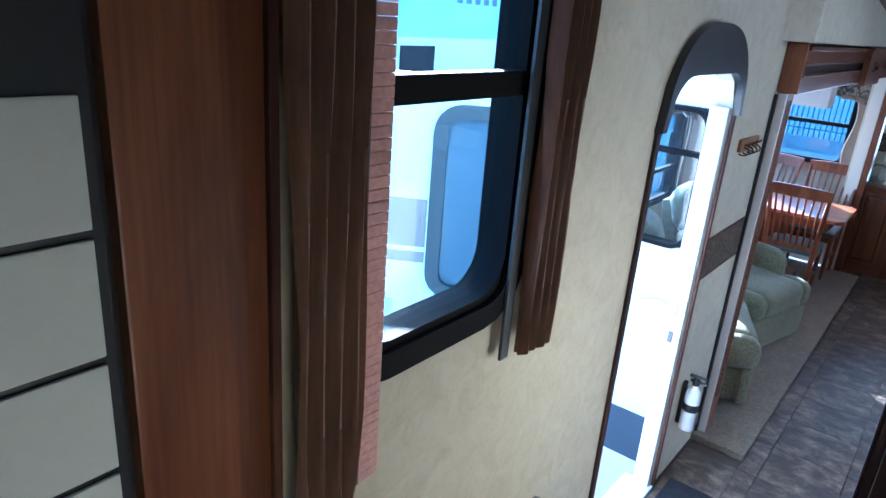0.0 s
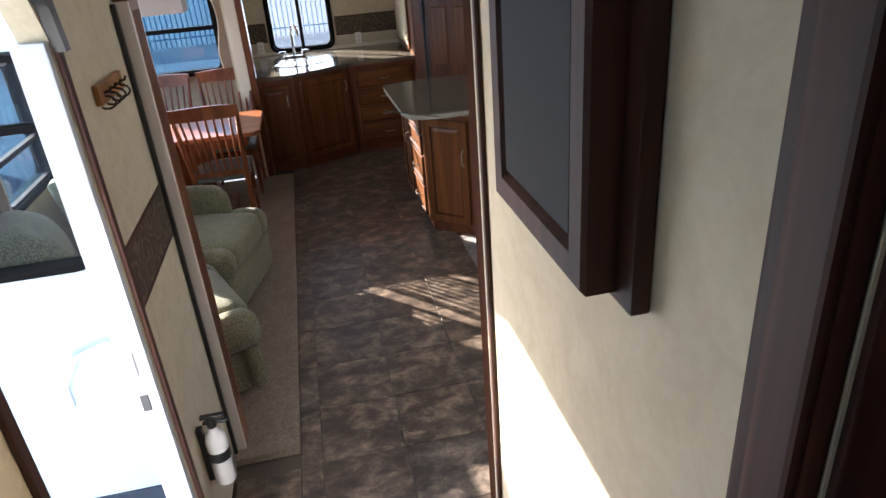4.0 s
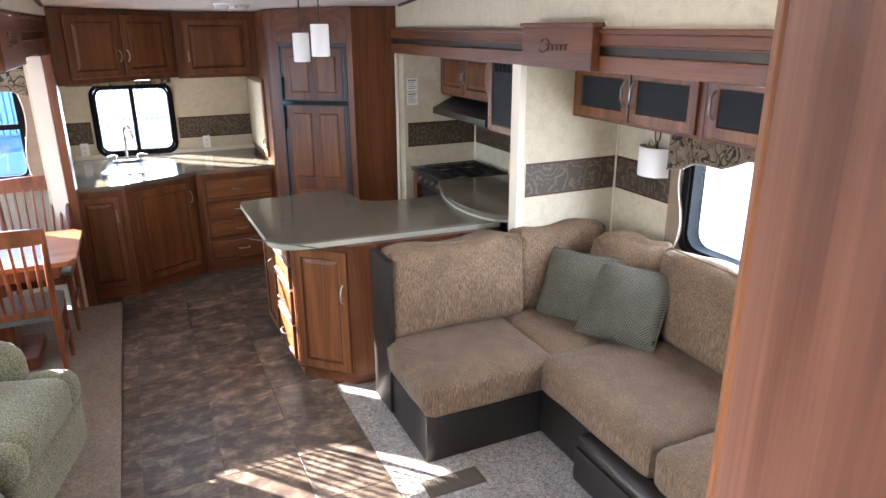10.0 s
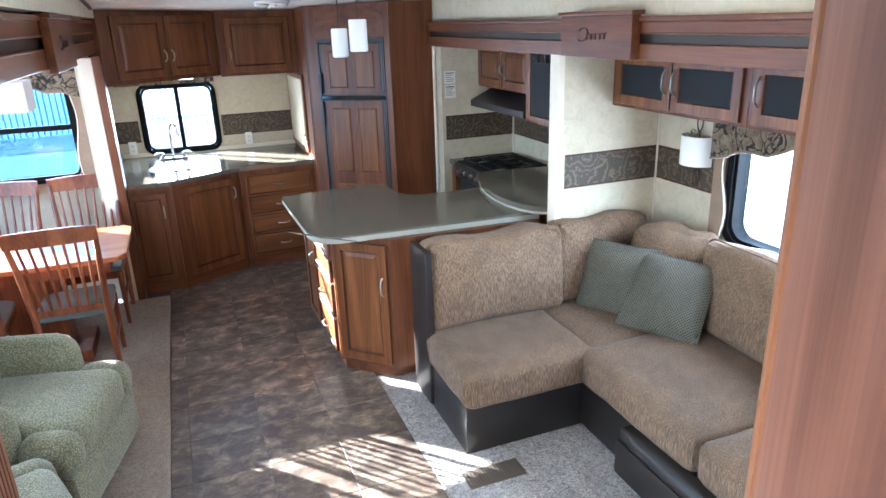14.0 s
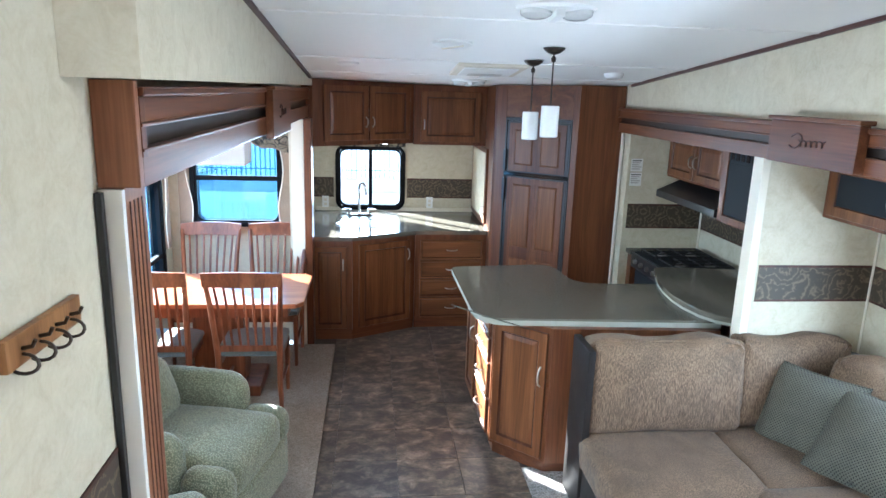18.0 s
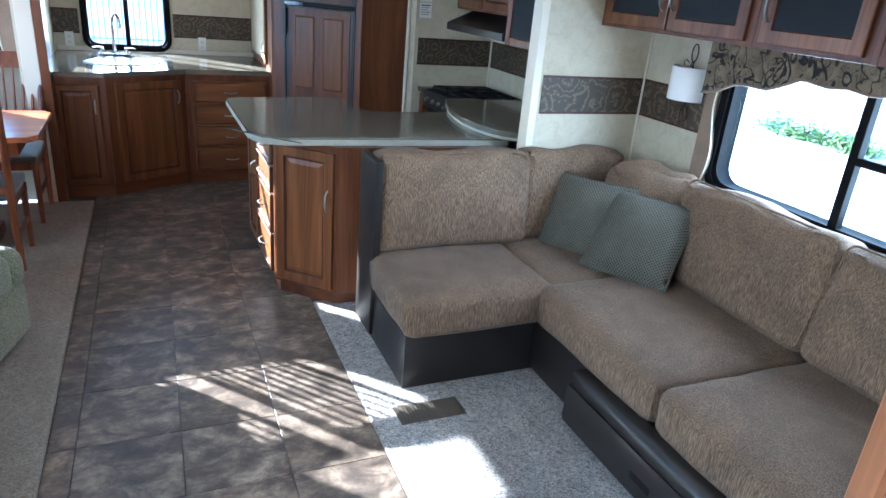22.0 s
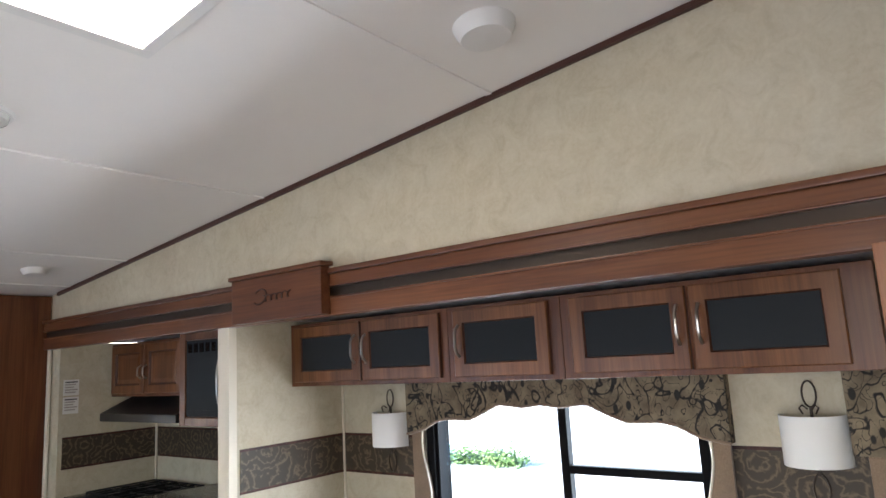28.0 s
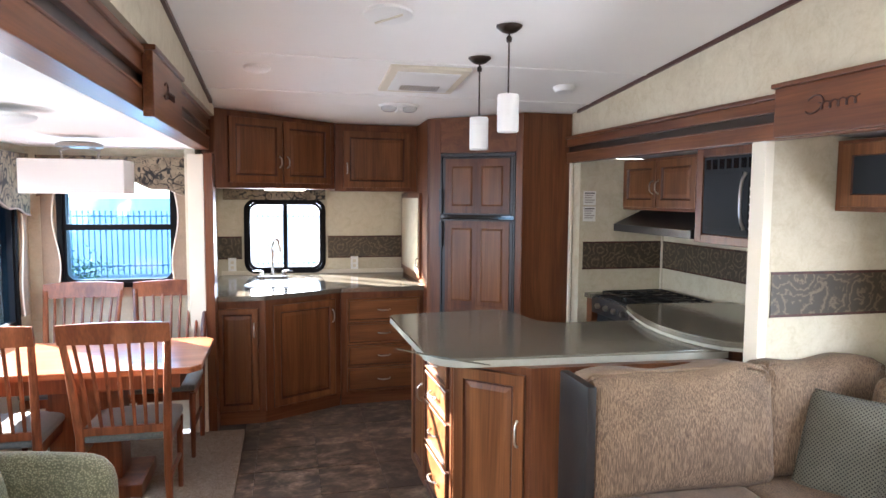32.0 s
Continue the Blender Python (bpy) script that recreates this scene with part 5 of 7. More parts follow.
part("case", box(0.064, 0.586, -0.018, -0.001, 1.494, 1.931, 0.004, m), M_SMOKED, mw)
part("window", box(0.09, 0.40, -0.024, -0.018, 1.53, 1.84, 0.002, m), M_SMOKED, mw, "dark mirrored door window")
part("keypad", box(0.45, 0.57, -0.021, -0.017, 1.51, 1.84, 0.001, m), M_RUBBER, mw)
for i in range(6):
    for j in range(3):
        part("key", box(0.464 + j * 0.034, 0.478 + j * 0.034, -0.0225, -0.0205, 1.535 + i * 0.042, 1.545 + i * 0.042, 0, m), M_PAPER, mw)
for i in range(8):
    part("vent_slot", box(0.085 + i * 0.06, 0.125 + i * 0.06, -0.0205, -0.0175, 1.862, 1.915, 0, m), M_BLACKGLOSS, mw)
bm = bmesh.new()
bow_handle(bm, (0.425, 1.685), "z", 0.30, m, 0.028, 0.007)
part("handle", bm, M_NICKEL, mw, "silver bowed handle", True)

# two paper notices beside the cooker
for z0, z1 in ((1.64, 1.745), (1.52, 1.63)):
    ob = thing("notice", (2.43, 5.548, z0), "white paper safety notice with grey print on the wall", "notice", "wall notices")
    part("sheet", box(2.385, 2.485, 5.5455, 5.5475, z0, z1), M_PAPER, ob)
    for i in range(5):
        part("print_line", box(2.395, 2.475 - 0.012 * (i % 3), 5.5445, 5.5453, z1 - 0.02 - i * 0.017, z1 - 0.012 - i * 0.017), M_INK if i == 0 else M_NICKEL, ob)

# ---- sofa corner ----
sf = thing("corner_sofa", (2.3, 2.6, 0.0), "L-shaped sofa with tan chenille cushions on a dark brown leather base", "sofa")
part("chaise_base", box(1.39, 2.10, 2.845, 3.56, 0.005, 0.285, 0.012), M_LEATHER, sf, "dark leather base", True)
part("chaise_end", box(1.372, 1.412, 3.33, 3.60, 0.03, 0.965, 0.012), M_LEATHER, sf, "dark leather end panel", True)
part("main_base", box(2.085, 3.0, 1.05, 3.56, 0.005, 0.285, 0.012), M_LEATHER, sf, "dark leather base", True)
# the seats' weaker light is put into their darker cloth colour
bm = bmesh.new()
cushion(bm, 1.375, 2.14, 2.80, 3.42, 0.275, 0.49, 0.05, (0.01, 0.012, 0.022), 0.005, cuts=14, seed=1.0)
part("seat_cushion", bm, M_CORDSEAT_SHADED, sf, "", True)
for k, (y0, y1) in enumerate(((1.96, 2.86), (1.06, 1.955))):
    bm = bmesh.new()
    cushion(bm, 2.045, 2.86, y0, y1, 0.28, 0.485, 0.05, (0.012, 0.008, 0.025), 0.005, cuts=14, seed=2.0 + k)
    part("seat_cushion", bm, M_CORDSEAT_SHADED, sf, "", True)
bm = bmesh.new()
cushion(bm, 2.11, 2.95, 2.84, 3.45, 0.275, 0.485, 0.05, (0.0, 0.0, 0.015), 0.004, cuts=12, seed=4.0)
part("corner_seat", bm, M_CORDSEAT_SHADED, sf, "", True)
tilt = Matrix.Translation((0, 3.40, 0.44)) @ Matrix.Rotation(radians(-8), 4, "X") @ Matrix.Translation((0, -3.40, -0.44))
bm = bmesh.new()
cushion(bm, 1.40, 2.275, 3.33, 3.53, 0.475, 0.985, 0.05, (0.015, 0.05, 0.008), 0.008, tilt, 26, 5.0, "x")
b_ = part("back_cushion", bm, M_CORD, sf, "", True)
welt_line(b_, M_CORD, 1.411, 2.264, 3.356, 0.485, 0.978, 0.045, tilt, "x")
bm = bmesh.new()
cushion(bm, 2.26, 2.935, 3.38, 3.53, 0.475, 0.985, 0.05, (0.012, 0.03, 0.008), 0.008, tilt, 26, 6.0, "x")
part("back_cushion", bm, M_CORD, sf, "", True)
for k, (y0, y1) in enumerate(((1.98, 2.86), (1.06, 1.975))):
    tl = Matrix.Translation((2.86, 0, 0.44)) @ Matrix.Rotation(radians(12), 4, "Y") @ Matrix.Translation((-2.86, 0, -0.44))
    bm = bmesh.new()
    cushion(bm, 2.74, 2.94, y0, y1, 0.465, 0.975, 0.05, (0.045, 0.01, 0.008), 0.009, tl, 26, 7.0 + k, "y")
    b_ = part("back_cushion", bm, M_CORD, sf, "", True)
    welt_line(b_, M_CORD, y0 + 0.008, y1 - 0.008, 2.762, 0.475, 0.968, 0.045, tl, "y")
bm = bmesh.new()
mc = Matrix.Translation((2.825, 3.09, 0.685)) @ Matrix.Rotation(radians(-62), 4, "Z") @ Matrix.Rotation(radians(-13), 4, "X")
cushion(bm, -0.25, 0.25, -0.085, 0.085, -0.22, 0.285, 0.08, (0.01, 0.05, 0.02), 0.012, mc, 26, 9.0, "x")
part("corner_cushion", bm, M_CORD, sf, "", True)
part("back_frame", box(2.955, 3.03, 1.0, 3.56, 0.005, 0.86, 0.02), M_LEATHER, sf, "", True)
part("back_frame", box(1.42, 2.955, 3.505, 3.552, 0.03, 0.90, 0.015), M_LEATHER, sf, "", True)
# pull-out front with its hand slot
d = part("pull_out_front", box(1.985, 2.10, 1.32, 2.405, 0.03, 0.215, 0.018), M_LEATHER, sf, "dark leather pull-out bed front", True)
bm = bmesh.new()
cushion(bm, 1.99, 2.09, 1.325, 2.40, 0.205, 0.292, 0.03, (0.005, 0, 0.006), 0.002, cuts=8)
part("front_roll", bm, M_LEATHER, sf, "padded leather roll", True)
part("hand_slot", box(1.982, 1.988, 1.82, 1.93, 0.10, 0.13, 0.002), M_BLACKGLOSS, d, "black hand slot")
part("side_front", box(2.05, 2.095, 1.05, 1.31, 0.02, 0.265, 0.012), M_LEATHER, sf, "", True)
part("side_front", box(2.075, 2.095, 2.40, 2.84, 0.02, 0.28, 0.006), M_LEATHER, sf, "", True)
# rolled arm with a scrolled front
bm = bmesh.new()
cushion(bm, 2.075, 2.94, 0.912, 1.06, 0.005, 0.585, 0.03, (0.0, 0.006, 0.0), 0.002, cuts=8)
arm = part("arm", bm, M_LEATHER, sf, "dark leather rolled arm", True)
bm = bmesh.new()
tube(bm, [(2.06, 0.985, 0.60), (2.08, 0.985, 0.602), (2.3, 0.985, 0.62), (2.6, 0.985, 0.64), (2.93, 0.985, 0.66)], [0.060, 0.084, 0.086, 0.088, 0.088], 20)
part("arm_roll", bm, M_LEATHER, arm, "", True)
for y, top, turn in ((1.035, 0.60, 200), (0.955, 0.545, 150)):
    pts = [(2.068, y, 0.012 + (top - 0.012) * i / 8) for i in range(9)]
    c_y = 0.985
    r_ = abs(y - c_y) + 0.012
    for i in range(1, 13):
        a = radians(turn * i / 12)
        k_ = r_ * (1 - 0.35 * i / 12)
        pts.append((2.068 - 0.003 * i / 12, c_y + (k_ if y > c_y else -k_) * math.cos(a), top + k_ * math.sin(a)))
    bm = bmesh.new()
    tube(bm, pts, [0.036] * 9 + [0.034 - 0.012 * i / 12 for i in range(1, 13)], 10)
    part("arm_facing", bm, M_LEATHER, arm, "padded leather front roll", True)


def pillow(at, rot, s, seed):
    ob = thing("throw_pillow", at, "square sage-green woven throw pillow on the sofa", "pillow", "throw pillows")
    bm = bmesh.new()
    mm_ = Matrix.Translation(at) @ rot
    ob.matrix_basis = mm_
    PLACE[ob.name] = mm_.copy()
    g = bmesh.ops.create_grid(bm, x_segments=16, y_segments=16, size=1.0)
    top = list(bm.verts)
    for v in top:
        u, w_ = v.co.x, v.co.y
        b_ = (1 - abs(u) ** 2.2) * (1 - abs(w_) ** 2.2)
        k_ = 1 - 0.06 * (1 - u * u) * (w_ * w_) - 0.06 * (1 - w_ * w_) * (u * u)
        v.co = Vector((u * s * k_, w_ * s * k_, 0.085 * max(0.0, b_) ** 0.55 + 0.004 * noise.noise(Vector((u * 4 + seed, w_ * 4, seed)))))
    d_ = bmesh.ops.duplicate(bm, geom=list(bm.verts) + list(bm.edges) + list(bm.faces))
    for e in d_["geom"]:
        if isinstance(e, bmesh.types.BMVert):
            e.co.z = -e.co.z
    bmesh.ops.remove_doubles(bm, verts=bm.verts, dist=0.002)
    for v in bm.verts:
        v.co = mm_ @ v.co
    part("cover", bm, M_PILLOW, ob, "", True)
    bm = bmesh.new()
    e_ = []
    for i in range(40):
        a = i / 40 * 4
        sd, f_ = int(a), (a % 1) * 2 - 1
        u, w_ = ((f_, -1), (1, f_), (-f_, 1), (-1, -f_))[sd]
        k_ = 1 - 0.06 * (1 - u * u) * (w_ * w_) - 0.06 * (1 - w_ * w_) * (u * u)
        e_.append(mm_ @ Vector((u * s * k_, w_ * s * k_, 0)))
    tube(bm, e_, 0.005, 6, True)
    part("piping", bm, M_PILLOW, ob, "", True)


def leaning(across, up):
    """The turn of a pillow whose lower edge runs along across and whose face rises along up."""
    a = Vector(across).normalized()
    u = (Vector(up) - a * a.dot(Vector(up))).normalized()
    return Matrix((a, u, a.cross(u))).transposed().to_4x4()


pillow((2.535, 3.20, 0.655), leaning((0.50, -0.80, 0.0), (0.30, 0.20, 0.80)), 0.232, 1.0)
pillow((2.628, 2.865, 0.672), leaning((0.437, -0.899, 0.02), (0.50, 0.43, 0.74)), 0.24, 2.0)

# overhead cabinets behind the sofa
def overhead(y_far, y_near, doors, label):
    c_, m_, w_ = cabinet("overhead_cabinet", 2.68, y_far, 2.68, y_near, 1.645, 1.962, 0.364, label)
    for a, b, hand in doors:
        front(c_, m_, y_far - a, 1.665, a - b, 0.28, "door", hand, hz=0.15, field=M_SMOKED, long=0.13)


overhead(3.545, 2.502, ((3.50, 3.025, "r"), (3.012, 2.54, "l")), "cherry overhead cabinet with two smoked-glass doors")
overhead(2.50, 1.955, ((2.462, 2.005, "l"),), "cherry overhead cabinet with one smoked-glass door")
overhead(1.953, 0.93, ((1.91, 1.475, "r"), (1.462, 1.015, "l")), "cherry overhead cabinet with two wide smoked-glass doors")


# window valances and side panels
def valance(name, m, w, h, side_drop, label, panels=True, sill=0.72):
    """A shaped cloth valance, in local XZ hanging down from z = 0, with its wavy hem and side panels."""
    ob = thing(name, tuple(m.translation), label, "valance", "window valances")
    n_ = 48
    hem = []
    for i in range(n_ + 1):
        u = i / n_
        hem.append((u * w, -h - side_drop * np.interp(min(u, 1 - u), (0.0, 0.07, 0.12, 0.16, 0.25, 0.30, 0.36, 0.44, 0.5), (1.0, 0.86, 0.58, 0.48, 0.50, 0.30, 0.0, 0.10, 0.02))))
    bm = bmesh.new()
    extrude_poly(bm, [(0, 0)] + hem + [(w, 0)], m @ Matrix.Translation((0, -0.06, 0)), 0.02)
    extrude_poly(bm, [(0, 0), (0, hem[0][1]), (0.02, hem[0][1]), (0.02, 0)], m @ Matrix.Translation((0, -0.041, 0)), 0.04)
    extrude_poly(bm, [(w - 0.02, 0), (w - 0.02, hem[-1][1]), (w, hem[-1][1]), (w, 0)], m @ Matrix.Translation((0, -0.041, 0)), 0.04)
    part("board", bm, M_VALANCE, ob)
    bm = bmesh.new()
    tube(bm, [m @ Vector((u, -0.061, v)) for u, v in hem], 0.006, 6)
    part("piping", bm, M_PANELCLOTH, ob, "tan piping", True)
    if panels:
        for s in (0, 1):
            pts = []
            for i in range(25):
                z = -sill + (sill - h * 0.6) * i / 24
                wv = 0.10 + 0.022 * math.sin(i / 24 * 7.5)
                pts.append((wv if s == 0 else w - wv, z))
            outer_ = [(0.012 if s == 0 else w - 0.012, -h * 0.6), (0.012 if s == 0 else w - 0.012, -sill)]
            bm = bmesh.new()
            extrude_poly(bm, pts + outer_, m @ Matrix.Translation((0, -0.036, 0)), 0.02)
            pnl = part("side_panel", bm, M_PANELCLOTH, ob, "tan suede side panel with a wavy edge")
            bm = bmesh.new()
            tube(bm, [m @ Vector((u, -0.037, v)) for u, v in pts], 0.005, 6)
            part("welt", bm, M_CREAM, pnl, "pale welt", True)
    return ob


valance("valance", pose(SRX - 0.006, 3.03, 1.643, 0, 0, -90), 1.56, 0.115, 0.145, "tan vine-print valance with suede side panels over the sofa window", True, 0.70)
ob = thing("valance", (2.97, 0.95, 1.64), "narrow tan vine-print valance end beside the pillar", "valance", "window valances")
part("board", box(2.955, SRX - 0.006, 0.90, 1.09, 1.36, 1.643, 0.01), M_VALANCE, ob)
part("side_panel", box(2.975, SRX - 0.006, 0.92, 1.05, 0.86, 1.36, 0.008), M_PANELCLOTH, ob, "tan suede side panel")
valance("valance", pose(EWIN[0] - 0.13, 5.994, 1.955), EWIN[1] - EWIN[0] + 0.24, 0.17, 0.10, "tan vine-print valance over the dining end window", True, 0.92)
valance("valance", pose(SLX + 0.006, LWIN[0] - 0.14, 1.955, 0, 0, 90), LWIN[1] - LWIN[0] + 0.28, 0.30, 0.10, "tan vine-print valance over the dining side window", True, 1.05)
valance("valance", pose(SLX + 0.006, RCW[0] - 0.14, 1.955, 0, 0, 90), RCW[1] - RCW[0] + 0.28, 0.30, 0.10, "tan vine-print valance over the recliner window", True, 1.05)


# wall sconces
def sconce(y):
    x = SRX - 0.005
    dz = -0.02
    ob = thing("wall_sconce", (x, y, 1.33), "wall sconce with a white half-drum shade and wrought scroll", "sconce", "wall sconces")
    bm = bmesh.new()
    pts = []
    for i in range(13):
        a = radians(180 * i / 12)
        pts.append((x - 0.005 - 0.105 * math.sin(a), y + 0.108 * math.cos(a)))
    inn = [(x - 0.005 - (x - 0.005 - px) * 0.96, y + (py - y) * 0.97) for px, py in pts]
    prism(bm, pts + inn[::-1], 1.335 + dz, 1.505 + dz)
    part("shade", bm, M_SHADE, ob, "white fabric shade", True)
    bm = bmesh.new()
    tube(bm, [(x - 0.012, y, 1.30 + dz), (x - 0.012, y, 1.53 + dz)], 0.005, 6)
    loop = [(x - 0.015, y + 0.022 * math.sin(radians(a)), 1.575 + dz - 0.045 * math.cos(radians(a))) for a in range(0, 360, 20)]
    tube(bm, loop, 0.0035, 6, True)
    for s in (-1, 1):
        tube(bm, [(x - 0.05, y + s * 0.02, 1.51 + dz), (x - 0.05, y + s * 0.03, 1.53 + dz), (x - 0.045, y + s * 0.02, 1.54 + dz), (x - 0.03, y + s * 0.008, 1.525 + dz)], 0.003, 6)
    loop = [(x - 0.012, y + 0.025 * math.sin(radians(a)), 1.255 + dz - 0.05 * math.cos(radians(a))) for a in range(0, 360, 20)]
    tube(bm, loop, 0.0035, 6, True)
    part("scroll", bm, M_BRONZE, ob, "dark wrought scroll", True)


sconce(3.18)
sconce(1.205)


# ---- dining slide-out ----
def dining_chair(at, rz, label):
    """A slat-back chair, its seat facing local +Y."""
    ob = thing("dining_chair", at, label, "chair", "chairs round the table", rz)
    m_ = PLACE[ob.name]
    W2, D, TOP = 0.214, 0.44, 1.06
    def P(v):
        return m_ @ Vector(v)
    for s in (-1, 1):
        bm = bmesh.new()
        pts = [(s * (W2 - 0.012), 0.03, 0.0), (s * (W2 - 0.015), 0.0, 0.25), (s * (W2 - 0.012), 0.0, 0.47), (s * (W2 + 0.005), -0.065, 0.80), (s * (W2 + 0.02), -0.13, 1.01)]
        tube(bm, [P(v) for v in pts], [0.016, 0.02, 0.022, 0.019, 0.016], 8)
        part("back_post", bm, M_CHAIR, ob, "", True)
        bm = bmesh.new()
        tube(bm, [P((s * (W2 - 0.02), D - 0.02, 0.0)), P((s * (W2 - 0.02), D - 0.02, 0.42))], [0.014, 0.021], 8)
        part("leg", bm, M_CHAIR, ob, "", True)
        part("side_stretcher", box(s * (W2 - 0.02) - 0.009, s * (W2 - 0.02) + 0.009, 0.02, D - 0.03, 0.18, 0.205, 0.003, m_), M_CHAIR, ob)
        part("side_rail", box(s * (W2 - 0.02) - 0.011, s * (W2 - 0.02) + 0.011, 0.0, D - 0.02, 0.375, 0.43, 0.004, m_), M_CHAIR, ob)
    part("front_rail", box(-W2 + 0.03, W2 - 0.03, D - 0.032, D - 0.01, 0.375, 0.43, 0.004, m_), M_CHAIR, ob)
    bm = bmesh.new()
    n_ = 10
    a, b = [], []
    for i in range(n_ + 1):
        u = i / n_ * 2 - 1
        bow = -0.018 * (1 - u * u)
        hgt = 0.012 * (1 - u * u)
        for z, lst in ((0.96, a), (TOP + hgt - 0.005, b)):
            y = -0.13 - (z - 1.0) * 0.25 + bow
            lst.append((bm.verts.new(P((u * (W2 + 0.035), y - 0.011, z))), bm.verts.new(P((u * (W2 + 0.035), y + 0.011, z)))))
    for i in range(n_):
        for q0, q1 in ((a[i], a[i + 1]), (b[i + 1], b[i])):
            bm.faces.new((q0[0], q1[0], q1[1], q0[1]))
        bm.faces.new((a[i][0], b[i][0], b[i + 1][0], a[i + 1][0]))
        bm.faces.new((a[i][1], a[i + 1][1], b[i + 1][1], b[i][1]))
    for i in (0, n_):
        bm.faces.new((a[i][0], a[i][1], b[i][1], b[i][0]))
    part("crest_rail", bm, M_CHAIR, ob, "", True)
    part("lower_rail", box(-W2 + 0.02, W2 - 0.02, -0.012, 0.012, 0.475, 0.515, 0.004, m_), M_CHAIR, ob)
    for i in range(7):
        x = -0.156 + 0.052 * i
        bm = bmesh.new()
        tube(bm, [P((x * 0.98, 0.0, 0.505)), P((x * 1.05, -0.058, 0.74)), P((x * 1.15, -0.13, 0.97))], [0.009, 0.011, 0.009], 6)
        part("slat", bm, M_CHAIR, ob, "", True)
    bm = bmesh.new()
    cushion(bm, -W2 - 0.005, W2 + 0.005, -0.005, D + 0.015, 0.428, 0.485, 0.028, (0, 0, 0.018), 0.002, m_, 8)
    part("seat", bm, M_SEAT, ob, "grey-green suede seat pad", True)
    return ob


near = dining_chair((-0.555, 4.51, 0.035), 0, "cherry slat-back dining chair with a grey-green padded seat")
copy_thing(near, pose(-1.15, 4.51, 0.035, 0, 0, 1))
copy_thing(near, pose(-0.54, 5.775, 0.035, 0, 0, 180))
copy_thing(near, pose(-1.10, 5.775, 0.035, 0, 0, 179))

tb = thing("dining_table", (-0.76, 5.22, 0.035), "cherry dining table with clipped corners in the slide-out", "table")
bm = bmesh.new()
prism(bm, [(-1.40, 4.62), (-0.255, 4.62), (-0.205, 4.68), (-0.205, 5.33), (-0.255, 5.39), (-1.40, 5.39)], 0.768, 0.80)
bmesh.ops.bevel(bm, geom=bm.edges[:], offset=0.004, segments=2, affect="EDGES")
part("tabletop", bm, M_TABLE, tb)
part("apron", box(-1.34, -0.32, 4.72, 5.29, 0.67, 0.767, 0.004), M_CHAIR, tb)
part("pedestal", box(-1.02, -0.66, 4.90, 5.12, 0.12, 0.67, 0.01), M_CHAIR, tb)
part("foot", box(-1.14, -0.54, 4.80, 5.22, 0.036, 0.12, 0.015), M_CHAIR, tb)

# dining light
ob = thing("dining_light", (-0.86, 5.06, 1.70), "nickel semi-flush light with a long white shade over the table", "ceiling light")
bm = bmesh.new()
lathe(bm, [(0.12, 0), (0.118, 0.018), (0.09, 0.03)], pose(-0.86, 5.06, 1.954), 24)
part("canopy", bm, M_NICKEL, ob, "", True)
for s in (-1, 1):
    bm = bmesh.new()
    tube(bm, [(-0.86 + s * 0.05, 5.06, 1.956), (-0.86 + s * 0.10, 5.06, 1.935), (-0.86 + s * 0.09, 5.06, 1.90), (-0.86 + s * 0.10, 5.06, 1.87)], 0.008, 8)
    part("arm", bm, M_NICKEL, ob, "", True)
part("shade", box(-1.13, -0.61, 4.93, 5.19, 1.70, 1.885, 0.01), M_SHADE, ob, "white box shade")
ob = thing("slide_ceiling_light", (-0.95, 3.2, 1.96), "clear dome light on the slide-out ceiling", "ceiling light")
bm = bmesh.new()
lathe(bm, [(0.02, -0.045), (0.10, -0.035), (0.15, -0.012), (0.155, 0.0)], pose(-0.80, 3.75, 1.984), 24)
part("dome", bm, M_SHADE, ob, "", True)


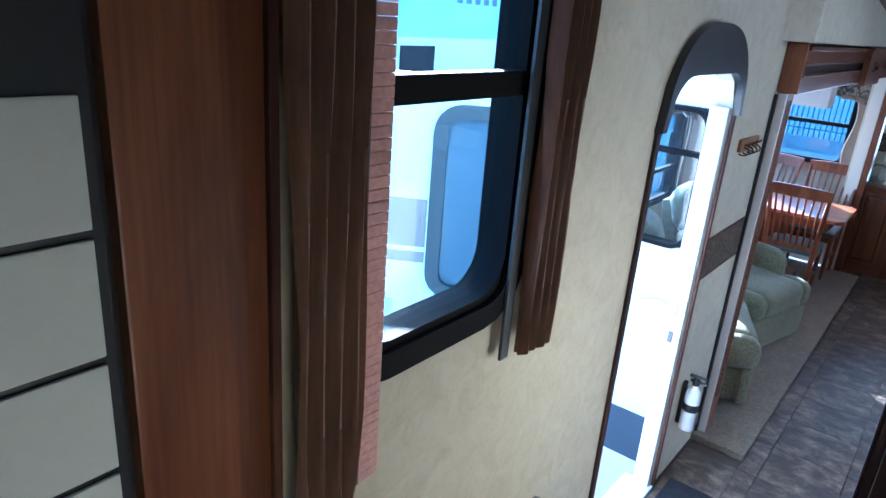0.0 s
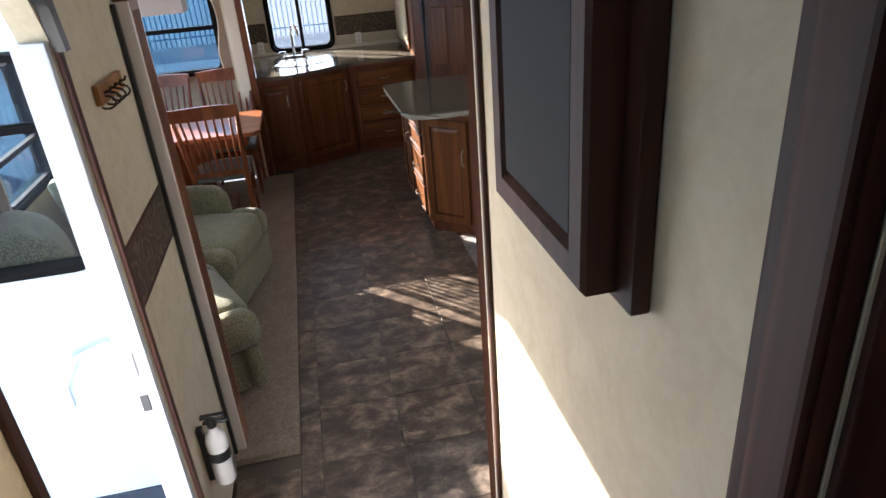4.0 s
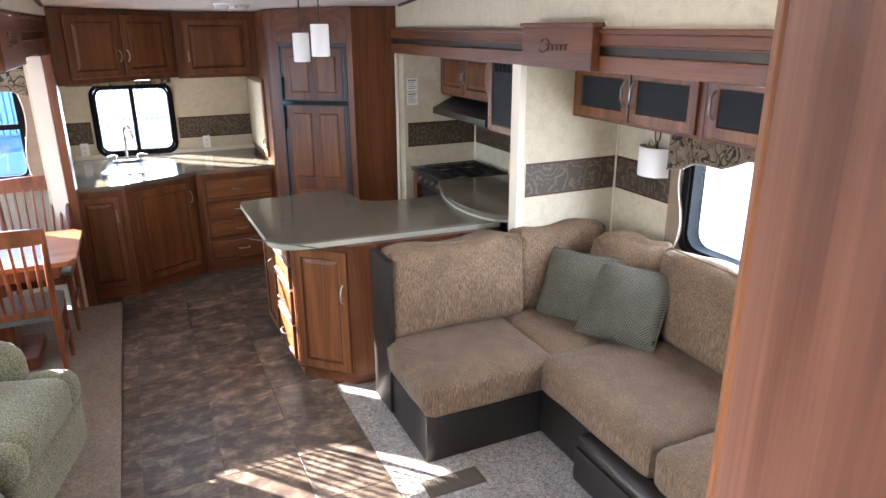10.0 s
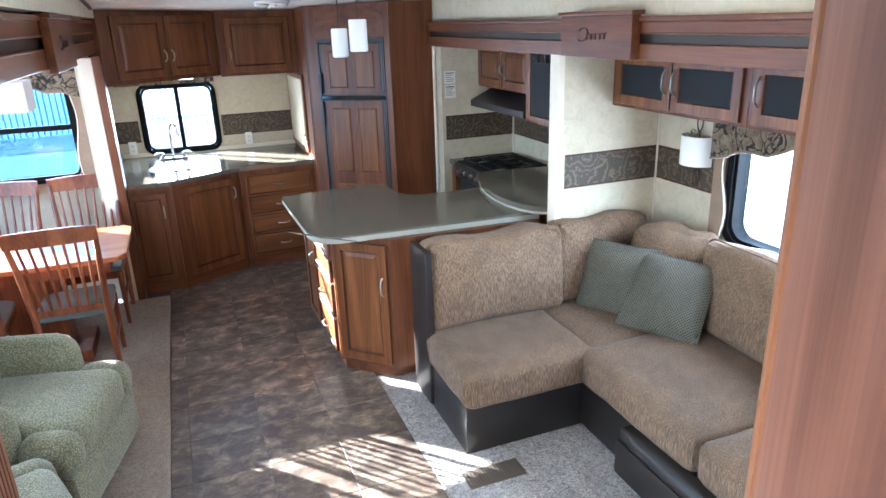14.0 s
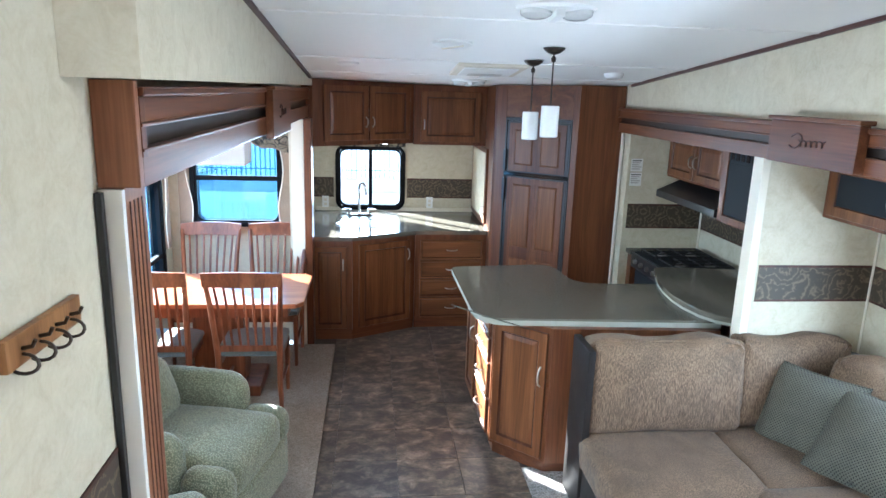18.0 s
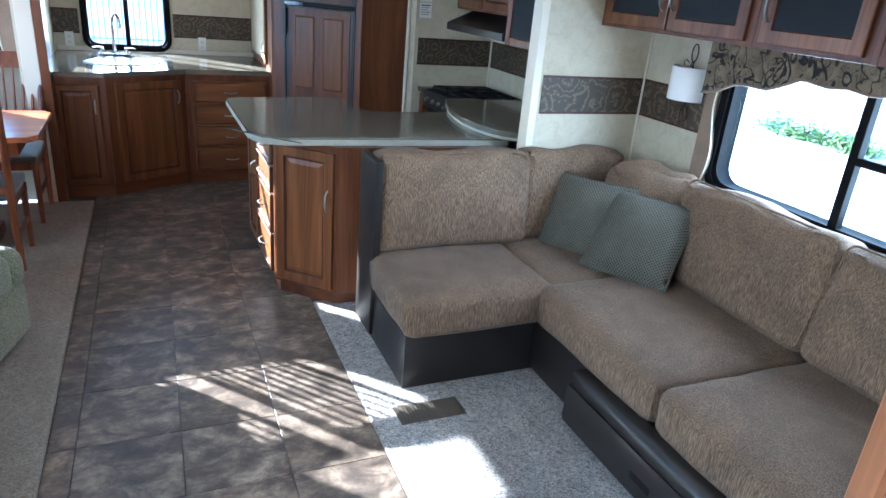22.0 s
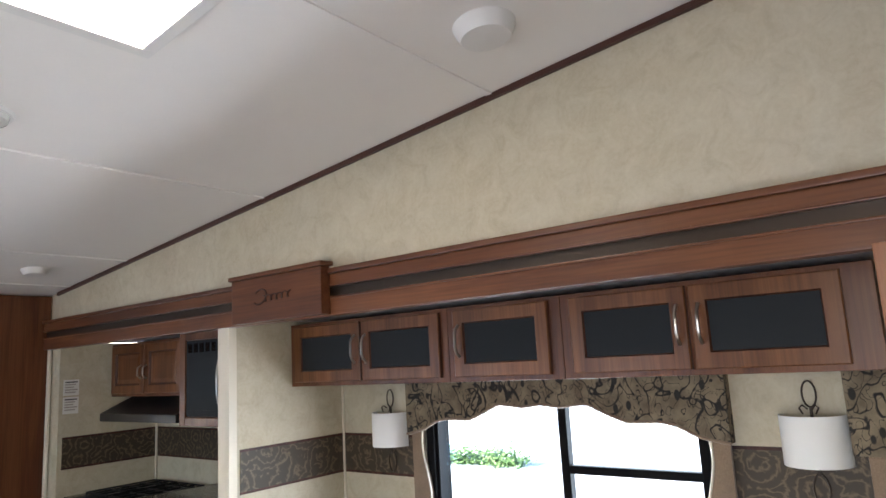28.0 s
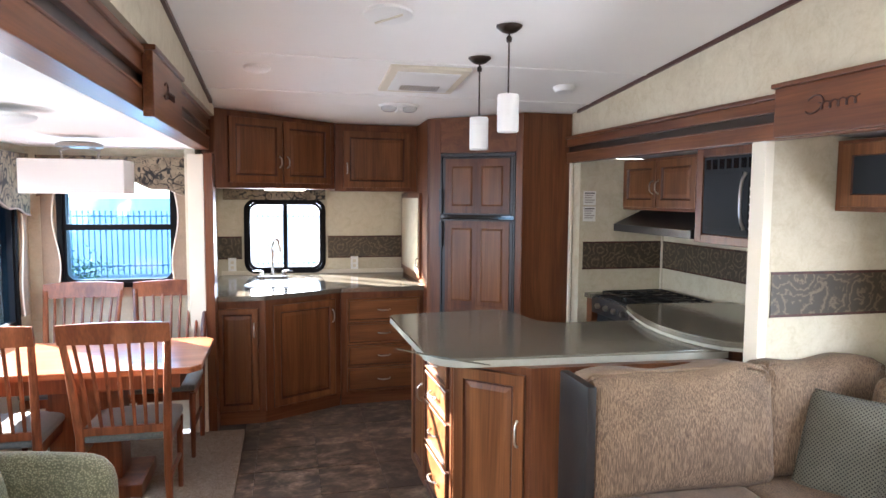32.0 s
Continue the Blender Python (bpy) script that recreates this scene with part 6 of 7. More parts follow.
def recliner(at, rz, label):
    """An upholstered recliner that faces local +X, its seat wrapping in front of the arms."""
    ob = thing("recliner", at, label, "armchair", "recliners", rz)
    m_ = PLACE[ob.name] @ Matrix.Diagonal((1.0, 0.92, 1.0, 1.0))
    bm = bmesh.new()
    cushion(bm, -0.78, -0.01, -0.40, 0.40, 0.03, 0.27, 0.03, (0.01, 0, 0), 0.002, m_, 8)
    part("base", bm, M_SAGE, ob, "", True)
    bm = bmesh.new()
    cushion(bm, -0.05, 0.035, -0.425, 0.425, 0.03, 0.29, 0.03, (0.012, 0, 0), 0.003, m_, 10)
    part("footrest", bm, M_SAGE, ob, "closed padded footrest", True)
    bm = bmesh.new()
    cushion(bm, -0.72, 0.04, -0.315, 0.315, 0.27, 0.475, 0.06, (0.012, 0, 0.03), 0.005, m_, 14)
    part("seat_cushion", bm, M_SAGE, ob, "", True)
    for s in (-1, 1):
        bm = bmesh.new()
        cushion(bm, -0.20, 0.045, min(s * 0.27, s * 0.43), max(s * 0.27, s * 0.43), 0.275, 0.468, 0.06, (0.01, 0.01, 0.012), 0.004, m_, 8, s)
        part("seat_wing", bm, M_SAGE, ob, "", True)
        bm = bmesh.new()
        cushion(bm, -0.80, -0.19, s * 0.375 - 0.095, s * 0.375 + 0.095, 0.05, 0.635, 0.085, (0.015, 0.015, 0.02), 0.005, m_, 12, s)
        part("arm", bm, M_SAGE, ob, "", True)
    tl = m_ @ Matrix.Translation((-0.62, 0, 0.42)) @ Matrix.Rotation(radians(-16), 4, "Y")
    bm = bmesh.new()
    cushion(bm, -0.13, 0.12, -0.30, 0.30, -0.02, 0.36, 0.10, (0.06, 0.01, 0.03), 0.006, tl, 14, 2.0)
    part("lumbar", bm, M_SAGE, ob, "", True)
    bm = bmesh.new()
    cushion(bm, -0.16, 0.10, -0.325, 0.325, 0.33, 0.68, 0.11, (0.05, 0.02, 0.04), 0.006, tl, 14, 3.0)
    part("headrest", bm, M_SAGE, ob, "", True)
    bm = bmesh.new()
    cushion(bm, -0.24, -0.10, -0.30, 0.30, -0.32, 0.60, 0.05, (0.01, 0, 0), 0.003, tl, 8, 4.0)
    part("back_shell", bm, M_SAGE, ob, "", True)
    return ob


r2 = recliner((-0.335, 3.375, 0.035), -14.7, "sage-green woven recliner with padded arms")
copy_thing(r2, pose(-0.375, 2.60, 0.035, 0, 0, 22.5))


# ---- entry and hall ----
def door_arch(y):
    u = abs((y - (DOOR[0] + DOOR[1]) / 2) / ((DOOR[1] - DOOR[0]) / 2))
    return DOOR[3] - 0.16 * (1 - math.sqrt(max(0.0, 1 - max(0.0, (u - 0.55) / 0.45) ** 2)))


ob = thing("door_frame", (LW, 0.76, 0.0), "white aluminium entry frame with cherry trim and a black arched header", "door frame", kind="structure")
part("jamb", box(-0.445, -0.364, DOOR[1] - 0.035, DOOR[1] - 0.002, 0.0, 1.97, 0.003), M_ALU, ob, "white aluminium jamb")
part("jamb", box(-0.445, -0.364, DOOR[0] + 0.002, DOOR[0] + 0.03, 0.0, 1.97, 0.003), M_ALU, ob, "white aluminium jamb")
part("sill", box(-0.50, -0.345, DOOR[0], DOOR[1], 0.003, 0.022, 0.004), M_ALU, ob, "aluminium sill")
for y in (DOOR[1] + 0.001, DOOR[0] - 0.031):
    part("casing", box(LW + 0.0005, LW + 0.014, y, y + 0.03, 0.0, 2.0, 0.004), M_DARKWOOD, ob, "cherry casing")
bm = bmesh.new()
n = 28
ins, outs = [], []
for i in range(n + 1):
    u = i / n * 2 - 1
    y = (DOOR[0] + DOOR[1]) / 2 + u * (DOOR[1] - DOOR[0]) / 2
    ins.append((y, door_arch(y) if abs(u) < 0.999 else 1.94))
    yo = (DOOR[0] + DOOR[1]) / 2 + u * ((DOOR[1] - DOOR[0]) / 2 + 0.04)
    outs.append((yo, 1.94 + 0.36 * math.sqrt(max(0.0, 1 - abs(u) ** 2.6))))
rings = []
for pts, x in ((ins, LW + 0.001), (ins, LW + 0.03), (outs, LW + 0.03), (outs, LW + 0.001)):
    rings.append([bm.verts.new((x, y, z)) for y, z in pts])
for a, b in zip(rings, rings[1:] + rings[:1]):
    for i in range(n):
        bm.faces.new((a[i], a[i + 1], b[i + 1], b[i]))
part("arch", bm, M_BLACK, ob, "black arched header cover", True)
part("strike_plate", box(-0.42, -0.395, DOOR[1] - 0.039, DOOR[1] - 0.034, 0.85, 0.91, 0.002), M_BLACK, ob)
bm = bmesh.new()
bx(bm, -0.425, -0.40, DOOR[1] - 0.046, DOOR[1] - 0.034, 0.98, 1.07, 0.004)
part("latch_plate", bm, M_CHROME, ob)

# entry door, swung wide open beside the hall window
dr = thing("door_1", (-0.44, 0.36, 0.0), "white entry door swung wide open, brown stripes and tinted window", "door", kind="structure")
dm = face_pose(-1.175, -0.137, -0.445, 0.355)      # seen from the hall: free edge first, hinge last
DL = math.hypot(0.73, 0.492)
wx0, wx1, wz0, wz1 = 0.245, 0.62, 1.28, 1.92
bm = bmesh.new()
bx(bm, 0.0, DL, 0.0, 0.035, 0.05, wz0, 0, dm)
bx(bm, 0.0, DL, 0.0, 0.035, wz1, 2.06, 0, dm)
bx(bm, 0.0, wx0, 0.0, 0.035, wz0, wz1, 0, dm)
bx(bm, wx1, DL, 0.0, 0.035, wz0, wz1, 0, dm)
leaf = part("leaf", bm, plain("door_white", (0.74, 0.80, 0.82), 0.35, var=0.04), dr)
part("edge_frame", box(-0.022, -0.001, -0.004, 0.039, 0.05, 2.06, 0.003, dm), M_ALU, dr, "aluminium edge frame")
part("window_pane", box(wx0, wx1, 0.012, 0.018, wz0, wz1, 0, dm), M_PANE, dr, "grey tinted pane")
bm = bmesh.new()
frame_ring(bm, wx1 - wx0 - 0.01, wz1 - wz0 - 0.01, 0.05, 0.052, 0.022, dm @ Matrix.Translation((wx0 + 0.005, -0.010, wz0 + 0.005)))
part("window_frame", bm, plain("grey_frame", (0.06, 0.065, 0.07), 0.5), dr, "dark grey rounded frame", True)
part("sticker", box(0.36, 0.43, 0.0105, 0.0118, 1.292, 1.306, 0, dm), M_PAPER, dr, "small white sticker")
M_STRIPE = plain("brown_graphic", (0.24, 0.19, 0.16), 0.4)
part("stripe", box(0.012, 0.192, -0.0012, -0.0002, 1.43, 1.615, 0, dm), M_STRIPE, dr, "brown stripe")
part("stripe", box(0.012, 0.192, -0.0012, -0.0002, 1.368, 1.411, 0, dm), M_STRIPE, dr, "brown stripe")
lp = part("latch_plate", box(0.03, 0.12, -0.008, 0.0, 1.0, 1.126, 0.006, dm), bpy.data.materials["grey_frame"], dr, "dark latch plate")
for u, z in ((0.052, 1.10), (0.095, 1.03)):
    bm = bmesh.new()
    lathe(bm, [(0.008, 0.0), (0.008, 0.004), (0.0, 0.005)], dm @ Matrix.Translation((u, -0.008, z)) @ Matrix.Rotation(radians(90), 4, "X"), 12)
    part("key_barrel", bm, M_CHROME, lp, "", True)
part("deadbolt_plate", box(0.03, 0.08, -0.004, 0.0, 1.15, 1.21, 0.003, dm), M_ALU, dr)

# folding grab handle on the slide-out end, beside the entry
gh = thing("grab_handle", (-0.56, 1.67, 0.75), "white folding grab handle with a black hinge beside the entry", "grab handle")
part("hinge", box(-0.585, -0.545, 1.63, 1.674, 0.70, 0.79, 0.006), M_BLACK, gh, "black hinge")
bm = bmesh.new()
tube(bm, [(-0.565, 1.64, 0.79), (-0.66, 1.62, 0.83), (-0.78, 1.62, 0.79), (-0.86, 1.64, 0.66), (-0.87, 1.66, 0.55)], 0.012, 10)
part("bar", bm, M_WHITEPL, gh, "white bar", True)

# mat, extinguisher, hook rack
ob = solo("door_mat", box(-0.305, 0.385, 0.545, 1.31, 0.0, 0.012, 0.004), M_MAT, "dark navy ribbed door mat on the vinyl floor", "mat")
ex = thing("fire_extinguisher", (-0.30, 1.36, 0.22), "white fire extinguisher with a black valve on its wall bracket", "fire extinguisher")
bm = bmesh.new()
lathe(bm, [(0.0, 0.0), (0.034, 0.0), (0.040, 0.012), (0.040, 0.20), (0.034, 0.225), (0.018, 0.245), (0.016, 0.26)], pose(-0.30, 1.36, 0.30), 24)
part("cylinder", bm, M_WHITEPL, ex, "white cylinder", True)
bm = bmesh.new()
lathe(bm, [(0.041, 0.115), (0.0415, 0.118), (0.0415, 0.155), (0.041, 0.158)], pose(-0.30, 1.36, 0.30), 24)
part("strap", bm, M_BLACK, ex, "black strap", True)
bm = bmesh.new()
lathe(bm, [(0.017, 0.0), (0.02, 0.02), (0.014, 0.045)], pose(-0.30, 1.36, 0.56), 12)
bx(bm, -0.335, -0.25, 1.35, 1.37, 0.60, 0.612, 0.003)
bx(bm, -0.33, -0.24, 1.352, 1.368, 0.575, 0.585, 0.003)
part("valve", bm, M_BLACK, ex, "black valve and lever")
part("print", box(-0.2592, -0.2580, 1.335, 1.385, 0.335, 0.405), M_NICKEL, ex, "grey printed label")
part("bracket", box(LW + 0.002, -0.338, 1.345, 1.375, 0.32, 0.56), M_BLACK, ex)

hk = thing("hook_rack", (LW, 1.5, 1.79), "oak board with four bronze double hooks on the wall", "hook rack")
hm = Matrix.Translation((LW + 0.001, 1.362, 1.758)) @ Matrix.Rotation(radians(-1.0), 4, "X")
part("board", box(0.0, 0.016, 0.0, 0.29, 0.0, 0.058, 0.004, hm), M_OAK, hk)
for i in range(4):
    y = 0.05 + 0.063 * i
    bm = bmesh.new()
    pts = [hm @ Vector((0.016 + 0.026 * math.sin(radians(a)), y, 0.020 - 0.019 * (1 - math.cos(radians(a))) + 0.0)) for a in range(0, 250, 25)]
    tube(bm, pts, 0.0034, 7)
    tube(bm, [hm @ Vector((0.016, y, 0.03)), hm @ Vector((0.034, y, 0.034)), hm @ Vector((0.04, y, 0.046))], 0.004, 7)
    part("hook", bm, M_BRONZE, hk, "bronze hook", True)

# hall curtain pair at the hall window
def curtain(name, y0, y1, z0, z1, x, folds, label, lining):
    ob = thing(name, (x, (y0 + y1) / 2, z0), label, "curtain", "hall curtains")
    bm = bmesh.new()
    nu, nz = folds * 10, 14
    grid = []
    for j in range(nz + 1):
        z = z0 + (z1 - z0) * j / nz
        pinch = 0.86 + 0.14 * (j / nz)
        row = []
        for i in range(nu + 1):
            u = i / nu
            y = (y0 + y1) / 2 + (u - 0.5) * (y1 - y0) * pinch
            d_ = 0.030 * math.sin(u * folds * 2 * math.pi + 0.6 * math.sin(j * 0.5)) + 0.008 * noise.noise(Vector((u * 6, j * 0.4, 1.7)))
            row.append(bm.verts.new((x + d_, y, z + (0.012 * math.sin(u * folds * 6) if j == 0 else 0))))
        grid.append(row)
    for j in range(nz):
        for i in range(nu):
            bm.faces.new((grid[j][i], grid[j][i + 1], grid[j + 1][i + 1], grid[j + 1][i]))
    bmesh.ops.solidify(bm, geom=bm.faces[:], thickness=0.004)
    part("cloth", bm, M_CURTAIN, ob, "", True)
    part("lining", box(x - 0.03, x - 0.022, lining[0], lining[1], z0 - 0.01, z1), M_LINING, ob, "dark lining edge")
    return ob


curtain("curtain", -0.50, -0.325, 1.44, 2.75, -0.305, 4, "brown satin curtain panel beside the hall window", (-0.53, -0.495))
curtain("curtain", -1.23, -1.06, 1.36, 2.75, -0.295, 4, "brown satin curtain panel beside the hall window", (-1.085, -1.04))
ps = thing("pleated_shade", (-0.338, -1.03, 1.35), "dusty pink pleated shade edge beside the hall window", "shade")
for i in range(60):
    z = 1.35 + i * 0.022
    part("pleat", box(-0.345, -0.318, -1.06, -0.985, z, z + 0.0212, 0.003), M_PINK, ps)

# wardrobe panel and dark framed mirror at the end of the hall
wd = thing("wardrobe", (-0.33, -1.36, DECK), "brown wooden wardrobe panel beside the hall window", "wardrobe")
part("panel", box(LW + 0.001, -0.325, -1.465, -1.245, DECK, 2.83, 0.004), M_WOODZ, wd)
part("edge", box(LW + 0.001, -0.318, -1.243, -1.225, DECK, 2.83, 0.003), M_DARKWOOD, wd)
mr = thing("hall_shade", (-0.33, -1.75, 1.5), "grey cellular shade in a black frame on the hall wall", "shade")
part("frame", box(LW + 0.001, -0.335, -2.05, -1.47, 1.25, 2.75, 0.01), M_BLACK, mr)
for i in range(5):
    part("cell", box(-0.334, -0.326, -2.0, -1.495, 1.30 + i * 0.172, 1.46 + i * 0.172, 0.004), plain("grey_shade", (0.42, 0.42, 0.38), 0.8) if i == 0 else bpy.data.materials["grey_shade"], mr)

# framed panel on the corridor wall
tvp = thing("framed_panel", (0.47, -0.15, 1.86), "small dark walnut framed glass panel on the corridor wall", "wall panel")
part("back_board", box(0.472, HALL - 0.001, -0.295, -0.015, 1.865, 2.45, 0.003), M_DARKWOOD, tvp)
bm = bmesh.new()
panel(bm, 0.25, 0.56, face_pose(0.471, -0.02, 0.471, -0.27, 1.875), 0.03, 0.035, False)
part("frame", bm, M_DARKWOOD, tvp)
part("glass", box(0.444, 0.4475, -0.233, -0.057, 1.915, 2.395), M_SMOKED, tvp, "dark glass")
part("tag", box(0.466, 0.470, -0.12, -0.095, 1.848, 1.864), M_WHITEPL, tvp)

# bathroom door with its casing and knob
bd = thing("door_2", (0.5, -0.86, DECK), "dark cherry hall door with a chrome knob, pulled to", "door", kind="structure")
bdm = face_pose(0.585, -0.495, 0.52, -1.243)
part("leaf", box(0.0, 0.75, 0.0, 0.035, DECK + 0.01, 2.69, 0.004, bdm), M_BATHDOOR, bd)
part("jamb", box(HALL + 0.001, HALL + 0.062, -0.492, -0.486, DECK, 2.695, 0.002), M_DARKWOOD, bd, "dark jamb")
part("jamb", box(HALL + 0.001, HALL + 0.062, -1.268, -1.252, DECK, 2.695, 0.002), M_DARKWOOD, bd, "dark jamb")
for k, (a, b) in enumerate(((HALL - 0.016, HALL - 0.001), (HALL - 0.024, HALL - 0.016))):
    part("casing", box(a, b, -0.485, -0.43 - 0.02 * k, DECK, 2.76, 0.004), M_DARKWOOD, bd)
bm = bmesh.new()
lathe(bm, [(0.027, 0.0), (0.026, 0.006), (0.010, 0.012), (0.010, 0.032), (0.019, 0.042), (0.022, 0.051), (0.020, 0.061), (0.010, 0.066), (0.0, 0.067)], pose(0.574, -0.575, 1.787, 0, -90, 0), 24)
part("knob", bm, M_KNOB, bd, "chrome knob", True)

# end of the corridor wall: cherry panel running to the entertainment unit
ob = thing("end_panel", (0.56, 0.38, 0.0), "cherry-veneered end panel with a solid edge strip", "panel", kind="structure")
em = face_pose(0.494, 0.247, 0.749, 0.539)
el = math.hypot(0.255, 0.292)
bm = bmesh.new()
bx(bm, 0.0, el - 0.03, 0.0, 0.018, 0.0, 2.80, 0.0, em)
M_VENEER = wood("end_veneer", (0.082, 0.032, 0.019), (0.120, 0.050, 0.031), (0.150, 0.066, 0.042), "z", 0.5)
M_VENEER.node_tree.nodes["Principled BSDF"].inputs["Specular IOR Level"].default_value = 0.15
part("veneer", bm, M_VENEER, ob)
part("edge_strip", box(el - 0.03, el, -0.006, 0.022, 0.0, 2.80, 0.004, em), M_STRIP, ob, "solid golden-brown edge")
struct("trim_hall_corner", box(HALL - 0.008, HALL - 0.001, 0.20, 0.212, 0.0, 2.80, 0.002), M_DARKWOOD, "thin brown joint strip on the corridor wall", "trim")

# entertainment unit
en = thing("entertainment_unit", (1.5, 0.3, 0.0), "cherry entertainment unit with raised-panel doors and open shelves", "cabinet")
part("side_stile", box(0.745, 0.945, -0.15, 0.50, 0.0, 2.78, 0.004), M_OAK, en, "golden stile")
part("right_side", box(2.26, 2.352, -0.15, 0.505, 0.0, 2.78, 0.004), M_WOODZ, en)
part("back", box(0.945, 2.26, -0.15, -0.12, 0.0, 2.78), M_WOODZ, en)
for z, h in ((0.0, 0.10), (0.60, 0.04), (0.83, 0.05), (1.13, 0.06), (1.875, 0.05), (2.55, 0.23)):
    part("shelf", box(0.945, 2.26, -0.12, 0.498, z, z + h, 0.003), M_WOODX, en)
part("divider", box(1.31, 1.36, -0.12, 0.499, 0.0, 2.55, 0.003), M_WOODZ, en)
# faces look to +Y
m = face_pose(2.26, 0.50, 0.945, 0.50)


def tall_front(x, z, w, heights):
    """One tall door with stacked raised fields and a long bowed handle."""
    bm = bmesh.new()
    zz = z
    for h in heights:
        panel(bm, w, h, m @ Matrix.Translation((x, 0, zz)), 0.02, 0.055, True, True)
        zz += h
    d = part("door", bm, [M_DOORWOOD, M_GLAZE_SHADE], en)
    hb = bmesh.new()
    bow_handle(hb, (x + 0.035, z + heights[0] - 0.015), "z", 0.17, m, 0.032, 0.003)
    part("handle", hb, M_NICKEL, d, "long bowed nickel handle", True)
    for k in (-1, 1):
        kb = bmesh.new()
        lathe(kb, [(0.010, 0.0), (0.009, 0.007), (0.005, 0.013), (0.0, 0.014)], m @ Matrix.Translation((x + 0.035, -0.02, z + heights[0] - 0.015 + k * 0.085)) @ Matrix.Rotation(radians(90), 4, "X"), 12)
        part("handle_rose", kb, M_CHROME, d, "chrome rose", True)


tall_front(0.955, 0.90, 0.355, (0.50, 0.50))
front(en, m, 0.955, 1.93, 0.355, 0.60, "door", "l", hz=0.2)
front(en, m, 0.955, 0.11, 0.355, 0.70, "door", "l", hz=0.55, long=0.03)
front(en, m, 0.02, 1.93, 0.43, 0.60, "door", "r", hz=0.12, long=0.13)
front(en, m, 0.46, 1.93, 0.43, 0.60, "door", "l", hz=0.12, long=0.13)
front(en, m, 0.02, 0.11, 0.43, 0.48, "door", "r", hz=0.35, long=0.02)
front(en, m, 0.46, 0.11, 0.43, 0.48, "door", "l", hz=0.35, long=0.02)
part("bay_panel", box(1.37, 2.25, 0.40, 0.42, 1.24, 1.78), M_BAY, en, "grey panel in the open bay")
for x0, x1, z0, z1 in ((1.37, 2.25, 1.76, 1.80), (1.37, 2.25, 1.21, 1.25), (1.37, 1.41, 1.25, 1.76), (2.21, 2.25, 1.25, 1.76)):
    part("bay_frame", box(x0, x1, 0.42, 0.436, z0, z1, 0.002), M_CREAM, en, "pale frame")
sr = thing("stereo", (1.55, 0.5, 0.88), "slate-black stereo with two big round knobs in the unit", "stereo")
part("case", box(1.365, 1.70, 0.22, 0.535, 0.882, 1.08, 0.01), M_STEREO, sr)
part("display", box(1.42, 1.64, 0.535, 0.541, 0.90, 1.0, 0.003), M_NICKEL, sr, "silver control panel")
for i in range(7):
    for j in range(3):
        part("button", box(1.43 + 0.029 * i, 1.442 + 0.029 * i, 0.541, 0.544, 0.912 + 0.028 * j, 0.922 + 0.028 * j), M_BLACK, sr)
for x in (1.42, 1.63):
    bm = bmesh.new()
    lathe(bm, [(0.032, 0.0), (0.032, 0.03), (0.028, 0.036), (0.0, 0.037)], pose(x, 0.536, 1.04, -90, 0, 0), 24)
    part("knob", bm, M_STEREO, sr, "glossy round knob", True)
for x in (1.385, 1.655):
    part("foot", box(x, x + 0.03, 0.30, 0.52, 0.8805, 0.8825), M_BLACK, sr)
tr = thing("folding_table", (1.7, 0.56, 0.0), "folded black metal slatted tray table leaning on the unit", "tray table")
tm = Matrix.Translation((0, 0.545, 0.006)) @ Matrix.Rotation(radians(0.6), 4, "X")
for a in ((1.37, 1.41, 0.0, 0.86), (1.78, 1.82, 0.0, 0.86), (1.41, 1.78, 0.82, 0.86), (1.41, 1.78, 0.12, 0.16)):
    part("frame_bar", box(a[0], a[1], -0.012, 0.012, a[2], a[3], 0.004, tm), M_BLACK, tr)
for i in range(8):
    part("slat", box(1.435 + i * 0.046, 1.455 + i * 0.046, -0.006, 0.006, 0.16, 0.82, 0.002, tm), M_BLACK, tr)
bm = bmesh.new()
tube(bm, [(1.83, 0.562, 0.80), (1.60, 0.575, 0.40), (1.30, 0.585, 0.012)], 0.011, 8)
part("leg", bm, M_BLACK, tr, "", True)
bm = bmesh.new()
tube(bm, [(1.40, 0.566, 0.80), (1.62, 0.59, 0.40), (1.84, 0.60, 0.012)], 0.011, 8)
part("leg", bm, M_BLACK, tr, "", True)
bm = bmesh.new()
lathe(bm, [(0.014, 0.0), (0.014, 0.012), (0.008, 0.018), (0.0, 0.019)], pose(1.62, 0.598, 0.40, -90, 0, 0), 12)
part("bolt", bm, M_BLACK, tr, "", True)

# loose carpet tufts at the foot of the pillar
bm = bmesh.new()
rnd = random.Random(5)
for i in range(260):
    a, r_ = rnd.uniform(0, 6.28), abs(rnd.gauss(0, 0.03))
    x, y, z = 2.245 + r_ * math.cos(a), 0.895 + r_ * 1.2 * math.sin(a), 0.006
    h = rnd.uniform(0.015, 0.05) * (1 - min(0.8, r_ * 10))
    tip = (x + rnd.gauss(0, 0.012), y + rnd.gauss(0, 0.012), z + h)
    v_ = [bm.verts.new((x - 0.003, y, z)), bm.verts.new((x + 0.003, y + 0.002, z)), bm.verts.new(tip)]
    bm.faces.new(v_)
tagged(solo("carpet_tufts", bm, M_TUFT, "frayed pale carpet tufts at the pillar foot", "carpet"), "frayed pale carpet tufts at the pillar foot", "carpet", "", "stuff")

# ---- ceiling fixtures ----
def on_ceiling(x, y):
    return Matrix.Translation((x, y, ceil_z(y))) @ Matrix.Rotation(math.atan(-0.098), 4, "X") @ Matrix.Rotation(radians(180), 4, "X")


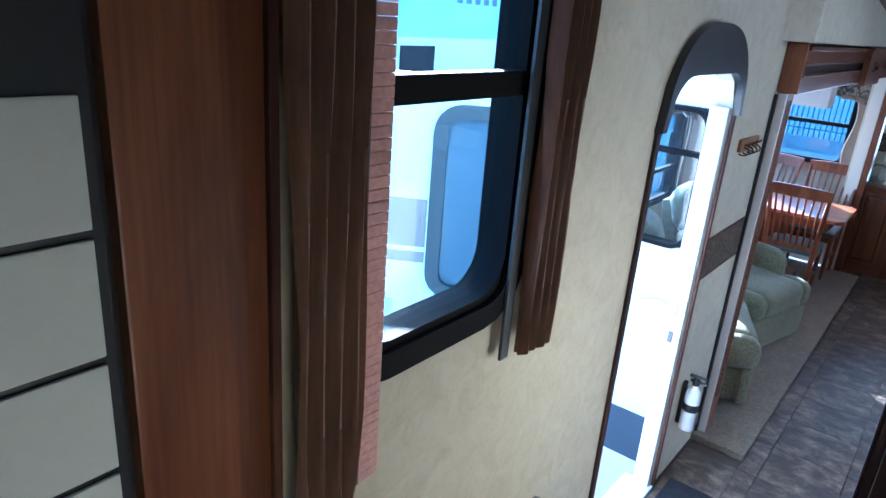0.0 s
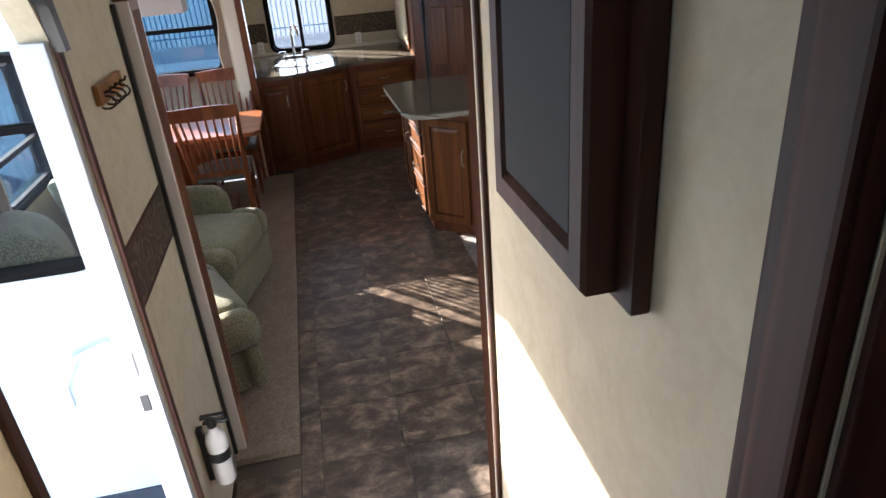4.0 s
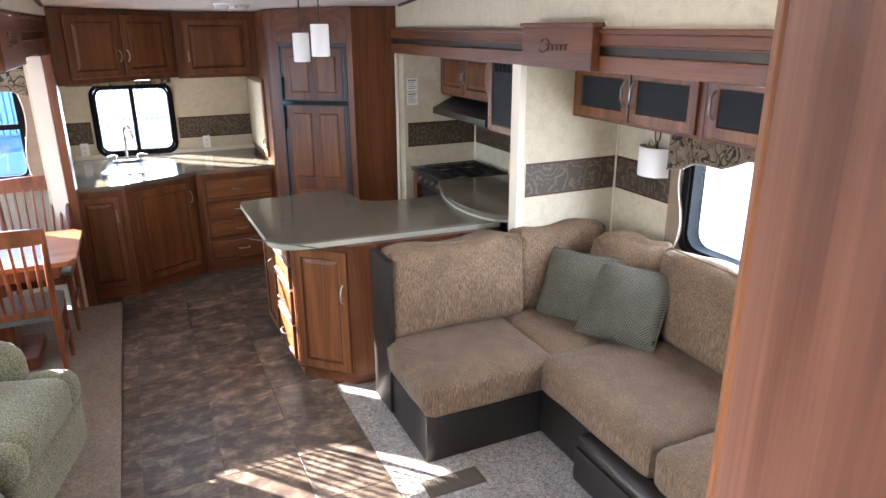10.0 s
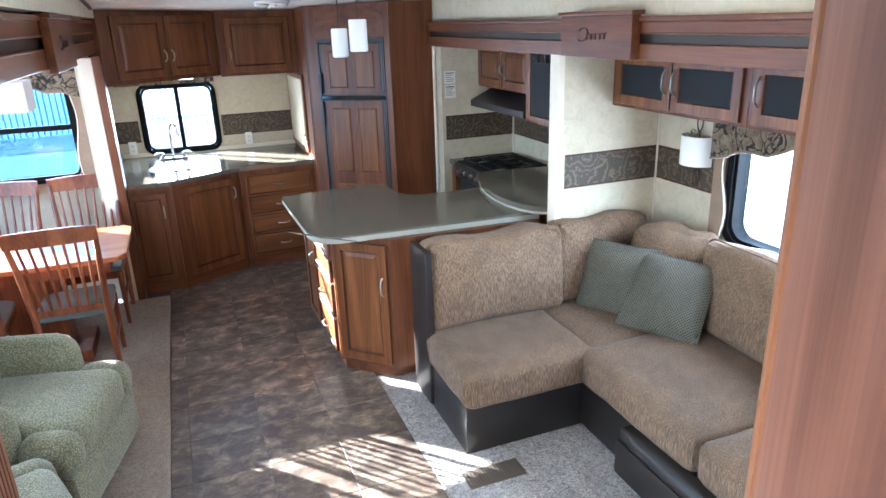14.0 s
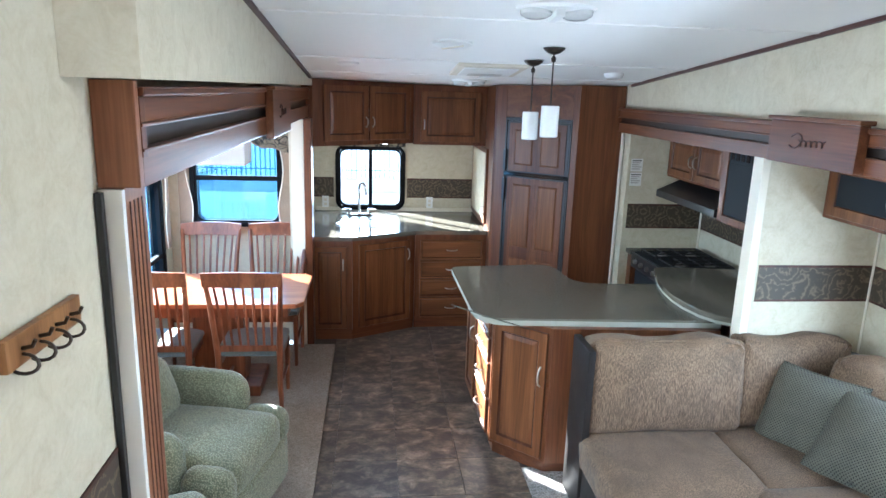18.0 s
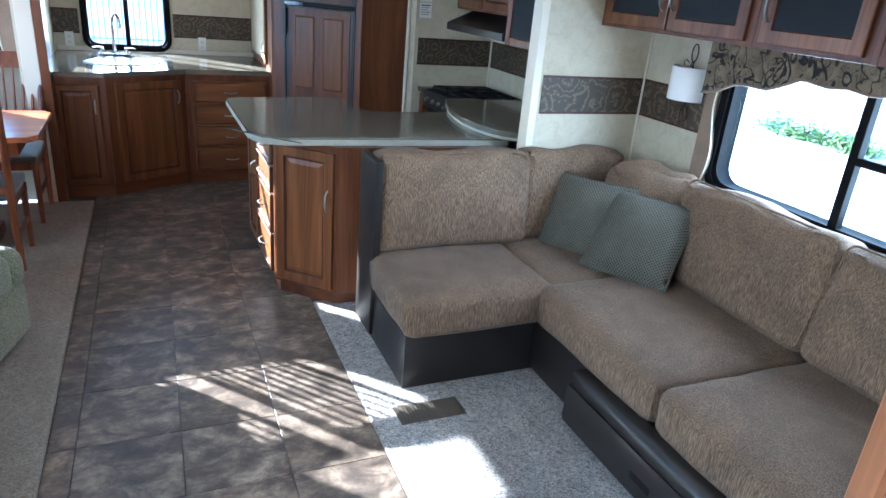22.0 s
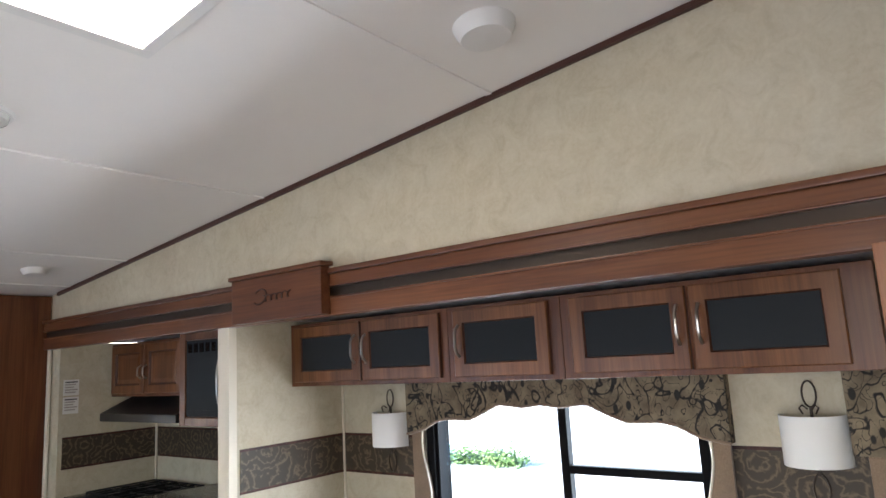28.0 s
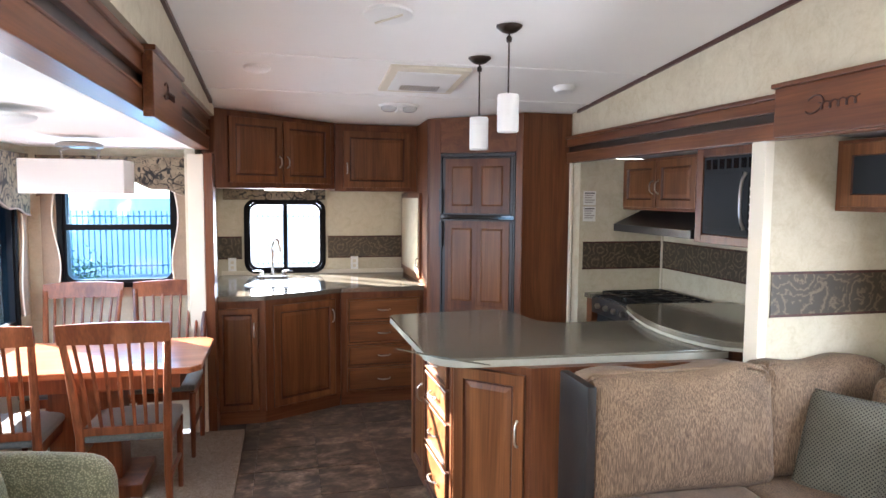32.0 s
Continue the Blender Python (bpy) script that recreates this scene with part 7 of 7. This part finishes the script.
def twin_dome(x, y, s, label):
    ob = thing("dome_light", (x, y, ceil_z(y) - 0.04), label, "ceiling light", "twin dome lights")
    mc = on_ceiling(x, y)
    bm = bmesh.new()
    lathe(bm, [(0.155 * s, 0.0), (0.15 * s, 0.012), (0.10 * s, 0.02)], mc @ Matrix.Diagonal((1.1, 0.62, 1, 1)), 28)
    part("base", bm, M_WHITEPL, ob, "", True)
    for k in (-1, 1):
        bm = bmesh.new()
        lathe(bm, [(0.062 * s, 0.012), (0.058 * s, 0.03), (0.04 * s, 0.042), (0.0, 0.046)], mc @ Matrix.Translation((k * 0.085 * s, 0, 0)) @ Matrix.Diagonal((1.1, 1.05, 1, 1)), 20)
        part("lens", bm, M_LENS, ob, "clear ribbed lens", True)
    part("switch_bar", box(-0.018, 0.018, -0.07 * s, 0.07 * s, 0.012, 0.045, 0.004, mc), M_WHITEPL, ob)


M_LENS = plain("clear_lens", (0.62, 0.62, 0.60), 0.15, var=0.25, scale=90)
twin_dome(1.01, 3.06, 1.0, "white twin dome light on the ceiling")
twin_dome(1.025, 5.675, 0.85, "small white twin dome light by the cabinets")


def disc(name, x, y, prof, label, cat, mat=None):
    ob = thing(name, (x, y, ceil_z(y) - 0.03), label, cat)
    bm = bmesh.new()
    lathe(bm, prof, on_ceiling(x, y), 28)
    part("disc", bm, mat or M_WHITEPL, ob, "", True)
    return ob


d = disc("ceiling_speaker_vent", 0.69, 3.97, [(0.11, 0.0), (0.108, 0.012), (0.085, 0.022), (0.0, 0.024)], "round white ceiling vent with a turning flap", "ceiling vent")
part("flap_bar", box(-0.08, 0.08, -0.004, 0.004, 0.022, 0.03, 0.001, on_ceiling(0.69, 3.97) @ Matrix.Rotation(radians(50), 4, "Z")), M_CREAM, d)
disc("smoke_alarm", 1.975, 5.0, [(0.07, 0.0), (0.07, 0.012), (0.055, 0.035), (0.0, 0.038)], "white smoke alarm on the ceiling", "smoke alarm")
disc("ceiling_vent", 0.095, 4.90, [(0.075, 0.0), (0.07, 0.015), (0.05, 0.025), (0.0, 0.026)], "small round white ceiling vent", "ceiling vent")
disc("ceiling_vent", 1.95, 1.74, [(0.095, 0.0), (0.09, 0.02), (0.075, 0.045), (0.0, 0.05)], "round white ceiling vent with a grey insert", "ceiling vent")

ac = thing("air_conditioner_grille", (1.02, 4.95, 2.38), "cream ceiling air-conditioner grille with fine slots", "air conditioner")
mc = on_ceiling(1.05, 4.965)
part("frame", box(-0.235, 0.235, -0.26, 0.26, 0.0, 0.022, 0.008, mc), M_CREAM, ac)
part("inset", box(-0.185, 0.185, -0.20, 0.20, 0.022, 0.030, 0.004, mc), M_WHITEPL, ac)
for i in range(14):
    part("slot", box(-0.12 + i * 0.0175, -0.111 + i * 0.0175, -0.17, -0.06, 0.030, 0.0325, 0, mc), M_NICKEL, ac)

sky = thing("roof_vent", (1.08, 2.24, 2.68), "bright square roof vent with a white frame", "roof vent")
mc = on_ceiling(1.08, 2.235)
bm = bmesh.new()
for a in ((-0.22, 0.22, -0.22, -0.18), (-0.22, 0.22, 0.18, 0.22), (-0.22, -0.18, -0.18, 0.18), (0.18, 0.22, -0.18, 0.18)):
    bx(bm, a[0], a[1], a[2], a[3], 0.0, 0.02, 0.004, mc)
part("frame", bm, M_WHITEPL, sky)
part("dome", box(-0.18, 0.18, -0.18, 0.18, 0.002, 0.008, 0, mc), glow("daylit_dome", (1.0, 0.95, 0.80), 3.0), sky, "daylit translucent dome")

# pendants over the island
for x, y, zb in ((1.266, 4.02, 2.003), (1.27, 4.515, 1.953)):
    pd = thing("pendant_lamp", (x, y, zb), "pendant lamp with a white glass cylinder on a dark chrome rod", "pendant lamp", "island pendants")
    zt = ceil_z(y)
    bm = bmesh.new()
    lathe(bm, [(0.062, 0.0), (0.06, 0.008), (0.035, 0.028), (0.012, 0.036)], Matrix.Translation((x, y, zt)) @ Matrix.Rotation(radians(180), 4, "X"), 24)
    part("canopy", bm, M_BRONZE, pd, "dark chrome canopy", True)
    bm = bmesh.new()
    tube(bm, [(x, y, zt - 0.03), (x, y, zb + 0.165)], 0.0045, 8)
    part("rod", bm, M_BRONZE, pd, "", True)
    bm = bmesh.new()
    lathe(bm, [(0.012, 0.0), (0.014, 0.02), (0.008, 0.03)], pose(x, y, zt - 0.075), 12)
    part("swivel", bm, M_BRONZE, pd, "", True)
    bm = bmesh.new()
    lathe(bm, [(0.045, 0.0), (0.051, 0.004), (0.051, 0.17), (0.047, 0.176), (0.0, 0.176)], pose(x, y, zb), 28)
    part("shade", bm, M_SHADE, pd, "white glass cylinder", True)

# floor register in the carpet
rg = thing("floor_register", (1.45, 2.65, 0.006), "brown metal floor register set in the carpet", "floor vent")
M_REG = plain("brown_register", (0.11, 0.088, 0.066), 0.45, 0.3)
part("frame", box(1.30, 1.605, 2.585, 2.715, 0.006, 0.011, 0.002), M_REG, rg)
for i in range(17):
    part("louvre", box(1.316 + i * 0.0165, 1.323 + i * 0.0165, 2.60, 2.70, 0.011, 0.0145, 0.001), M_REG, rg)

# ---- outside ----
nb = thing("parked_trailer", (-9.2, 10.0, -0.9), "white parked trailer with blue lettering bars far across the lot", "trailer")
M_TRAILER = plain("trailer_skin", (0.76, 0.80, 0.82), 0.4, var=0.05)
part("body", box(-10.6, -8.2, 6.9, 14.0, -0.45, 2.9, 0.15), M_TRAILER, nb, "", True)
part("band", box(-8.205, -8.195, 7.5, 13.6, 1.75, 2.75, 0.002), plain("cyan_band", (0.42, 0.68, 0.74), 0.4), nb, "pale cyan graphic band")
for i in range(8):
    part("lettering", box(-8.198, -8.19, 9.2 + i * 0.3, 9.38 + i * 0.3, 2.42, 2.62, 0.002), plain("ink_blue", (0.08, 0.12, 0.22), 0.5) if i == 0 else bpy.data.materials["ink_blue"], nb, "dark blue letter bar")
part("window", box(-8.205, -8.19, 7.6, 8.6, 0.9, 1.6, 0.02), M_SMOKED, nb, "dark window")
for y in (9.2, 10.4):
    bm = bmesh.new()
    lathe(bm, [(0.0, 0.0), (0.33, 0.0), (0.36, 0.04), (0.36, 0.2), (0.33, 0.24), (0.0, 0.24)], pose(-8.5, y, -0.54, 0, 90, 0), 24)
    part("wheel", bm, M_BLACK, nb, "", True)


def picket_fence(name, x0, y0, x1, y1, z0, z1, n_, label):
    ob = thing(name, ((x0 + x1) / 2, (y0 + y1) / 2, z0), label, "fence")
    d_ = Vector((x1 - x0, y1 - y0, 0))
    L = d_.length
    m_ = face_pose(x0, y0, x1, y1)
    me = None
    for i in range(n_):
        if me is None:
            p_ = part("picket", box(-0.02, 0.02, -0.02, 0.02, z0, z1, 0.0, m_), M_FENCE, ob)
            me = p_.data
        else:
            p_ = new("picket", me)
            p_.parent = ob
            p_.location = d_ * (i / n_)
    for z in (z0 + 0.25, z1 - 0.2):
        part("rail", box(0, L, -0.015, 0.015, z, z + 0.05, 0, m_), M_FENCE, ob)


M_FENCE = plain("fence_paint", (0.24, 0.30, 0.36), 0.5)
picket_fence("fence", 20.0, 2.0, 20.0, 26.0, -0.9, 0.6, 120, "grey-blue metal picket fence beyond the lot")
picket_fence("fence", -12.0, 24.0, 8.0, 24.0, -0.9, 1.15, 120, "pale metal picket fence behind the trailer")


def bush(at, size, n_, label):
    ob = thing("bush", at, label, "bush", "bushes")
    bm = bmesh.new()
    rnd = random.Random(int(at[1] * 100))
    for i in range(n_):
        p_ = Vector((rnd.gauss(0, 1) * size[0], rnd.gauss(0, 1) * size[1], abs(rnd.gauss(0, 1)) * size[2]))
        u = Vector((rnd.uniform(-1, 1), rnd.uniform(-1, 1), rnd.uniform(-0.3, 1))).normalized()
        w_ = u.orthogonal().normalized()
        s = rnd.uniform(0.04, 0.08)
        q_ = Vector(at) + p_
        v_ = [bm.verts.new(q_ + u * s), bm.verts.new(q_ + w_ * s * 0.45), bm.verts.new(q_ - u * s), bm.verts.new(q_ - w_ * s * 0.45)]
        bm.faces.new(v_)
    part("leaves", bm, M_LEAF, ob)
    bm = bmesh.new()
    for k in range(5):
        tube(bm, [at, (at[0] + rnd.gauss(0, size[0]), at[1] + rnd.gauss(0, size[1]), at[2] + size[2])], [0.02, 0.006], 5)
    part("stems", bm, M_DARKWOOD, ob)


M_LEAF = plain("leaf_green", (0.07, 0.13, 0.03), 0.6, var=0.5, scale=3)
for i in range(4):
    bush((14.2 + 0.2 * (i % 2), 9.8 + 0.75 * i, -0.88), (0.22, 0.30, 0.17), 600, "low green bush by the fence")
bush((-6.5, 23.0, -0.9), (0.8, 0.4, 0.4), 900, "green shrub before the fence")

# ---- floor tiles ----
TX = [-0.345, -0.06, 0.04, 0.422, 0.803, 1.182]
S = 0.382
me_cache = {}
floor_ob = bpy.data.objects["floor"]


def tile(x0, x1, y0, y1):
    w_, d_ = round(x1 - x0 - 0.0024, 4), round(y1 - y0 - 0.0024, 4)
    if w_ < 0.02 or d_ < 0.02:
        return
    if (w_, d_) not in me_cache:
        bm = bmesh.new()
        bx(bm, 0, w_, 0, d_, -0.0115, 0.0, 0.0015, seg=1)
        bmesh.ops.recalc_face_normals(bm, faces=bm.faces)
        me = bpy.data.meshes.new("tile")
        bm.to_mesh(me)
        bm.free()
        me.materials.append(M_TILE)
        me_cache[w_, d_] = me
    t_ = new("tile", me_cache[w_, d_])
    t_.location = (x0 + 0.0012, y0 + 0.0012, 0)
    t_.parent = floor_ob


y = 0.43
rows_y = [0.26] + [0.52 + S * k for k in range(0, 16)]
rows_y = [v for v in rows_y if v < 6.45]
for y0, y1 in zip(rows_y, rows_y[1:] + [6.45]):
    for x0, x1 in zip(TX, TX[1:]):
        if x0 < -0.2 and y0 > 1.3:
            continue
        tile(x0, x1, y0, min(y1, y0 + S) if y0 > 0.3 else y1)
    if y0 > 3.75:
        for k in range(4):
            tile(1.182 + S * k, min(1.182 + S * (k + 1), RW), y0, min(y1, y0 + S))
